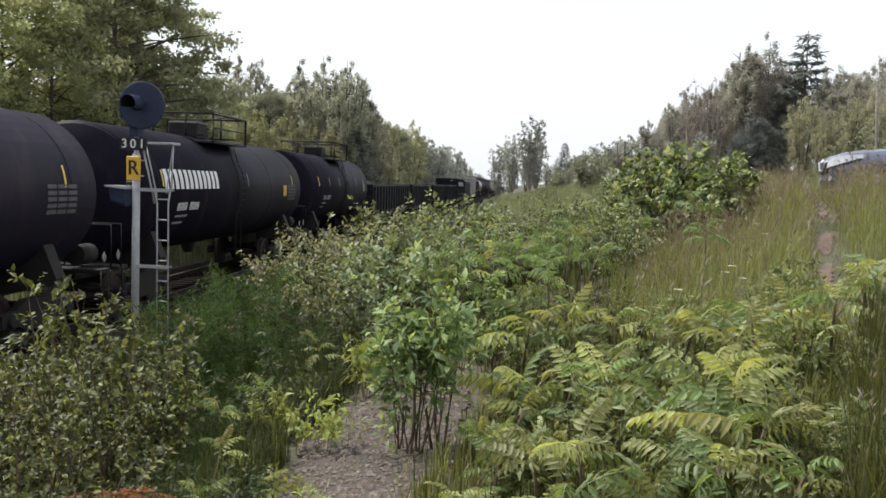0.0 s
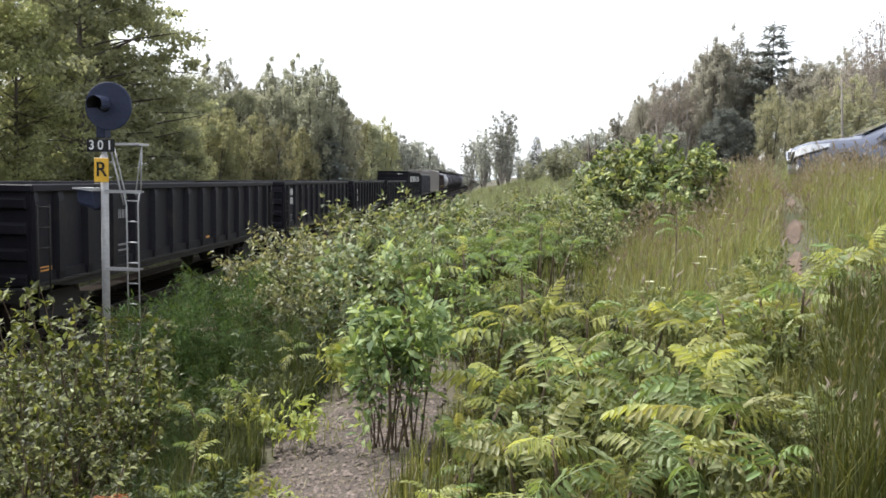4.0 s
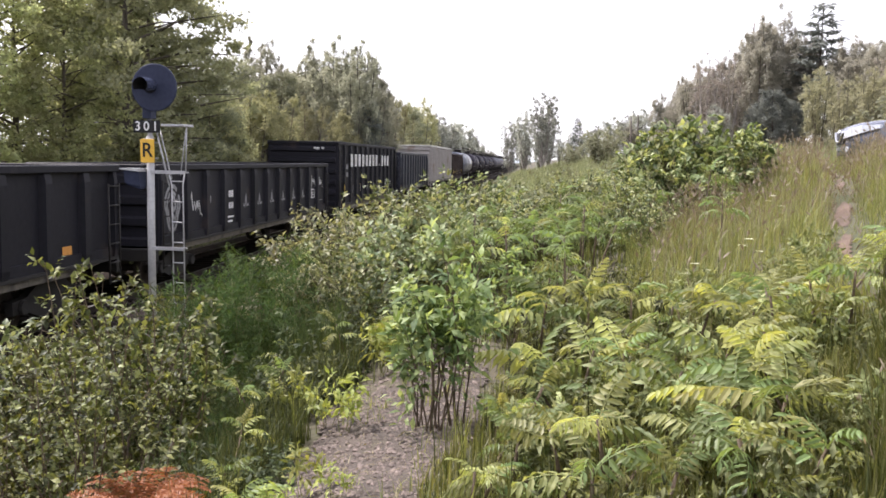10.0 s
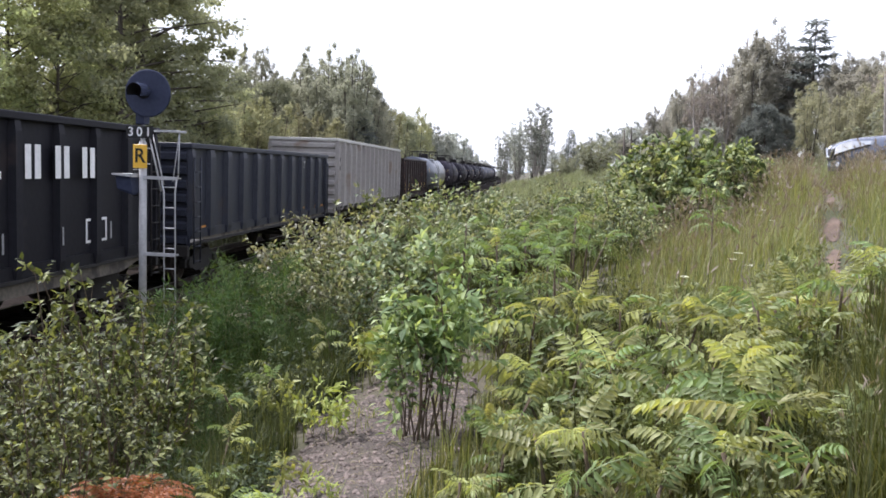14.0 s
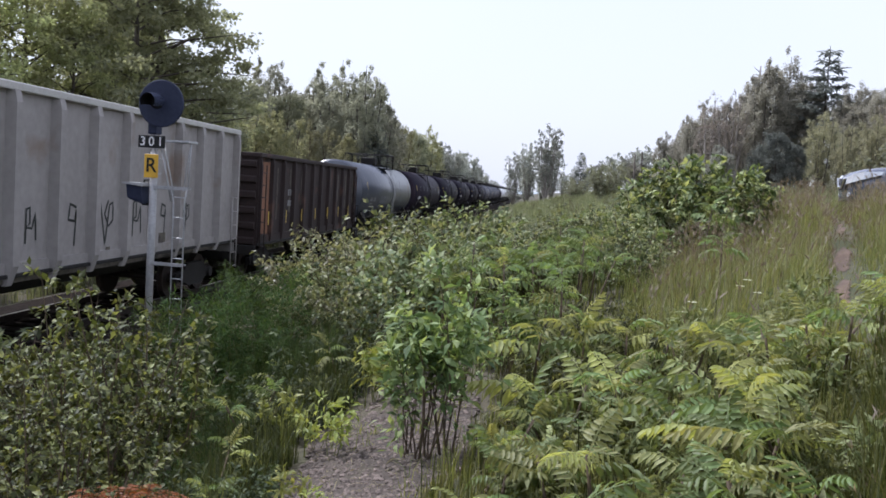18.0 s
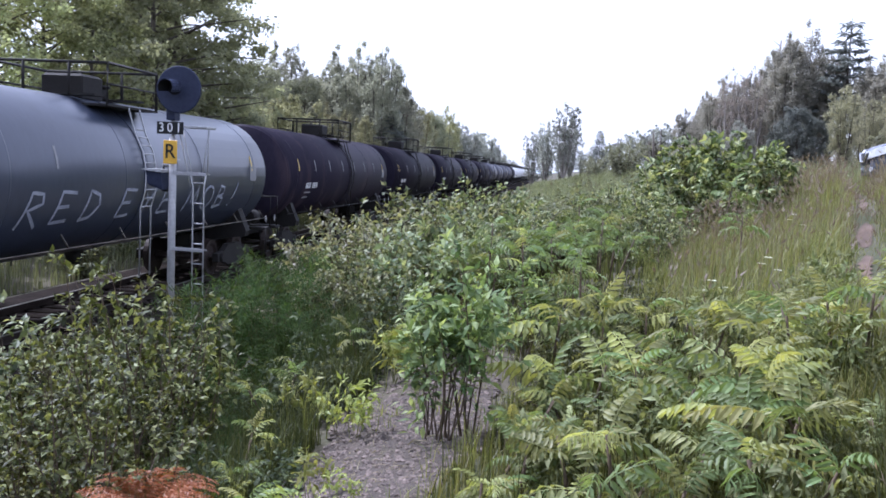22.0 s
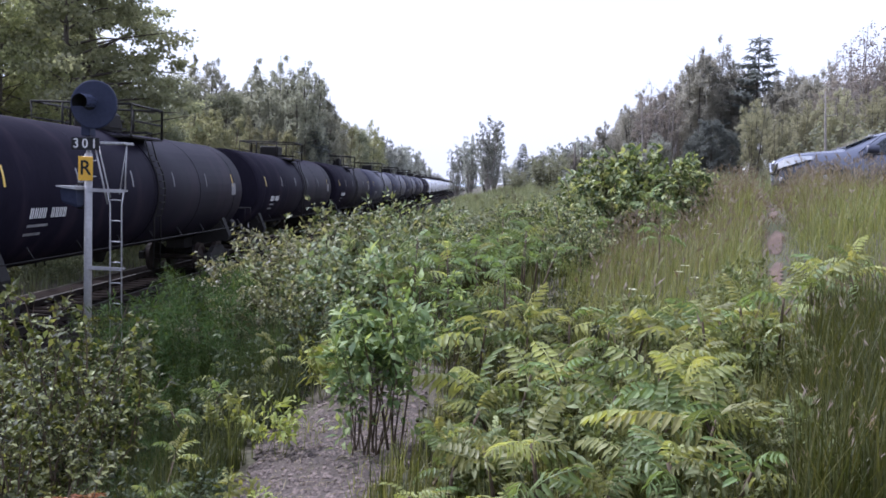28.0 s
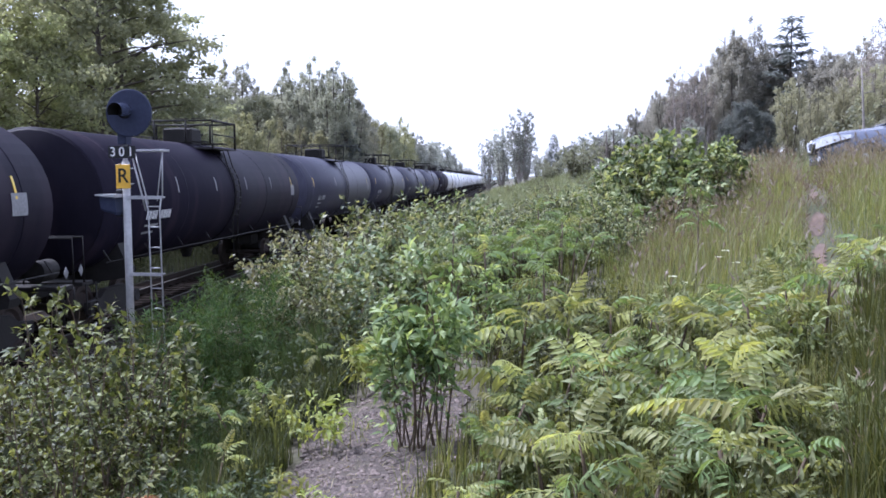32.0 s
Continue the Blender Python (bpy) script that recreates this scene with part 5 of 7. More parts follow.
# ---- plants ----
def bush_meshes(name, rng, h, r, stems, twigs, per_twig, leaf_l, leaf_w, leaf_mat, stem_mat, low=0.25, droop=0.15, upright=0.35, thick=0.014, reach=1.0):
    """Stems that rise from one base and spread, twigs on them, leaves along the twigs."""
    wood, C, W, U = Build(), [], [], []
    for i in range(stems):
        a = 2 * math.pi * (i + rng.random()) / stems
        q = r * (0.25 + 0.75 * math.sqrt(rng.random()))
        hh = h * (0.62 + 0.38 * rng.random()) * (1.08 - 0.3 * (q / r) ** 2)
        tip = np.array([q * math.cos(a), q * math.sin(a), hh])
        kink = rng.normal(size=3) * 0.05 * h
        curve = lambda t: np.array([tip[0] * t ** 1.35, tip[1] * t ** 1.35, tip[2] * t]) + kink * math.sin(t * math.pi) + np.array([0.03 * math.cos(a), 0.03 * math.sin(a), -0.03])
        wood.tube([curve(t) for t in (0, 0.25, 0.5, 0.75, 1)], [thick, thick * 0.85, thick * 0.65, thick * 0.45, thick * 0.2], 5, True, False)
        for k in range(twigs):
            t = low + (1 - low) * ((k + rng.random()) / twigs) ** 0.85
            p = curve(t)
            d = unit(np.array([math.cos(a), math.sin(a), 0]) * 0.5 + rng.normal(size=3) * 0.75 + np.array([0, 0, upright]))
            ln = h * (0.24 * (1.15 - t) + 0.07) * (0.6 + 0.8 * rng.random()) * reach
            e = p + d * ln - np.array([0, 0, droop * ln * 0.4])
            if k % 2 == 0:
                wood.tube([p, e], [thick * 0.32, thick * 0.12], 3, True, False)
            s = (np.arange(per_twig) + 0.6) / per_twig
            C.append(p + (e - p) * s[:, None] + rng.normal(size=(per_twig, 3)) * leaf_l * 0.18)
            way = unit(d + rng.normal(size=(per_twig, 3)) * 0.85)
            way[:, 2] -= droop
            W.append(unit(way))
            U.append(unit(np.array([0, 0, 1.0]) + rng.normal(size=(per_twig, 3)) * 0.45))
    C, W, U = np.concatenate(C), np.concatenate(W), np.concatenate(U)
    size = 0.65 + 0.6 * rng.random(len(C))
    v, f = leaves(C, W, U, leaf_l * size, leaf_w * size)
    return wood.mesh(name + "_stems"), array_mesh(name + "_leaves", v, f, leaf_mat)


def bush_kind(name, label, category, group, rng, count, stem_mat, leaf_mat, **kw):
    """A few different plants of one kind, kept far below the ground of the place until they are copied: returns their meshes."""
    out = []
    for i in range(count):
        wood, crown = bush_meshes(name, rng, leaf_mat=leaf_mat, stem_mat=stem_mat, **kw)
        wood.materials.append(stem_mat)
        out.append((wood, crown))
    return dict(name=name, label=label, category=category, group=group, meshes=out)


def plant(kind, x, y, scale=1.0, turn=None, rng=RNG, sink=0.03, tilt=0.0):
    wood, crown = kind["meshes"][int(rng.integers(len(kind["meshes"])))]
    a = float(rng.random() * 360) if turn is None else turn
    ob = thing(kind["name"], kind["label"], kind["category"], pose(x, y, float(ground_z(x, y)) - sink, tilt * math.sin(a), tilt * math.cos(a), a) @ Matrix.Scale(scale, 4), kind["group"])
    part(kind.get("wood", "branchwork"), wood, None, ob)
    part(kind.get("crown", "foliage"), crown, None, ob)
    return ob


r1 = np.random.default_rng(11)
K_LEFT = bush_kind("shrub", "leafy olive-green shrub with many thin stems", "shrub", "shrubs on the bank", r1, 4, M_STEM, L_OLIVE, h=1.75, r=0.56, stems=12, twigs=11, per_twig=11, leaf_l=0.056, leaf_w=0.034, low=0.30, thick=0.010, reach=0.52)
K_DARK = bush_kind("shrub", "dense dark green shrub", "shrub", "shrubs on the bank", r1, 3, M_STEM, L_BUSH, h=1.8, r=0.85, stems=15, twigs=14, per_twig=8, leaf_l=0.100, leaf_w=0.052, low=0.25)
K_PALE = bush_kind("shrub", "shrub with silvery pale leaf tips", "shrub", "shrubs on the bank", r1, 3, M_STEM, L_PALE, h=1.7, r=0.72, stems=16, twigs=14, per_twig=12, leaf_l=0.060, leaf_w=0.036, low=0.3, upright=0.6)
K_GREEN = bush_kind("shrub", "bright green leafy shrub", "shrub", "shrubs on the bank", r1, 3, M_STEM, L_GREEN, h=1.4, r=0.80, stems=11, twigs=11, per_twig=9, leaf_l=0.118, leaf_w=0.066, low=0.35)
K_SAP = bush_kind("sapling", "young green sapling with several bare lower stems", "sapling", "saplings on the gravel", r1, 2, M_STEM, L_SAP, h=1.12, r=0.18, stems=8, twigs=10, per_twig=7, leaf_l=0.080, leaf_w=0.034, low=0.52, thick=0.006, reach=0.66, upright=0.6)
K_YEL = bush_kind("seedling", "small yellow-green leafy seedling", "seedling", "seedlings on the bank", r1, 3, M_GREENSTEM, L_YELLOW, h=0.55, r=0.16, stems=3, twigs=7, per_twig=6, leaf_l=0.088, leaf_w=0.032, low=0.62, thick=0.005, reach=1.2)
K_WEED = bush_kind("weed", "low green weed with thin stems", "weed", "weeds on the bank", r1, 3, M_GREENSTEM, L_OLIVE, h=0.5, r=0.25, stems=8, twigs=9, per_twig=7, leaf_l=0.055, leaf_w=0.018, low=0.1, thick=0.003)
K_SHADE = bush_kind("weed", "weed in the hollow, leaves darkened to stand for shade", "weed", "weeds on the bank", r1, 3, M_GREENSTEM, L_HOLLOWLEAF, h=0.6, r=0.28, stems=9, twigs=9, per_twig=8, leaf_l=0.060, leaf_w=0.026, low=0.08, thick=0.003)
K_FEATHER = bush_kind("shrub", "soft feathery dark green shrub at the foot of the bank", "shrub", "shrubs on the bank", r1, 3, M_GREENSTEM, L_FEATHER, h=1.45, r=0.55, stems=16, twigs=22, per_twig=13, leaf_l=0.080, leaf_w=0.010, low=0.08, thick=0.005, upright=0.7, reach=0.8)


# sumac with fronds that can be told apart
def frond_mesh(rng, length, pairs, leaflet, material):
    """One pinnate leaf in one piece: a ribbon for the stalk, long pointed leaflets that hang from its edges like a roof."""
    arch = 0.25 + 0.35 * rng.random()
    swing = rng.normal() * 0.10
    curve = lambda t: np.array([swing * length * t * t, length * (t - 0.12 * t * t), length * (0.45 * t - (0.25 + arch) * t * t)])
    V, F = [], []
    steps = [0.0] + [0.16 + 0.82 * k / (pairs - 1) for k in range(pairs)] + [1.02]
    for i, t in enumerate(steps):
        p, w = curve(t), 0.004 * (1.1 - t) + 0.0012
        V += [p + np.array([-w, 0, 0]), p + np.array([w, 0, 0])]
        if i:
            F += [(2 * i - 2, 2 * i - 1, 2 * i + 1), (2 * i - 2, 2 * i + 1, 2 * i)]
    hang = -0.35 - 0.45 * rng.random()
    for k in range(1, len(steps)):
        t = min(steps[k], 1.0)
        d = unit(curve(t + 0.02) - curve(t))
        last = k == len(steps) - 1
        for s in (-1, 1):
            if rng.random() < 0.04:
                continue
            root = 2 * k + (1 if s > 0 else 0)
            p = V[root]
            way = unit(np.array([s * (0.25 if last else 1.0), 0, 0]) + d * (1.0 if last else 0.18 + 0.35 * t) + np.array([0, 0, hang]) + rng.normal(size=3) * 0.10)
            up = unit(np.array([s * 0.35, 0.05, 1.0]) + rng.normal(size=3) * 0.10)
            size = leaflet * (0.62 + 0.42 * math.sin(math.pi * min(1, 0.12 + 0.80 * t))) * (0.92 + 0.16 * rng.random())
            side = unit(np.cross(way, up))
            up = np.cross(side, way)
            n, w = len(V), size * 0.150
            V += [p + way * size * 0.20 - side * w * 0.9 + up * size * 0.025, p + way * size * 0.20 + side * w * 0.9 + up * size * 0.025,
                  p + way * size * 0.62 - side * w * 0.85 - up * size * 0.01, p + way * size * 0.62 - up * size * 0.045, p + way * size * 0.62 + side * w * 0.85 - up * size * 0.01, p + way * size - up * size * 0.24]
            l1, r1, l2, m2, r2, tip = range(n, n + 6)
            F += [(root, m2, l1), (l1, m2, l2), (l2, m2, tip), (root, r1, m2), (r1, r2, m2), (r2, tip, m2)]
    return array_mesh("frond", np.array(V), np.array(F), material)


r2 = np.random.default_rng(23)
FRONDS = [frond_mesh(r2, 0.36 + 0.04 * (i % 4), 6 + i % 4, 0.116 + 0.008 * (i % 3), (L_SUMAC, L_SUMACDEEP, L_SUMACDEEP, L_SUMACGOLD, L_SUMAC, L_SUMAC, L_SUMACDEEP)[i % 7]) for i in range(14)]


def sumac(x, y, height, fronds, rng, size=1.0, choice=tuple(range(14))):
    gz = float(ground_z(x, y))
    ob = thing("sumac", "young sumac with long arching yellow-green fronds", "sumac", pose(x, y, gz - 0.03), "sumacs in the foreground")
    lean = rng.normal(size=2) * 0.08
    spin = rng.random() * 360
    top = np.array([lean[0], lean[1], height])
    part("stem", Build().tube([(0, 0, 0), (lean[0] * 0.3, lean[1] * 0.3, height * 0.5), tuple(top)], [0.012, 0.010, 0.007], 6), M_STEM, ob)
    for k in range(fronds):
        t = 1.0 - 0.30 * (k / fronds) ** 1.2
        a = 137.5 * k + spin + rng.normal() * 25
        lift = 54 - 46 * (k / fronds) + rng.normal() * 18
        s = size * (0.72 + 0.45 * min(1, k / 4)) * (0.9 + 0.25 * rng.random())
        m = pose(*(np.array([lean[0] * t, lean[1] * t, height * t])), 0, 0, a) @ pose(0, 0, 0, lift, rng.normal() * 24, 0) @ Matrix.Scale(s, 4)
        part("frond", FRONDS[choice[int(rng.integers(len(choice)))]], None, ob, "", m)
    return ob


# ---- trees ----
def clump(rng, centre, q, per, flat):
    """Leaf places, facings and directions in one loose clump."""
    d = unit(rng.normal(size=(per, 3)))
    off = d * (rng.random(per) ** 0.5 * (0.65 + 0.75 * rng.random(per)))[:, None] * np.array([1, 1, flat]) * q
    ups = unit(d * 0.35 + np.array([0, 0, 0.6]) + rng.normal(size=(per, 3)) * 0.5)
    ways = unit(rng.normal(size=(per, 3)) * np.array([1, 1, 0.6]) + d * 0.4 + np.array([0, 0, -0.25]))
    return centre + off, ups, ways


def crown_mesh(name, rng, groups, leaf, leaf_mat):
    C, U, W = (np.concatenate(a) for a in zip(*groups))
    size = leaf * (0.55 + 0.8 * rng.random(len(C)))
    v, f = small_leaves(C, W, U, size, size * 0.66)
    return array_mesh(name + "_crown", v, f, leaf_mat)


def tree_meshes(name, rng, h, crown_r, base, clumps, per, leaf, leaf_mat, flat=0.8, spread=0.55, plump=0.19, wood_mat=None):
    """A single trunk with limbs all round, leaf clumps along the limbs."""
    wood, groups, tips = Build(), [], []
    lean = rng.normal(size=2) * 0.03 * h
    trunk = lambda t: np.array([lean[0] * t * t, lean[1] * t * t, h * t * 0.95])
    wood.tube([trunk(t) for t in np.linspace(0, 1, 8)], [0.014 * h * (1 - 0.94 * t) + 0.01 for t in np.linspace(0, 1, 8)], 7, True, False)
    limbs = max(12, clumps // 5)
    for i in range(limbs):
        u = (i + rng.random()) / limbs
        t = base + (0.97 - base) * u
        a = 2.4 * i + rng.normal() * 0.4
        reach = crown_r * (math.sin(math.pi * (0.20 + 0.74 * u)) ** 0.75) * (0.6 + 0.5 * rng.random())
        p = trunk(t)
        e = p + np.array([math.cos(a) * reach, math.sin(a) * reach, reach * (0.12 + spread * rng.random())])
        mid = (p + e) / 2 + np.array([0, 0, 0.07 * reach])
        r0 = 0.007 * h * (1 - t) + 0.012
        wood.tube([p, mid, e], [r0, r0 * 0.6, r0 * 0.2], 4, True, False)
        tips.append((p, mid, e))
    for i in range(clumps):
        p, mid, e = tips[i % limbs]
        k = 0.30 + 0.72 * math.sqrt(rng.random())
        c = p + (mid - p) * k * 2 if k < 0.5 else mid + (e - mid) * (k - 0.5) * 2
        c = c + (rng.random(3) - 0.5) * crown_r * 0.30
        groups.append(clump(rng, c, crown_r * plump * (0.65 + 0.7 * rng.random()), per, flat))
    wm = wood.mesh(name + "_wood")
    wm.materials.append(wood_mat or M_BARK)
    return wm, crown_mesh(name, rng, groups, leaf, leaf_mat)


def leader_meshes(name, rng, h, crown_r, leaders, clumps, per, leaf, leaf_mat, low=0.12, plump=0.15, wood_mat=None):
    """A tree of several upright leaders that end at different heights, which gives a ragged top."""
    wood, groups = Build(), []
    for i in range(leaders):
        a = 2 * math.pi * (i + 0.6 * rng.random()) / leaders
        off = crown_r * (0.0 if i == 0 else 0.30 + 0.40 * rng.random())
        top = np.array([off * math.cos(a), off * math.sin(a), h * (0.98 if i == 0 else 0.68 + 0.28 * rng.random())])
        line = lambda t: np.array([top[0] * t ** 0.7, top[1] * t ** 0.7, top[2] * t])
        thick = 0.011 * h
        wood.tube([line(t) for t in np.linspace(0, 1, 6)], [thick * (1 - 0.93 * t) + 0.006 for t in np.linspace(0, 1, 6)], 5, True, False)
        n = clumps // leaders
        for k in range(n):
            t = low + (1.0 - low) * ((k + rng.random()) / n) ** 0.68
            taper = min(1.0, 1.75 * (1.05 - t) ** 0.62)
            b = 2.4 * k + rng.normal() * 0.5
            reach = crown_r * 0.50 * taper * (0.25 + 0.75 * rng.random())
            p = line(t * 0.96)
            c = p + np.array([math.cos(b) * reach, math.sin(b) * reach, reach * (0.4 + 1.0 * rng.random()) + rng.normal() * 0.02 * h])
            if k % 2 == 0:
                wood.tube([p, c], [0.018, 0.006], 3, True, False)
            groups.append(clump(rng, c, crown_r * plump * (0.6 + 0.7 * rng.random()) * (0.20 + 0.70 * taper), per, 1.9))
    wm = wood.mesh(name + "_wood")
    wm.materials.append(wood_mat or M_BARK)
    return wm, crown_mesh(name, rng, groups, leaf, leaf_mat)


def conifer_meshes(name, rng, h, r, base, whorls, leaf_mat, ragged=0.3, spray=0.42):
    wood, C, U, W = Build(), [], [], []
    wood.tube([(0, 0, h * t) for t in np.linspace(0, 1, 6)], [0.016 * h * (1 - 0.95 * t) + 0.008 for t in np.linspace(0, 1, 6)], 7, True, False)
    for i in range(whorls):
        t = base + (1 - base) * i / whorls
        n = int(rng.integers(4, 7))
        for k in range(n):
            a = 2 * math.pi * (k + 0.7 * rng.random()) / n + i
            ln = r * (1 - ((t - base) / (1 - base)) ** 1.1) * (1 - ragged + 2 * ragged * rng.random()) + 0.12 * r
            d = np.array([math.cos(a), math.sin(a), 0.22 - 0.35 * (1 - t)])
            p, e = np.array([0, 0, h * t]), np.array([0, 0, h * t]) + d * ln
            wood.tube([p, e], [0.02, 0.006], 3, True, False)
            m = max(5, int(ln / 0.11))
            s = 0.15 + 0.85 * (np.arange(m) + rng.random(m)) / m
            for _ in range(2):
                C.append(p + (e - p) * s[:, None] + rng.normal(size=(m, 3)) * 0.07)
                side = np.cross(d, [0, 0, 1.0]) * np.where(rng.random(m) < 0.5, -1, 1)[:, None]
                W.append(unit(d * 0.8 + side * 0.8 + rng.normal(size=(m, 3)) * 0.25 + np.array([0, 0, -0.15])))
                U.append(unit(np.array([0, 0, 1.0]) + rng.normal(size=(m, 3)) * 0.3))
    C, U, W = np.concatenate(C), np.concatenate(U), np.concatenate(W)
    size = spray * (0.6 + 0.7 * rng.random(len(C)))
    v, f = small_leaves(C, W, U, size, size * 0.38)
    wm = wood.mesh(name + "_wood")
    wm.materials.append(M_BARK)
    return wm, array_mesh(name + "_crown", v, f, leaf_mat)


def tree_kind(name, label, group, meshes, height):
    return dict(height=height, name=name, label=label, category="tree", group=group, meshes=meshes, wood="trunk", crown="crown")


r3 = np.random.default_rng(37)
# haze over the woods is only in these trees' leaf colours
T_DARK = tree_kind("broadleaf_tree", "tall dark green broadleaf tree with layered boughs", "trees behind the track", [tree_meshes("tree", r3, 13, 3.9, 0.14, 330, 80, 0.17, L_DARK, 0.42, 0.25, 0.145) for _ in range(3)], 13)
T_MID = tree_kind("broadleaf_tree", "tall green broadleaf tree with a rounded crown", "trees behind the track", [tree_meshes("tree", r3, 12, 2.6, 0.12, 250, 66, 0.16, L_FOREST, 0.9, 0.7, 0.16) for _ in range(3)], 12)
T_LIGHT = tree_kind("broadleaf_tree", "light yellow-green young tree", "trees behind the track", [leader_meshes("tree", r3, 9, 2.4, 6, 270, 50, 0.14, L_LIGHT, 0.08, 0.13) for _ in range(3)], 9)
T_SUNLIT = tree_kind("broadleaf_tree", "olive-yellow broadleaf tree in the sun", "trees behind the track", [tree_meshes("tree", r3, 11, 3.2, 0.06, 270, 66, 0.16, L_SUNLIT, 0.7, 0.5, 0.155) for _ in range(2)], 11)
T_GREY = tree_kind("broadleaf_tree", "tall aspen with several ragged spires, greyed for haze", "trees behind the track", [leader_meshes("tree", r3, 12, 2.3, 8, 340, 84, 0.115, L_HAZEGREY, 0.14, 0.125) for _ in range(4)], 12)
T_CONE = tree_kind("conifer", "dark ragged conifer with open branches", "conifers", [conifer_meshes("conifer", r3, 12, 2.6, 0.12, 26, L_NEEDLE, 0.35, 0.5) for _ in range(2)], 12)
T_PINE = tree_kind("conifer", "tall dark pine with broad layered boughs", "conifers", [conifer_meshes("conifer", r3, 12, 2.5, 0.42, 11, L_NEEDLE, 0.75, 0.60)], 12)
# pale leaves and bleached wood colour stand in for haze on far poplars
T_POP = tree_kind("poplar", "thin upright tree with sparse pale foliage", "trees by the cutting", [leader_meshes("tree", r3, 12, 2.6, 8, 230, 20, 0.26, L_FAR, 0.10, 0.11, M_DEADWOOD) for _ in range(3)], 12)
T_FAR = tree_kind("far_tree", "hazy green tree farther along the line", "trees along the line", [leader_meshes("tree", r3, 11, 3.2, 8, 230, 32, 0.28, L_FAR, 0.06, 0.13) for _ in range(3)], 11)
T_HAZE = tree_kind("wood_tree", "tree of the wood on the rise, greyed for haze", "trees of the wood on the rise", [leader_meshes("tree", r3, 12, 3.2, 8, 330, 96, 0.145, L_HAZE, 0.10, 0.14) for _ in range(3)], 12)
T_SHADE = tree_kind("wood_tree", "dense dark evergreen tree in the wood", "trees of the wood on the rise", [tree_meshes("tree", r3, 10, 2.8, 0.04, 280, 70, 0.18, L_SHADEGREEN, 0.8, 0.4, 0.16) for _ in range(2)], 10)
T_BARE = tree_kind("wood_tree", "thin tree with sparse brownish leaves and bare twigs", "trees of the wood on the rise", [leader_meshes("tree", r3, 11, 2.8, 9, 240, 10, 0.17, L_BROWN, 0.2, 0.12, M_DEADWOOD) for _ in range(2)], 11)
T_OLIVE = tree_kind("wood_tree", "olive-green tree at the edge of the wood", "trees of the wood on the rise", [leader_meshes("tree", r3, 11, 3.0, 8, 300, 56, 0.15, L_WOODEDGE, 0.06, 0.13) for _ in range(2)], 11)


def tree(kind, bearing, y, top, rng=RNG, wide=1.0, base_h=None):
    """A tree at a bearing (x / y), its tip at the given rise (z - 3) / y."""
    x = bearing * y
    g = float(ground_z(x, y))
    s = (3.0 + top * y - g) / kind["height"]
    return plant(kind, x, y, s, rng=rng, sink=0.1)
# ---- woods behind the track ----
r4 = np.random.default_rng(41)
for kind, az, y, top in (
        (T_SUNLIT, -0.69, 27, 0.26), (T_SUNLIT, -0.615, 29, 0.24), (T_SUNLIT, -0.555, 30, 0.20), (T_DARK, -0.475, 33, 0.34), (T_DARK, -0.452, 36, 0.28), (T_DARK, -0.53, 39, 0.27), (T_MID, -0.372, 39, 0.115),
        (T_MID, -0.34, 47, 0.125), (T_GREY, -0.326, 54, 0.146), (T_GREY, -0.300, 58, 0.128), (T_MID, -0.282, 60, 0.108), (T_GREY, -0.254, 57, 0.142), (T_GREY, -0.226, 55, 0.147), (T_GREY, -0.198, 54, 0.142), (T_GREY, -0.182, 57, 0.128)):
    tree(kind, az, y, top, r4)
for kind, az, y, top in (
        (T_LIGHT, -0.355, 40, 0.085), (T_LIGHT, -0.325, 43, 0.075), (T_LIGHT, -0.30, 44, 0.082), (T_MID, -0.245, 60, 0.118), (T_MID, -0.212, 60, 0.112), (T_GREY, -0.168, 62, 0.098), (T_CONE, -0.184, 54, 0.070), (T_CONE, -0.176, 57, 0.062), (T_LIGHT, -0.215, 52, 0.06), (T_LIGHT, -0.26, 47, 0.07),
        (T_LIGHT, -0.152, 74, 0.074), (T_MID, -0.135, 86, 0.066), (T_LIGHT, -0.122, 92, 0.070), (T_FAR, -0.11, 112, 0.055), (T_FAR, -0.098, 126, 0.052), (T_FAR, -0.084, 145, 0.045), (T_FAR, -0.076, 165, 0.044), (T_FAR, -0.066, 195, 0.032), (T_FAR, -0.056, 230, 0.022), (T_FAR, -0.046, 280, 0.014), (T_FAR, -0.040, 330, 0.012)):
    tree(kind, az, y, top, r4)
for k in range(46):                       # second rows
    y = 30 + 3.2 * k + 3 * r4.random()
    x = -15.5 - 13 * r4.random() ** 1.3 - (10 if y < 44 else 0)
    top = np.interp(x / y, [-0.8, -0.5, -0.36, -0.26, -0.18, -0.12, -0.06], [0.24, 0.22, 0.13, 0.115, 0.10, 0.055, 0.018]) * (0.70 + 0.2 * r4.random())
    tree((T_DARK, T_MID, T_GREY, T_GREY)[int(r4.integers(4))] if y < 100 else T_FAR, x / y, y, top, r4)
# unseen trees outside the view, added to keep sun off the track
for x, y, h in ((-17.0, 5, 0.75), (-16.5, 11, 0.85), (-18.0, 16, 0.9), (-20.5, 21, 0.95), (-22, 9, 1.0)):
    plant(T_DARK, x, y, h, rng=r4, sink=0.1)
K_EDGE = bush_kind("shrub", "tall pale green shrub behind the track", "shrub", "shrubs behind the track", r4, 3, M_STEM, L_EDGE, h=3.0, r=1.4, stems=14, twigs=16, per_twig=11, leaf_l=0.15, leaf_w=0.09, low=0.05)
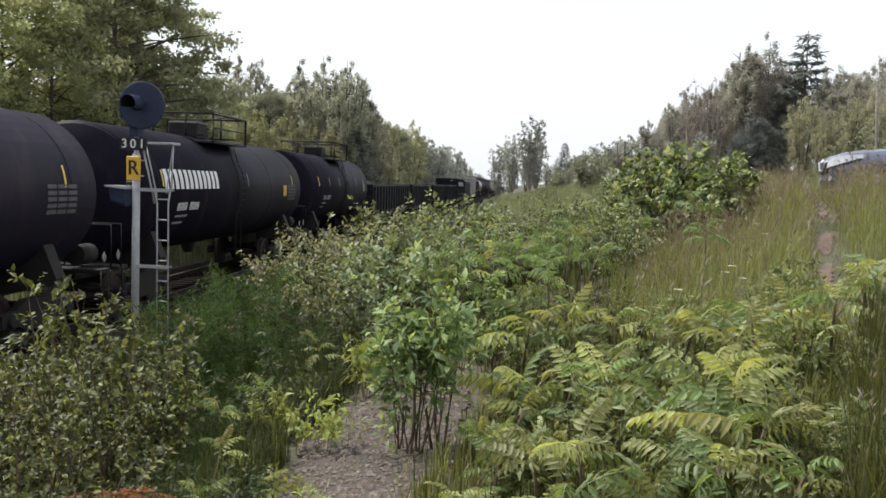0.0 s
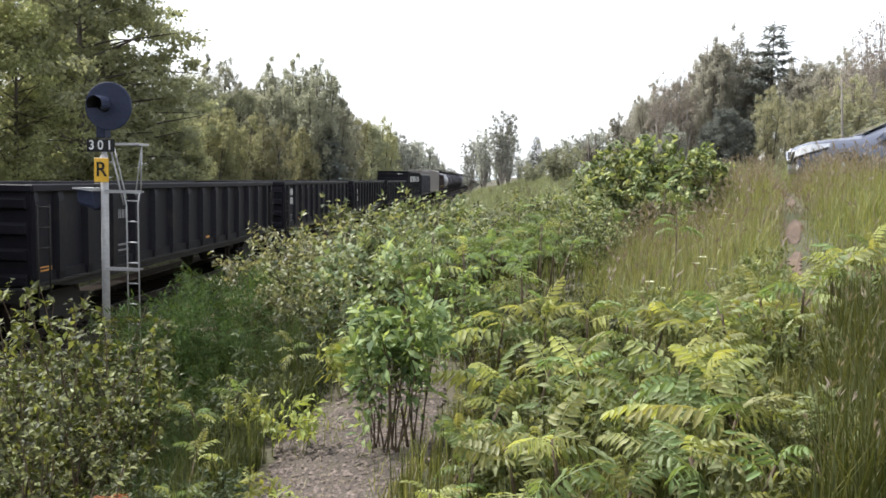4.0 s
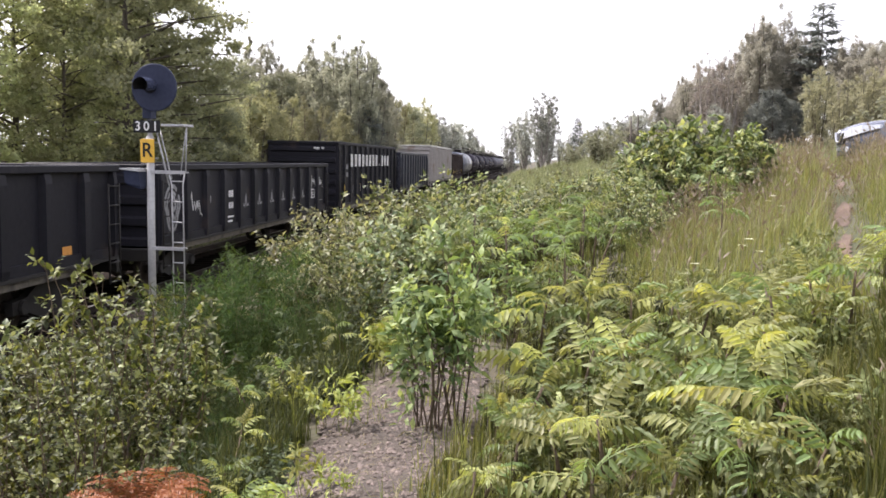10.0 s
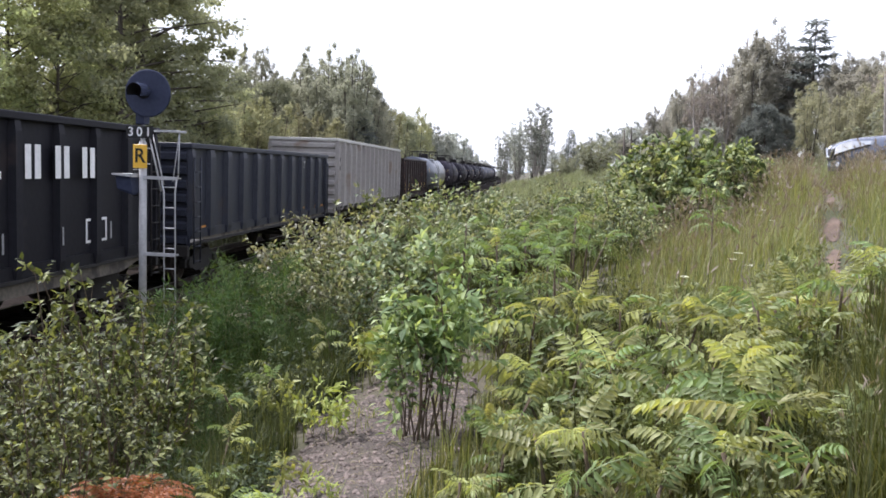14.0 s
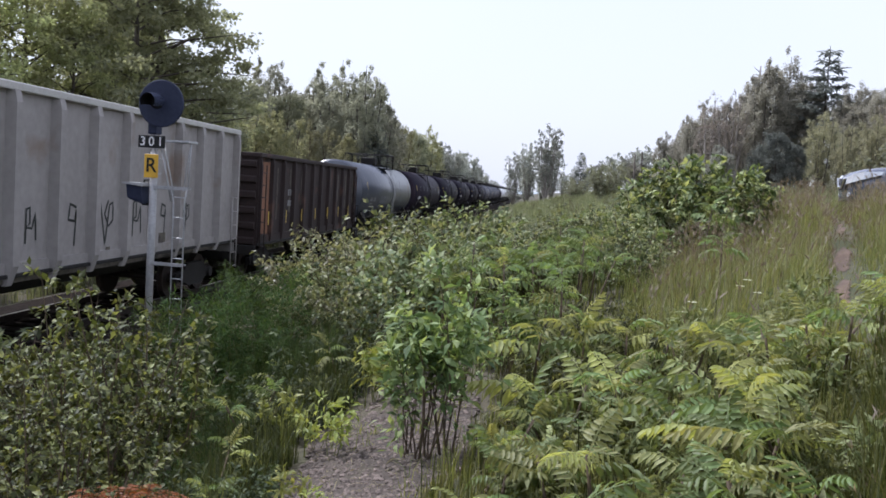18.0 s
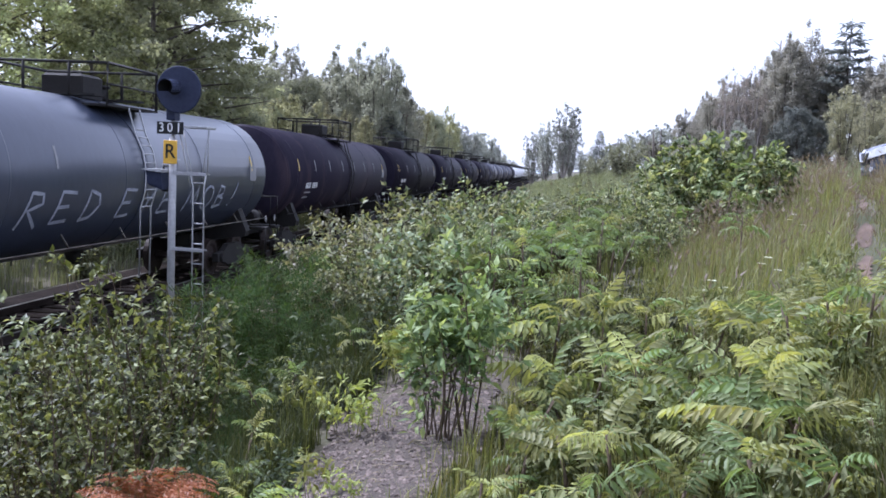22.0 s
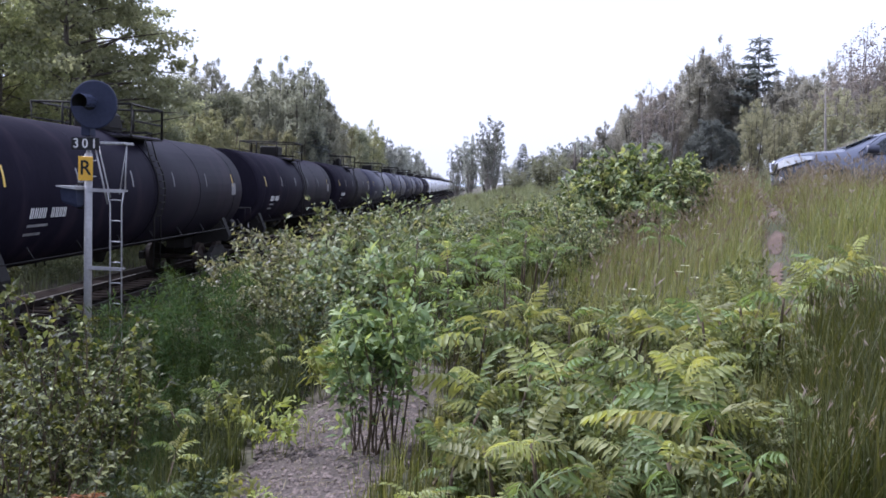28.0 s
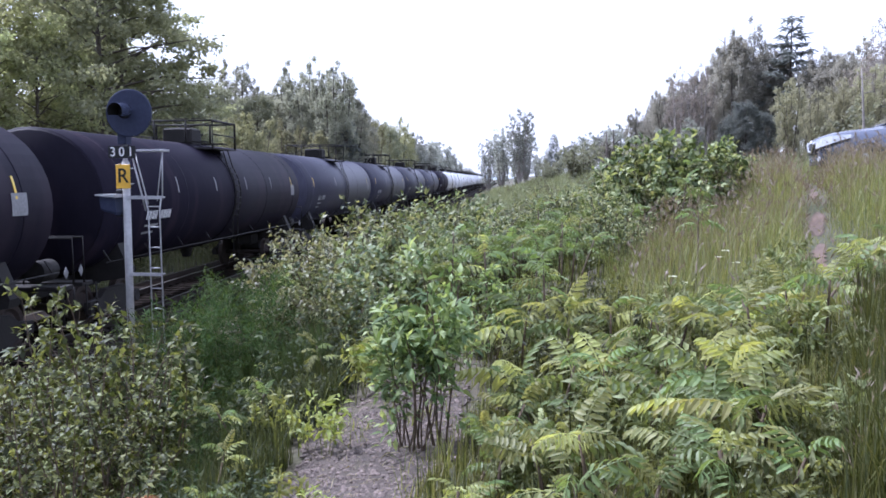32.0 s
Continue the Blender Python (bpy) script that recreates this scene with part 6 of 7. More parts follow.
for k in range(44):
    y = 11 + 2.7 * k + 3 * r4.random()
    plant(K_EDGE, -12.9 - 2.4 * r4.random(), y, 0.5 + 0.45 * r4.random(), rng=r4)

# ---- woods on the rise across the field ----
K_WOODEDGE = bush_kind("shrub", "shrub at the edge of the wood, greyed for haze", "shrub", "shrubs at the edge of the wood", r4, 3, M_STEM, L_FOREST, h=2.6, r=1.3, stems=13, twigs=14, per_twig=10, leaf_l=0.17, leaf_w=0.10, low=0.05)
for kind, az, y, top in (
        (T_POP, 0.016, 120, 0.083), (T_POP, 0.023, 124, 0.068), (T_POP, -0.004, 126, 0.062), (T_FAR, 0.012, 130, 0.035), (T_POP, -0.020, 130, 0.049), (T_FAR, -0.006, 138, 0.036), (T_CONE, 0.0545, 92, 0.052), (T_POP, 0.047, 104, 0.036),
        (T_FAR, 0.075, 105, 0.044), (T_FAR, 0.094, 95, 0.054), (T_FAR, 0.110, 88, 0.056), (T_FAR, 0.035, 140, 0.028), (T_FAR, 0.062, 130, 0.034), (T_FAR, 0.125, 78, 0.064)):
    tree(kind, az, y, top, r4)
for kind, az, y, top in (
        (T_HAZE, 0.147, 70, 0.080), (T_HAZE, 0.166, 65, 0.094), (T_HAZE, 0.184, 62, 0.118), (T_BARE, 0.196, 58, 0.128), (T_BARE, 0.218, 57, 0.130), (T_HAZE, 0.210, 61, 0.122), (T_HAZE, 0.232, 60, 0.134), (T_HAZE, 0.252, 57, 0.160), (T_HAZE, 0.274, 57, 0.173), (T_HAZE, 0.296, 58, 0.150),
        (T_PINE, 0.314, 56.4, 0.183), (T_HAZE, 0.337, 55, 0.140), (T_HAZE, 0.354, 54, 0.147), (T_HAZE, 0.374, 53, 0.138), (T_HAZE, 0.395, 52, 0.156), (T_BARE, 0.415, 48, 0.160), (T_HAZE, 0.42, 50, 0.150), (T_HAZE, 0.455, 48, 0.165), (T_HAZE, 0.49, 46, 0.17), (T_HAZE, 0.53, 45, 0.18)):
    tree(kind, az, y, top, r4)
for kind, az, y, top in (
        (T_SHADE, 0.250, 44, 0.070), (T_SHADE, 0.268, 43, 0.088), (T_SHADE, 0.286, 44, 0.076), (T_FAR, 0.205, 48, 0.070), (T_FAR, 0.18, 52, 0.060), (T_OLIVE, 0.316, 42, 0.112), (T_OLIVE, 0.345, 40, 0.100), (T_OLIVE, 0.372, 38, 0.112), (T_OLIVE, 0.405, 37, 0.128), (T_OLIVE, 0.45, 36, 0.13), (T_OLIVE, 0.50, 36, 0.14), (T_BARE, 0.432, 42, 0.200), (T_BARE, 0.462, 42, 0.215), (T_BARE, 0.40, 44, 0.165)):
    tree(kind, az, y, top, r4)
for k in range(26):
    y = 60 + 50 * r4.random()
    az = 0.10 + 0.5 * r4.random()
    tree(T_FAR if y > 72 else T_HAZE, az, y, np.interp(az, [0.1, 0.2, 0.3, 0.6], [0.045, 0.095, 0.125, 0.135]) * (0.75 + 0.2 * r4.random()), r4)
for k in range(40):
    y = 24 + 60 * r4.random()
    az = 0.03 + 0.5 * r4.random() ** 1.5
    if az * y > 3.5 and not 0.20 < az < 0.32:
        plant(K_WOODEDGE, az * y, y, 0.5 + 0.6 * r4.random(), rng=r4)
dead = thing("dead_tree", "bare grey dead tree top above the wood", "dead tree", pose(13.9, 57.5, float(ground_z(13.9, 57.5))))
b = Build().tube([(0, 0, 0), (0.05, 0, 4), (-0.03, 0, 7), (0.02, 0, 8.6)], [0.16, 0.13, 0.10, 0.04], 7)
for z, a, ln in ((5.6, 0.3, 0.9), (6.4, 2.6, 1.1), (7.0, 4.4, 0.8), (7.6, 0.9, 0.7), (8.2, 3.4, 0.5)):
    b.tube([(0, 0, z), (math.cos(a) * ln, math.sin(a) * ln * 0.5, z + 0.7 * ln)], [0.035, 0.008], 4)
part("trunk", b, M_DEADWOOD, dead)
for x, y, ln in ((6.9, 61, 3.3), (7.5, 62, 3.5)):
    stub = thing("dead_snag", "dark upright dead trunk by the cutting", "dead tree", pose(x, y, float(ground_z(x, y)) - 0.1))
    part("trunk", Build().tube([(0, 0, 0), (0.06, 0, ln * 0.5), (0.0, 0, ln)], [0.09, 0.07, 0.04], 6).tube([(0.03, 0, ln * 0.7), (0.5, 0, ln * 0.82)], [0.04, 0.015], 5), M_BARK, stub)
snag = thing("dead_snag", "thin pale dead trunk with one side branch", "dead tree", pose(11.8, 30, float(ground_z(11.8, 30))))
part("trunk", Build().tube([(0, 0, 0), (0.05, 0, 1.2), (-0.02, 0, 2.3), (-0.10, 0, 3.4)], [0.055, 0.045, 0.035, 0.015], 7).tube([(-0.04, 0, 2.55), (0.40, 0, 2.65)], [0.02, 0.008], 5).tube([(-0.07, 0, 3.0), (-0.25, 0, 3.25)], [0.015, 0.006], 5), M_DEADWOOD, snag)

# ---- shrubs on the bank ----
r5 = np.random.default_rng(53)
K_VERGE = bush_kind("shrub", "dull green shrub along the line, paled for haze", "shrub", "shrubs along the line", r4, 3, M_STEM, L_VERGE, h=1.7, r=0.95, stems=13, twigs=13, per_twig=10, leaf_l=0.11, leaf_w=0.06, low=0.12)
for x, y, s in ((-2.62, 5.6, 1.10), (-3.3, 6.2, 1.2), (-2.2, 4.6, 0.7), (-2.9, 4.5, 0.75), (-3.9, 7.2, 1.1), (-3.5, 5.2, 1.05), (-2.75, 5.0, 0.95), (-2.35, 5.2, 0.75), (-2.0, 3.7, 0.72), (-2.6, 3.4, 0.85), (-4.3, 6.4, 1.0), (-3.6, 6.6, 1.1), (-3.3, 5.7, 0.95), (-3.9, 5.9, 1.1), (-2.95, 6.5, 1.18), (-3.05, 6.0, 1.2)):
    plant(K_LEFT, x, y, s, rng=r5)
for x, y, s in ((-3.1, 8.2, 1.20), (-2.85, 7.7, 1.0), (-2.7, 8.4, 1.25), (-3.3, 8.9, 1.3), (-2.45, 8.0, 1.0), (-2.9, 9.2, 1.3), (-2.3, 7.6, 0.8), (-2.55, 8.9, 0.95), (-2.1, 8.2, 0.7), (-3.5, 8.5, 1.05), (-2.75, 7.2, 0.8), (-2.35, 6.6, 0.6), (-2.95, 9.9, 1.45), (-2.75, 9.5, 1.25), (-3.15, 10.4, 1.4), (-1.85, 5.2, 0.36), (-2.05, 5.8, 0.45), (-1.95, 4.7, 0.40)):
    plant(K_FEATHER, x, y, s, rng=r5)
for x, y, s in ((-2.3, 10.3, 1.10), (-2.05, 9.4, 0.90), (-2.35, 8.7, 0.72), (-2.1, 8.8, 0.70), (-2.0, 10.2, 0.95), (-2.6, 10.9, 1.1)):
    plant(K_PALE, x, y, s, rng=r5)
for x, y, s in ((-1.75, 9.6, 0.95), (-1.5, 10.2, 1.0), (-1.35, 9.3, 0.85), (-1.2, 10.4, 0.95), (-1.0, 9.6, 0.85), (-1.75, 10.9, 1.0), (-0.85, 10.6, 0.9), (-0.55, 9.9, 0.75)):
    plant((K_GREEN, K_DARK, K_GREEN)[int(r5.integers(3))], x, y, s * 0.92, rng=r5)
for x, y, s in ((-2.0, 9.8, 0.85), (-1.6, 8.7, 0.6), (-1.1, 11.6, 0.9), (-2.0, 12.3, 1.0), (-0.6, 11.4, 0.8), (-1.7, 12.8, 1.0)):
    plant(K_DARK, x, y, s, rng=r5)
for k in range(56):
    y = 7.0 + 6 * r5.random()
    x = -0.9 + 2.9 * r5.random() ** 1.2 + (y - 8) * 0.10
    if x < -0.25 and y < 8.4 or x > 1.0 and r5.random() < 0.85:
        continue
    sumac(x, y, (0.50 + 0.55 * r5.random()) * np.interp(x, [0, 2.5], [1.0, 0.7]), int(r5.integers(7, 11)), r5, 0.50 + 0.22 * r5.random(), (0, 2, 6, 9, 13, 2))
for k in range(34):
    y = 9.5 + 16 * r5.random()
    x = -1.2 + 3.4 * r5.random() + (y - 9) * 0.03
    plant((K_GREEN, K_GREEN, K_DARK, K_DARK)[int(r5.integers(4))], x, y, (0.55 + 0.4 * r5.random()) * np.interp(x, [-1.2, 2], [1.1, 0.75]), rng=r5)
for k in range(60):
    y = 20 + 60 * r5.random() ** 1.4
    x = -4.5 + 8 * r5.random()
    plant((K_VERGE, K_VERGE, K_PALE, K_VERGE)[int(r5.integers(4))], x, y, 0.35 + 0.35 * r5.random(), rng=r5)
K_THICK = bush_kind("shrub", "tall dense green shrub with broad leaves", "shrub", "shrubs on the rise", r5, 3, M_STEM, L_THICK, h=1.5, r=0.72, stems=13, twigs=14, per_twig=10, leaf_l=0.135, leaf_w=0.064, low=0.10, droop=0.3)
for x, y, s in ((2.15, 14.0, 1.05), (2.5, 14.4, 1.15), (2.9, 14.6, 1.12), (3.3, 14.6, 0.95), (2.3, 13.5, 0.85), (2.75, 13.5, 0.80), (3.6, 15.0, 0.75), (3.15, 13.9, 0.75), (2.6, 14.9, 1.15), (1.9, 13.4, 0.75)):
    plant(K_THICK, x, y, s, rng=r5)
for x, y, s in ((1.25, 13.6, 0.50), (1.6, 14.5, 0.62), (0.95, 14.2, 0.50), (0.75, 15.6, 0.60), (1.75, 13.0, 0.45), (1.2, 16.0, 0.62), (0.35, 14.8, 0.55), (1.75, 15.4, 0.75), (0.1, 13.2, 0.52), (0.65, 12.6, 0.45)):
    plant(K_THICK, x, y, s, rng=r5)
for k in range(6):
    t = r5.random()
    sumac(1.5 + 1.6 * t + 0.2 * r5.normal(), 12.4 + 1.9 * r5.random(), (0.5 + 0.55 * t) * (0.75 + 0.4 * r5.random()), int(r5.integers(7, 10)), r5, 0.55 + 0.25 * r5.random(), (2, 6, 9, 13))
for k in range(46):
    plant((K_LEFT, K_WEED, K_DARK, K_WEED)[int(r5.integers(4))], -6.4 + 2.6 * r5.random(), 7.5 + 9 * r5.random(), 0.30 + 0.3 * r5.random(), rng=r5)
for k in range(40):
    plant(K_WEED, -7.5 + 1.5 * r5.random(), 9 + 22 * r5.random(), 0.6 + 0.7 * r5.random(), rng=r5, sink=0.0)
for x, y, s, turn in ((-0.53, 4.99, 1.16, 40), (-0.40, 5.10, 1.0, 130), (-0.62, 5.08, 0.9, 250), (-0.12, 6.6, 0.80, 200), (0.05, 7.1, 0.70, 90)):
    plant(K_SAP, x, y, s, turn, r5)
for x, y, s in ((-1.03, 6.45, 1.05), (-1.10, 6.35, 0.95), (-0.95, 6.5, 0.95), (-1.12, 5.2, 0.80), (-1.28, 5.45, 0.7), (-1.05, 4.0, 0.6), (-0.88, 3.83, 0.42), (-1.09, 3.68, 0.5), (-1.46, 3.92, 0.7), (-1.62, 5.7, 0.9)):
    plant(K_YEL, x, y, s, rng=r5)
for k in range(70):
    x, y = -2.4 + 3.6 * r5.random(), 2.6 + 6.5 * r5.random()
    if not on_gravel(x, y) and not (-1.4 < x < -0.3 and 4.0 < y < 6.6):
        plant(K_WEED, x, y, 0.5 + 0.7 * r5.random(), rng=r5)

# ---- sumacs in front ----
for x, y, h in ((0.11, 6.44, 0.50), (0.44, 6.39, 0.50), (0.75, 6.25, 0.50), (0.92, 5.79, 0.45), (1.12, 5.72, 0.45), (1.32, 5.33, 0.40), (1.49, 5.28, 0.45), (1.71, 5.27, 0.45), (1.92, 5.33, 0.45), (2.12, 5.35, 0.50),
                (0.33, 5.04, 0.40), (0.11, 5.16, 0.35), (0.54, 4.87, 0.40), (0.70, 4.30, 0.40), (0.98, 4.49, 0.42), (1.23, 4.07, 0.40), (1.05, 3.77, 0.40), (0.79, 4.03, 0.38)):
    sumac(x, y, h, int(r5.integers(5, 8)), r5, 0.66 + 0.30 * r5.random())
for x, y, h in ((-0.04, 4.27, 0.38), (0.17, 3.72, 0.38), (-0.05, 3.81, 0.33), (0.35, 3.64, 0.40), (0.66, 3.53, 0.36), (0.91, 3.35, 0.36), (1.07, 3.39, 0.34), (0.52, 3.25, 0.28), (0.27, 3.32, 0.30)):
    sumac(x, y, h, int(r5.integers(4, 6)), r5, 0.56 + 0.26 * r5.random())
for k in range(18):                       # lower plants between the tall ones
    y = 3.3 + 3.4 * r5.random()
    x = (0.00 + 0.36 * r5.random()) * y
    if not on_path(x, y):
        sumac(x, y, 0.18 + 0.20 * r5.random(), int(r5.integers(4, 7)), r5, 0.45 + 0.25 * r5.random())
for x, y, h in ((2.36, 5.24, 0.50), (2.22, 5.56, 0.50), (2.72, 6.2, 0.40)):
    sumac(x, y, h, 7, r5, 0.58)
for x, y, h in ((-0.15, 4.54, 0.22), (-0.20, 3.63, 0.22), (-1.75, 5.5, 0.42), (-1.66, 4.7, 0.36), (-1.55, 4.15, 0.30), (-1.9, 6.3, 0.50), (-1.45, 6.9, 0.45), (-2.1, 7.3, 0.55), (-1.35, 3.75, 0.28)):
    sumac(x, y, h, 6, r5, 0.46)

for k in range(46):                       # weeds along the edges of the gravel
    y = 3.2 + 3.4 * r5.random()
    x = -0.80 + (0.58 + 0.25 * r5.random()) * (1 if r5.random() < 0.55 else -1)
    plant(K_WEED if x > -0.8 else K_SHADE, x, y, (0.40 + 0.40 * r5.random()) * (0.5 if x > -0.8 else 0.9), rng=r5)

# dark-leaved weeds give the shaded hollow behind the gravel
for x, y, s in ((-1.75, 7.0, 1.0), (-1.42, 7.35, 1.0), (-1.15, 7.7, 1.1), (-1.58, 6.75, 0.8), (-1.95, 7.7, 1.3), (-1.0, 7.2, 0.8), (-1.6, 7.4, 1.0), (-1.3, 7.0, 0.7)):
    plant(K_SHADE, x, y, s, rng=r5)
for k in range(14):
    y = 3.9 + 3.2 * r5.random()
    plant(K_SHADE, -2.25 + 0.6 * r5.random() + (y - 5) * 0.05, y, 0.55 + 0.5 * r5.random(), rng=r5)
for x, y, s in ((-4.9, 7.9, 1.2), (-5.4, 8.7, 1.25), (-4.6, 8.3, 1.05), (-5.0, 9.2, 1.0)):
    plant(K_DARK, x, y, s, rng=r5)

for k in range(16):                       # small sumac shoots between the gravel and the thicket
    y = 3.4 + 2.0 * r5.random()
    sumac(-0.22 + 0.5 * r5.random(), y, 0.12 + 0.14 * r5.random(), int(r5.integers(4, 7)), r5, 0.34 + 0.16 * r5.random())

K_FILL = bush_kind("weed", "pale yellow-green leafy weed among the sumacs", "weed", "weeds among the sumacs", r1, 3, M_GREENSTEM, L_FILL, h=0.5, r=0.20, stems=7, twigs=8, per_twig=6, leaf_l=0.070, leaf_w=0.024, low=0.2, thick=0.003, upright=0.6)
for k in range(44):
    y = 3.2 + 4.6 * r5.random()
    x = (-0.02 + 0.44 * r5.random()) * y
    if not on_path(x, y):
        plant(K_FILL, x, y, 0.55 + 0.6 * r5.random(), rng=r5)

# white umbels standing in the grass
M_UMBEL = leafy("white_umbel", [(0.50, 0.52, 0.44), (0.62, 0.63, 0.56), (0.74, 0.74, 0.68)], 0.3, 0.7)
for x, y, h in ((2.95, 10.9, 0.50), (2.05, 8.3, 0.45), (1.45, 7.7, 0.42)):
    gz = float(ground_z(x, y))
    ob = thing("wild_carrot", "wild carrot with flat white umbels in the grass", "wildflower", pose(x, y, gz - 0.02), "wildflowers in the grass")
    for k in range(3):
        a = 2.1 * k + x * 7
        top = (0.10 * math.cos(a) * (k > 0), 0.10 * math.sin(a) * (k > 0), h * (1.0 - 0.12 * k))
        stem = part("stem", Build().tube([(0, 0, 0), (top[0] * 0.3, top[1] * 0.3, top[2] * 0.6), top], [0.004, 0.003, 0.002], 4), M_GREENSTEM, ob)
        n = 46
        q, t = 0.034 * np.sqrt(r5.random(n)), 6.283 * r5.random(n)
        centres = np.stack([top[0] + q * np.cos(t), top[1] + q * np.sin(t), top[2] + 0.012 - 2.5 * q * q], 1)
        v, f = leaves(centres, np.stack([np.cos(t), np.sin(t), 0.3 + 0 * t], 1), unit(np.array([0, 0, 1.0]) + r5.normal(size=(n, 3)) * 0.3), np.full(n, 0.014), np.full(n, 0.012))
        part("umbel", array_mesh("umbel", v, f, M_UMBEL), None, stem, "flat white umbel")

# ---- withered fern ----
fern = thing("withered_fern", "bright orange withered fern clump", "fern", pose(-1.70, 3.58, float(ground_z(-1.70, 3.58)) + 0.20) @ Matrix.Scale(0.78, 4), "")
C, W = [], []
for k in range(150):
    a = 2 * math.pi * r5.random()
    ln = 0.20 + 0.20 * r5.random()
    for j in range(26):
        t = (j + 1) / 26
        p = np.array([math.cos(a) * ln * t, math.sin(a) * ln * t, 0.62 * ln * (2.0 * t - 1.5 * t * t) + 0.12 + 0.03 * math.sin(k * 7.0) * t])
        for s in (-1, 1):
            C.append(p)
            W.append([-math.sin(a) * s + 0.5 * math.cos(a), math.cos(a) * s + 0.5 * math.sin(a), -0.25 + 0.3 * r5.random()])
C, W = np.array(C), unit(np.array(W))
v, f = leaves(C, W, unit(np.array([0, 0, 1.0]) + r5.normal(size=C.shape) * 0.4), 0.042 * (0.5 + 0.8 * r5.random(len(C))), np.full(len(C), 0.011))
part("fronds", array_mesh("withered_fronds", v, f, L_RUSTFERN), None, fern)


# ---- grass ----
def grass(name, rng, pts, h0, h1, width, material, label, bend=0.35, gain=1.0):
    n = len(pts)
    h = ((h0 + (h1 - h0) * rng.random(n)) * gain)[:, None]
    a = rng.random(n) * 2 * math.pi
    d = np.stack([np.cos(a), np.sin(a), np.zeros(n)], 1)
    s = np.stack([-np.sin(a), np.cos(a), np.zeros(n)], 1) * width
    base = np.concatenate([pts, ground_z(pts[:, 0], pts[:, 1])[:, None] - 0.02], 1)
    lean = (bend * rng.random(n))[:, None]
    up = np.array([0, 0, 1.0])
    m1 = base + up * h * 0.5 + d * h * lean * 0.25
    tip = base + up * h * (1 - 0.25 * lean) + d * h * lean * 0.9
    v = np.stack([base - s, base + s, m1 + s * 0.8, m1 - s * 0.8, tip + s * 0.15, tip - s * 0.15], 1).reshape(-1, 3)
    k = np.arange(n)[:, None] * 6
    f = np.concatenate([k + np.array([[0, 1, 2, 3]]), k + np.array([[3, 2, 4, 5]])], 1).reshape(-1, 4)
    ob = tagged(new(name, array_mesh(name, v, f, material)), label, "grass", kind="stuff")
    return tip, d, h


def scatter(rng, n, x0, x1, y0, y1, keep=None):
    p = np.stack([x0 + (x1 - x0) * rng.random(n), y0 + (y1 - y0) * rng.random(n)], 1)
    return p[keep(p[:, 0], p[:, 1])] if keep else p


r6 = np.random.default_rng(67)
def near_path(p):
    middle = np.interp(p[:, 1], PATH_Y, PATH_X)
    return np.clip((np.abs(p[:, 0] - middle) - 0.05) / 0.30, 0.15, 1.0)


field = scatter(r6, 62000, 0.4, 9.0, 3.0, 20.0, lambda x, y: (~on_path(x, y) | (r6.random(len(x)) < 0.35)) & (x > 0.10 * y + 0.15) & (np.hypot(x, y) > 2.4))
grass("tall_grass", r6, field, 0.16, 0.55, 0.0036, L_GRASS, "tall olive-green meadow grass on the slope", 0.8, near_path(field) * np.interp(field[:, 1], [4.0, 6.5, 7.5], [0.45, 0.6, 1.0]))
dry = scatter(r6, 26000, 0.9, 9.0, 5.0, 20.5, lambda x, y: ~on_path(x, y) & (x > 0.20 * y - 0.6) & (r6.random(len(x)) < np.interp(y, [5, 7.5, 9.5, 12.5], [0.03, 0.10, 0.35, 1.0])) & (soft_noise(x, y, 1.3, 4.0) > -0.45))
tips, td, th = grass("dry_grass", r6, dry, 0.40, 0.80, 0.0026, L_DRY, "tall dry brownish grass stalks on the slope", 0.4, near_path(dry))


def seed_heads(name, tips, ways, share, length, width, material, label):
    pick = r6.random(len(tips)) < share
    at, nv = tips[pick], int(pick.sum())
    way = unit(np.array([0, 0, 1.0]) + ways[pick] * 0.6)
    vs, fs, off = [], [], 0
    for j in range(3):
        v, f = leaves(at - way * 0.03 + r6.normal(size=(nv, 3)) * 0.006, unit(way + r6.normal(size=(nv, 3)) * 0.2), unit(r6.normal(size=(nv, 3))), length * (0.7 + 0.8 * r6.random(nv)), np.full(nv, width))
        vs.append(v)
        fs.append(f + off)
        off += len(v)
    tagged(new(name, array_mesh(name, np.concatenate(vs), np.concatenate(fs), material)), label, "grass", kind="stuff")


seed_heads("grass_seed_heads", tips, td, 0.42, 0.075, 0.012, L_SEED, "pale brown seed heads of the meadow grass")
# dark green grass; its dark blades also paint the shaded cavity by the gravel
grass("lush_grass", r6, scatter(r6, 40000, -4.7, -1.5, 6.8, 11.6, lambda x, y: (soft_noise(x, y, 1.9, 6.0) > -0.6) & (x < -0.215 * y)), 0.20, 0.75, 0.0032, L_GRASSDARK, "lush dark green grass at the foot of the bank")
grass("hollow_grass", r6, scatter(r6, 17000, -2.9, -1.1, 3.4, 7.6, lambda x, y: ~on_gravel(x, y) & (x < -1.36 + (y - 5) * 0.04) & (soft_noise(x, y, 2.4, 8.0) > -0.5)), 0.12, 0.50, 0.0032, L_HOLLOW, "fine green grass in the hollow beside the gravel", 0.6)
edge = scatter(r6, 9000, 1.1, 2.6, 3.0, 5.4, lambda x, y: ~on_path(x, y) & (x > 0.395 * y - 0.05 + 0.12 * r6.random(len(x))))
tips, td, th = grass("tall_edge_grass", r6, edge, 0.28, 0.70, 0.0036, L_EDGEGRASS, "tall dark olive grass beside the sumacs", 0.55)
seed_heads("tall_seed_heads", tips, td, 0.05, 0.045, 0.007, L_SEED, "thin pale seed heads of the tall grass")
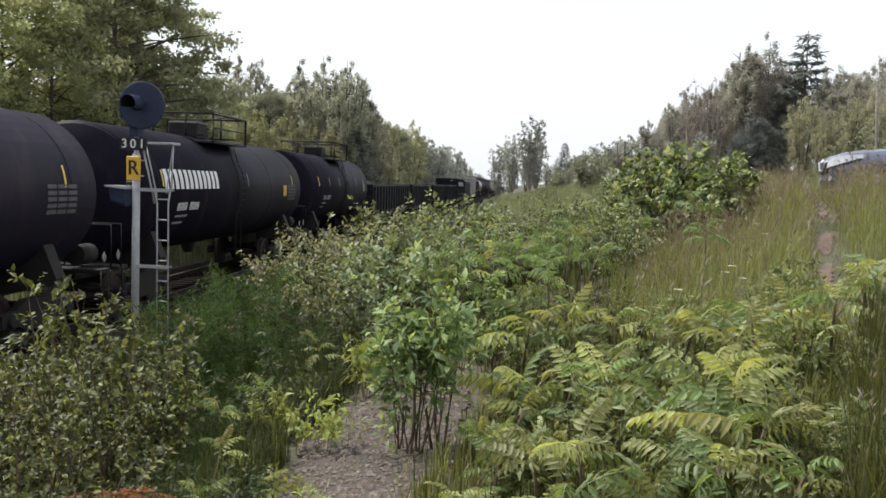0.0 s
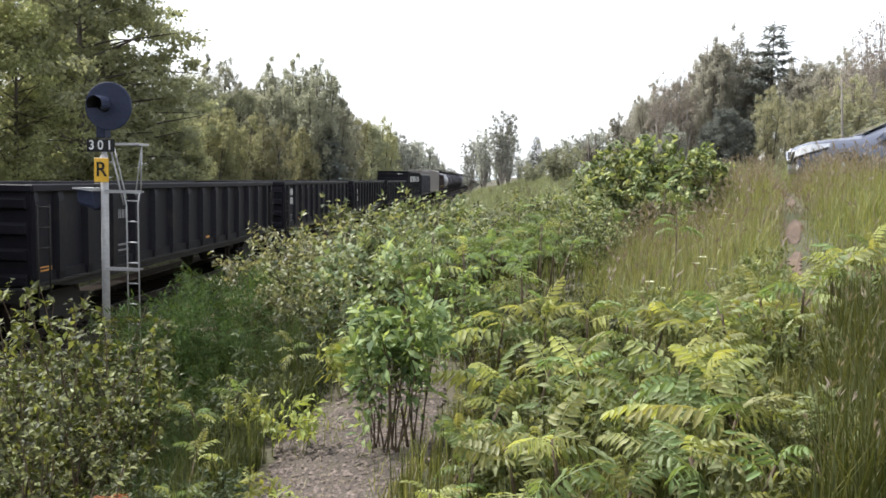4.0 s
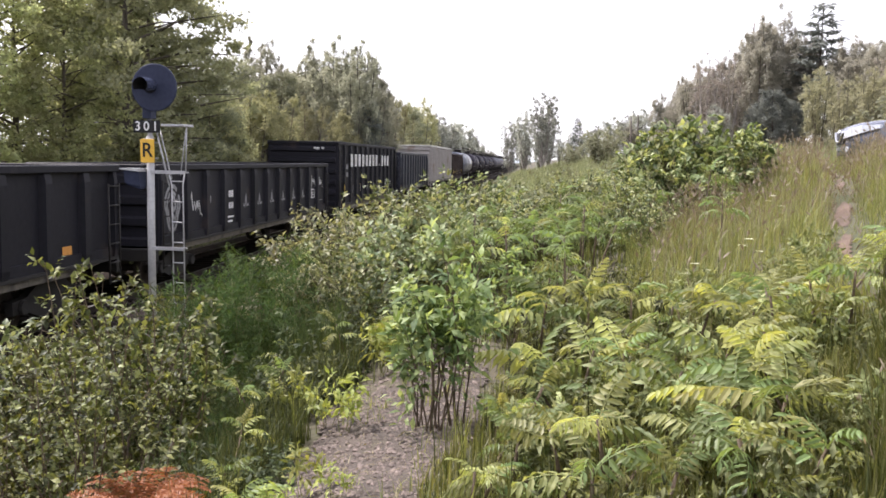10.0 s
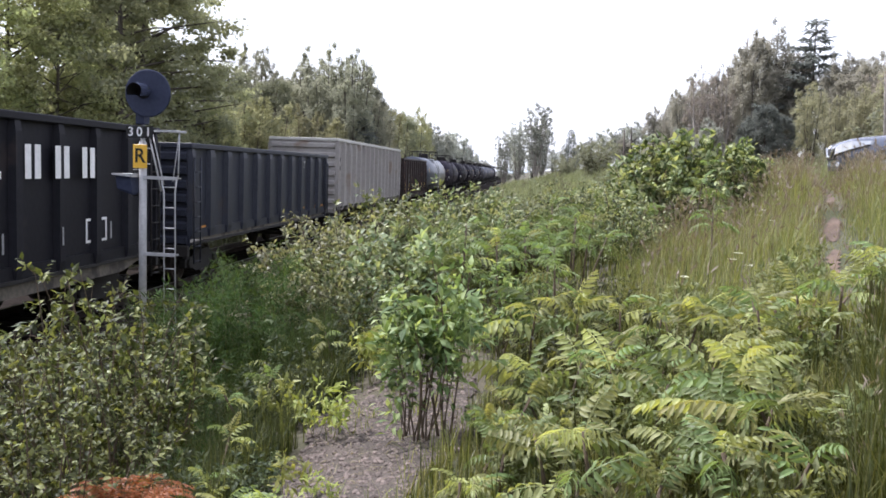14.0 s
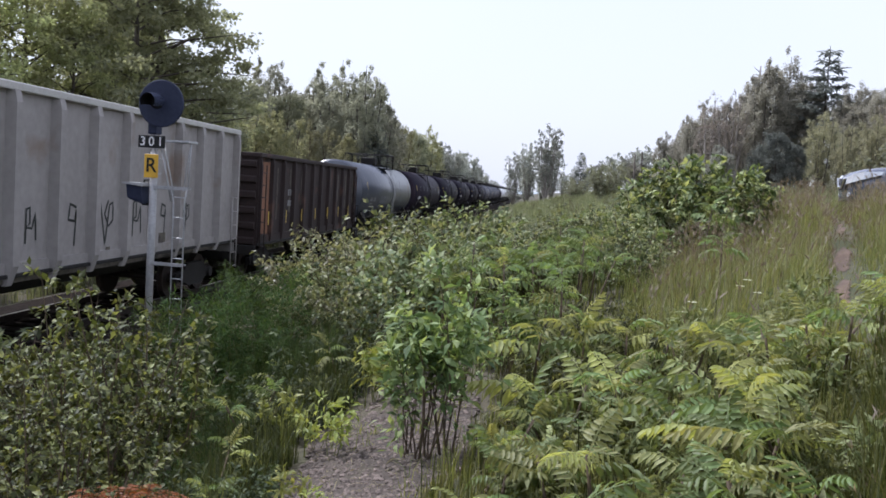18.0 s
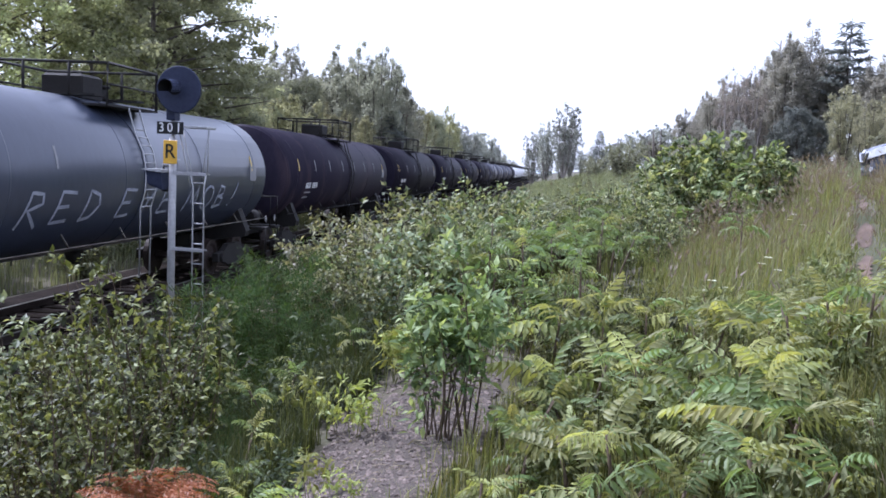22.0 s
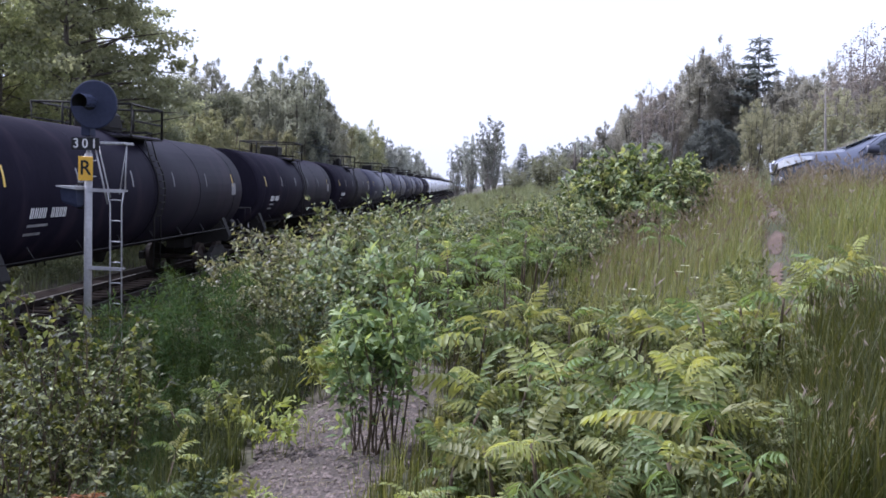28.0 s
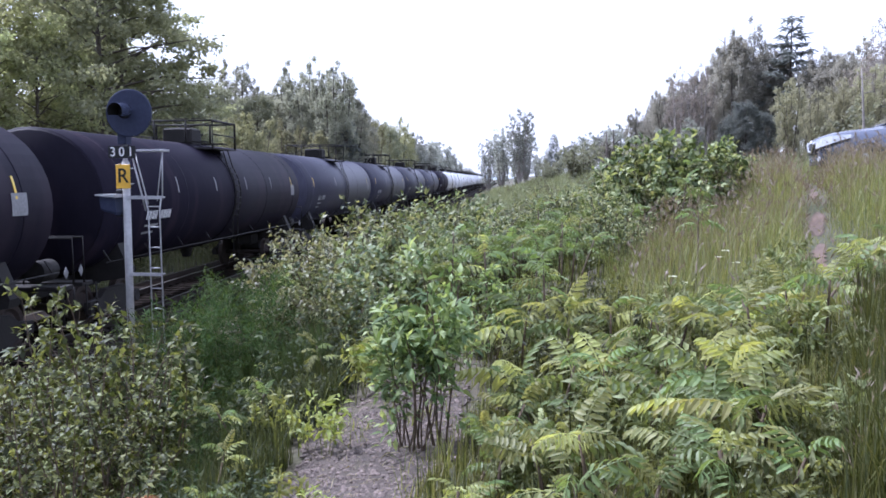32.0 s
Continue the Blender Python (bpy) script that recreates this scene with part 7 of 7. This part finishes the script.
grass("ditch_grass", r6, scatter(r6, 9000, -7.0, -4.0, 7.5, 30.0), 0.2, 0.7, 0.005, L_OLIVE, "rough grass in the ditch beside the track")
grass("bank_grass", r6, scatter(r6, 30000, -6.6, 2.0, 2.5, 22.0, lambda x, y: ~on_gravel(x, y)), 0.12, 0.40, 0.004, L_OLIVE, "short green grass and weeds on the bank")
grass("low_grass", r6, scatter(r6, 14000, -0.7, 2.3, 2.4, 5.6, lambda x, y: ~on_gravel(x, y) & ~on_path(x, y)), 0.06, 0.24, 0.0035, L_GRASS, "low green grass under the sumacs", 0.8)
near_ground = scatter(r6, 34000, -7.0, 8.0, -5.0, 3.6, lambda x, y: ~on_gravel(x, y) & ~on_path(x, y) & (r6.random(len(x)) < np.clip(1.3 - np.hypot(x, y - 1) / 8, 0.05, 1)) & (np.hypot(x, y) > 0.5))
grass("trampled_grass", r6, near_ground, 0.06, 0.30, 0.0045, L_GRASS, "short trampled grass round the viewpoint", 0.9)
grass("verge_grass", r6, scatter(r6, 42000, -6.8, 12.0, 23.0, 110.0), 0.3, 0.9, 0.011, L_VERGE, "rough grass along the far bank, paled for haze")
grass("far_side_grass", r6, scatter(r6, 14000, -17.0, -12.4, 8.0, 90.0), 0.3, 0.8, 0.012, L_VERGE, "rough green grass on the far side of the track")

# ---- distance ----
rows = []
for k in range(61):
    a = -0.9 + 1.8 * k / 60
    hgt = 26 + 22 * math.sin(k * 0.37) + 12 * math.sin(k * 0.91 + 1)
    rows.append([(2400 * math.sin(a), 2400 * math.cos(a), -5), (2500 * math.sin(a), 2500 * math.cos(a), max(hgt, 8)), (2800 * math.sin(a), 2800 * math.cos(a), -5)])
# pale blue base colour paints distance haze onto the wooded hill
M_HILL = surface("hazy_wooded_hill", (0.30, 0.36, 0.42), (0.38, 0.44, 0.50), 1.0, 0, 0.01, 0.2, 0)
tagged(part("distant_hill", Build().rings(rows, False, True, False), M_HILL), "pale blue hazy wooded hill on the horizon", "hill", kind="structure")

# ---- sleepers and loose stones by the track ----
tie_mesh = Build().box(-1.28, 1.28, -0.11, 0.11, -0.20, -0.135, 0.012).mesh("tie")
tie_mesh.materials.append(M_TIE)
track_bed = thing("track_sleepers", "row of dark creosoted wooden sleepers", "sleepers", kind="structure")
for k in range(110):
    t = new("sleeper", tie_mesh)
    t.parent = track_bed
    t.matrix_basis = pose(TRACK_X + r6.normal() * 0.02, 8 + 0.52 * k, 0, 0, 0, r6.normal() * 0.7)
stone_meshes = []
for k in range(5):
    bm = bmesh.new()
    bmesh.ops.create_icosphere(bm, subdivisions=1, radius=1.0)
    for v in bm.verts:
        v.co *= 0.7 + 0.5 * r6.random()
    m = bpy.data.meshes.new("stone")
    bm.to_mesh(m)
    bm.free()
    stone_meshes.append(np.array([v.co[:] for v in m.vertices]))
    stone_faces = np.array([p.vertices[:] for p in m.polygons])


def stones(name, rng, pts, lift, size, material, label):
    V, F = [], []
    for i, (x, y) in enumerate(pts):
        s = size * (0.5 + 0.9 * rng.random() ** 2)
        a = rng.random() * 6.28
        q = stone_meshes[i % 5] * np.array([s, s * (0.7 + 0.5 * rng.random()), s * 0.6])
        c, d = math.cos(a), math.sin(a)
        q = np.stack([q[:, 0] * c - q[:, 1] * d, q[:, 0] * d + q[:, 1] * c, q[:, 2]], 1)
        V.append(q + np.array([x, y, lift(x, y) + s * 0.25]))
        F.append(stone_faces + 12 * i)
    return tagged(new(name, array_mesh(name, np.concatenate(V), np.concatenate(F), material)), label, "stones", kind="stuff")


gp = scatter(r6, 11000, -2.0, 0.3, 3.0, 7.4, on_gravel)
stones("gravel_stones", r6, gp, lambda x, y: float(ground_z(x, y)) + 0.008, 0.019, M_PEBBLE, "loose pinkish grey gravel stones")
litter = scatter(r6, 2600, -2.0, 0.5, 2.9, 7.4, lambda x, y: on_gravel(x, y) | (r6.random(len(x)) < 0.12))
n = len(litter)
a = r6.random(n) * 2 * math.pi
base = np.concatenate([litter, ground_z(litter[:, 0], litter[:, 1])[:, None] + 0.02 + 0.015 * r6.random((n, 1))], 1)
v, f = leaves(base, np.stack([np.cos(a), np.sin(a), 0.25 * r6.normal(size=n)], 1), unit(np.array([0, 0, 1.0]) + r6.normal(size=(n, 3)) * 0.3), 0.03 + 0.10 * r6.random(n) ** 2, 0.004 + 0.012 * r6.random(n) ** 3)
tagged(new("dry_litter", array_mesh("dry_litter", v, f, L_DRY)), "dry grass blades and dead leaves lying on the gravel", "litter", kind="stuff")
sprigs = scatter(r6, 420, -2.0, 0.4, 3.0, 7.4, lambda x, y: on_gravel(x, y) & (soft_noise(x, y, 2.3, 7.0) > -0.1))
grass("gravel_grass", r6, np.repeat(sprigs, 4, 0) + r6.normal(size=(len(sprigs) * 4, 2)) * 0.015, 0.04, 0.20, 0.003, L_GRASS, "sparse grass sprigs growing in the gravel", 0.9)
bp = scatter(r6, 5200, TRACK_X + 0.9, TRACK_X + 2.9, 10.0, 34.0)
stones("ballast_stones", r6, bp, lambda x, y: -0.16 if x < TRACK_X + 1.9 else -0.16 - (x - TRACK_X - 1.9) * 0.27, 0.035, M_STONE, "crushed ballast stones along the track")


# ---- movement ----
def motions():
    for car, y in CARS:
        walk(car, [(t, pose(TRACK_X, y - SPEED * t, 0)) for t in (0.0, 8.0, 16.0, 24.0, 32.0)])


motions()
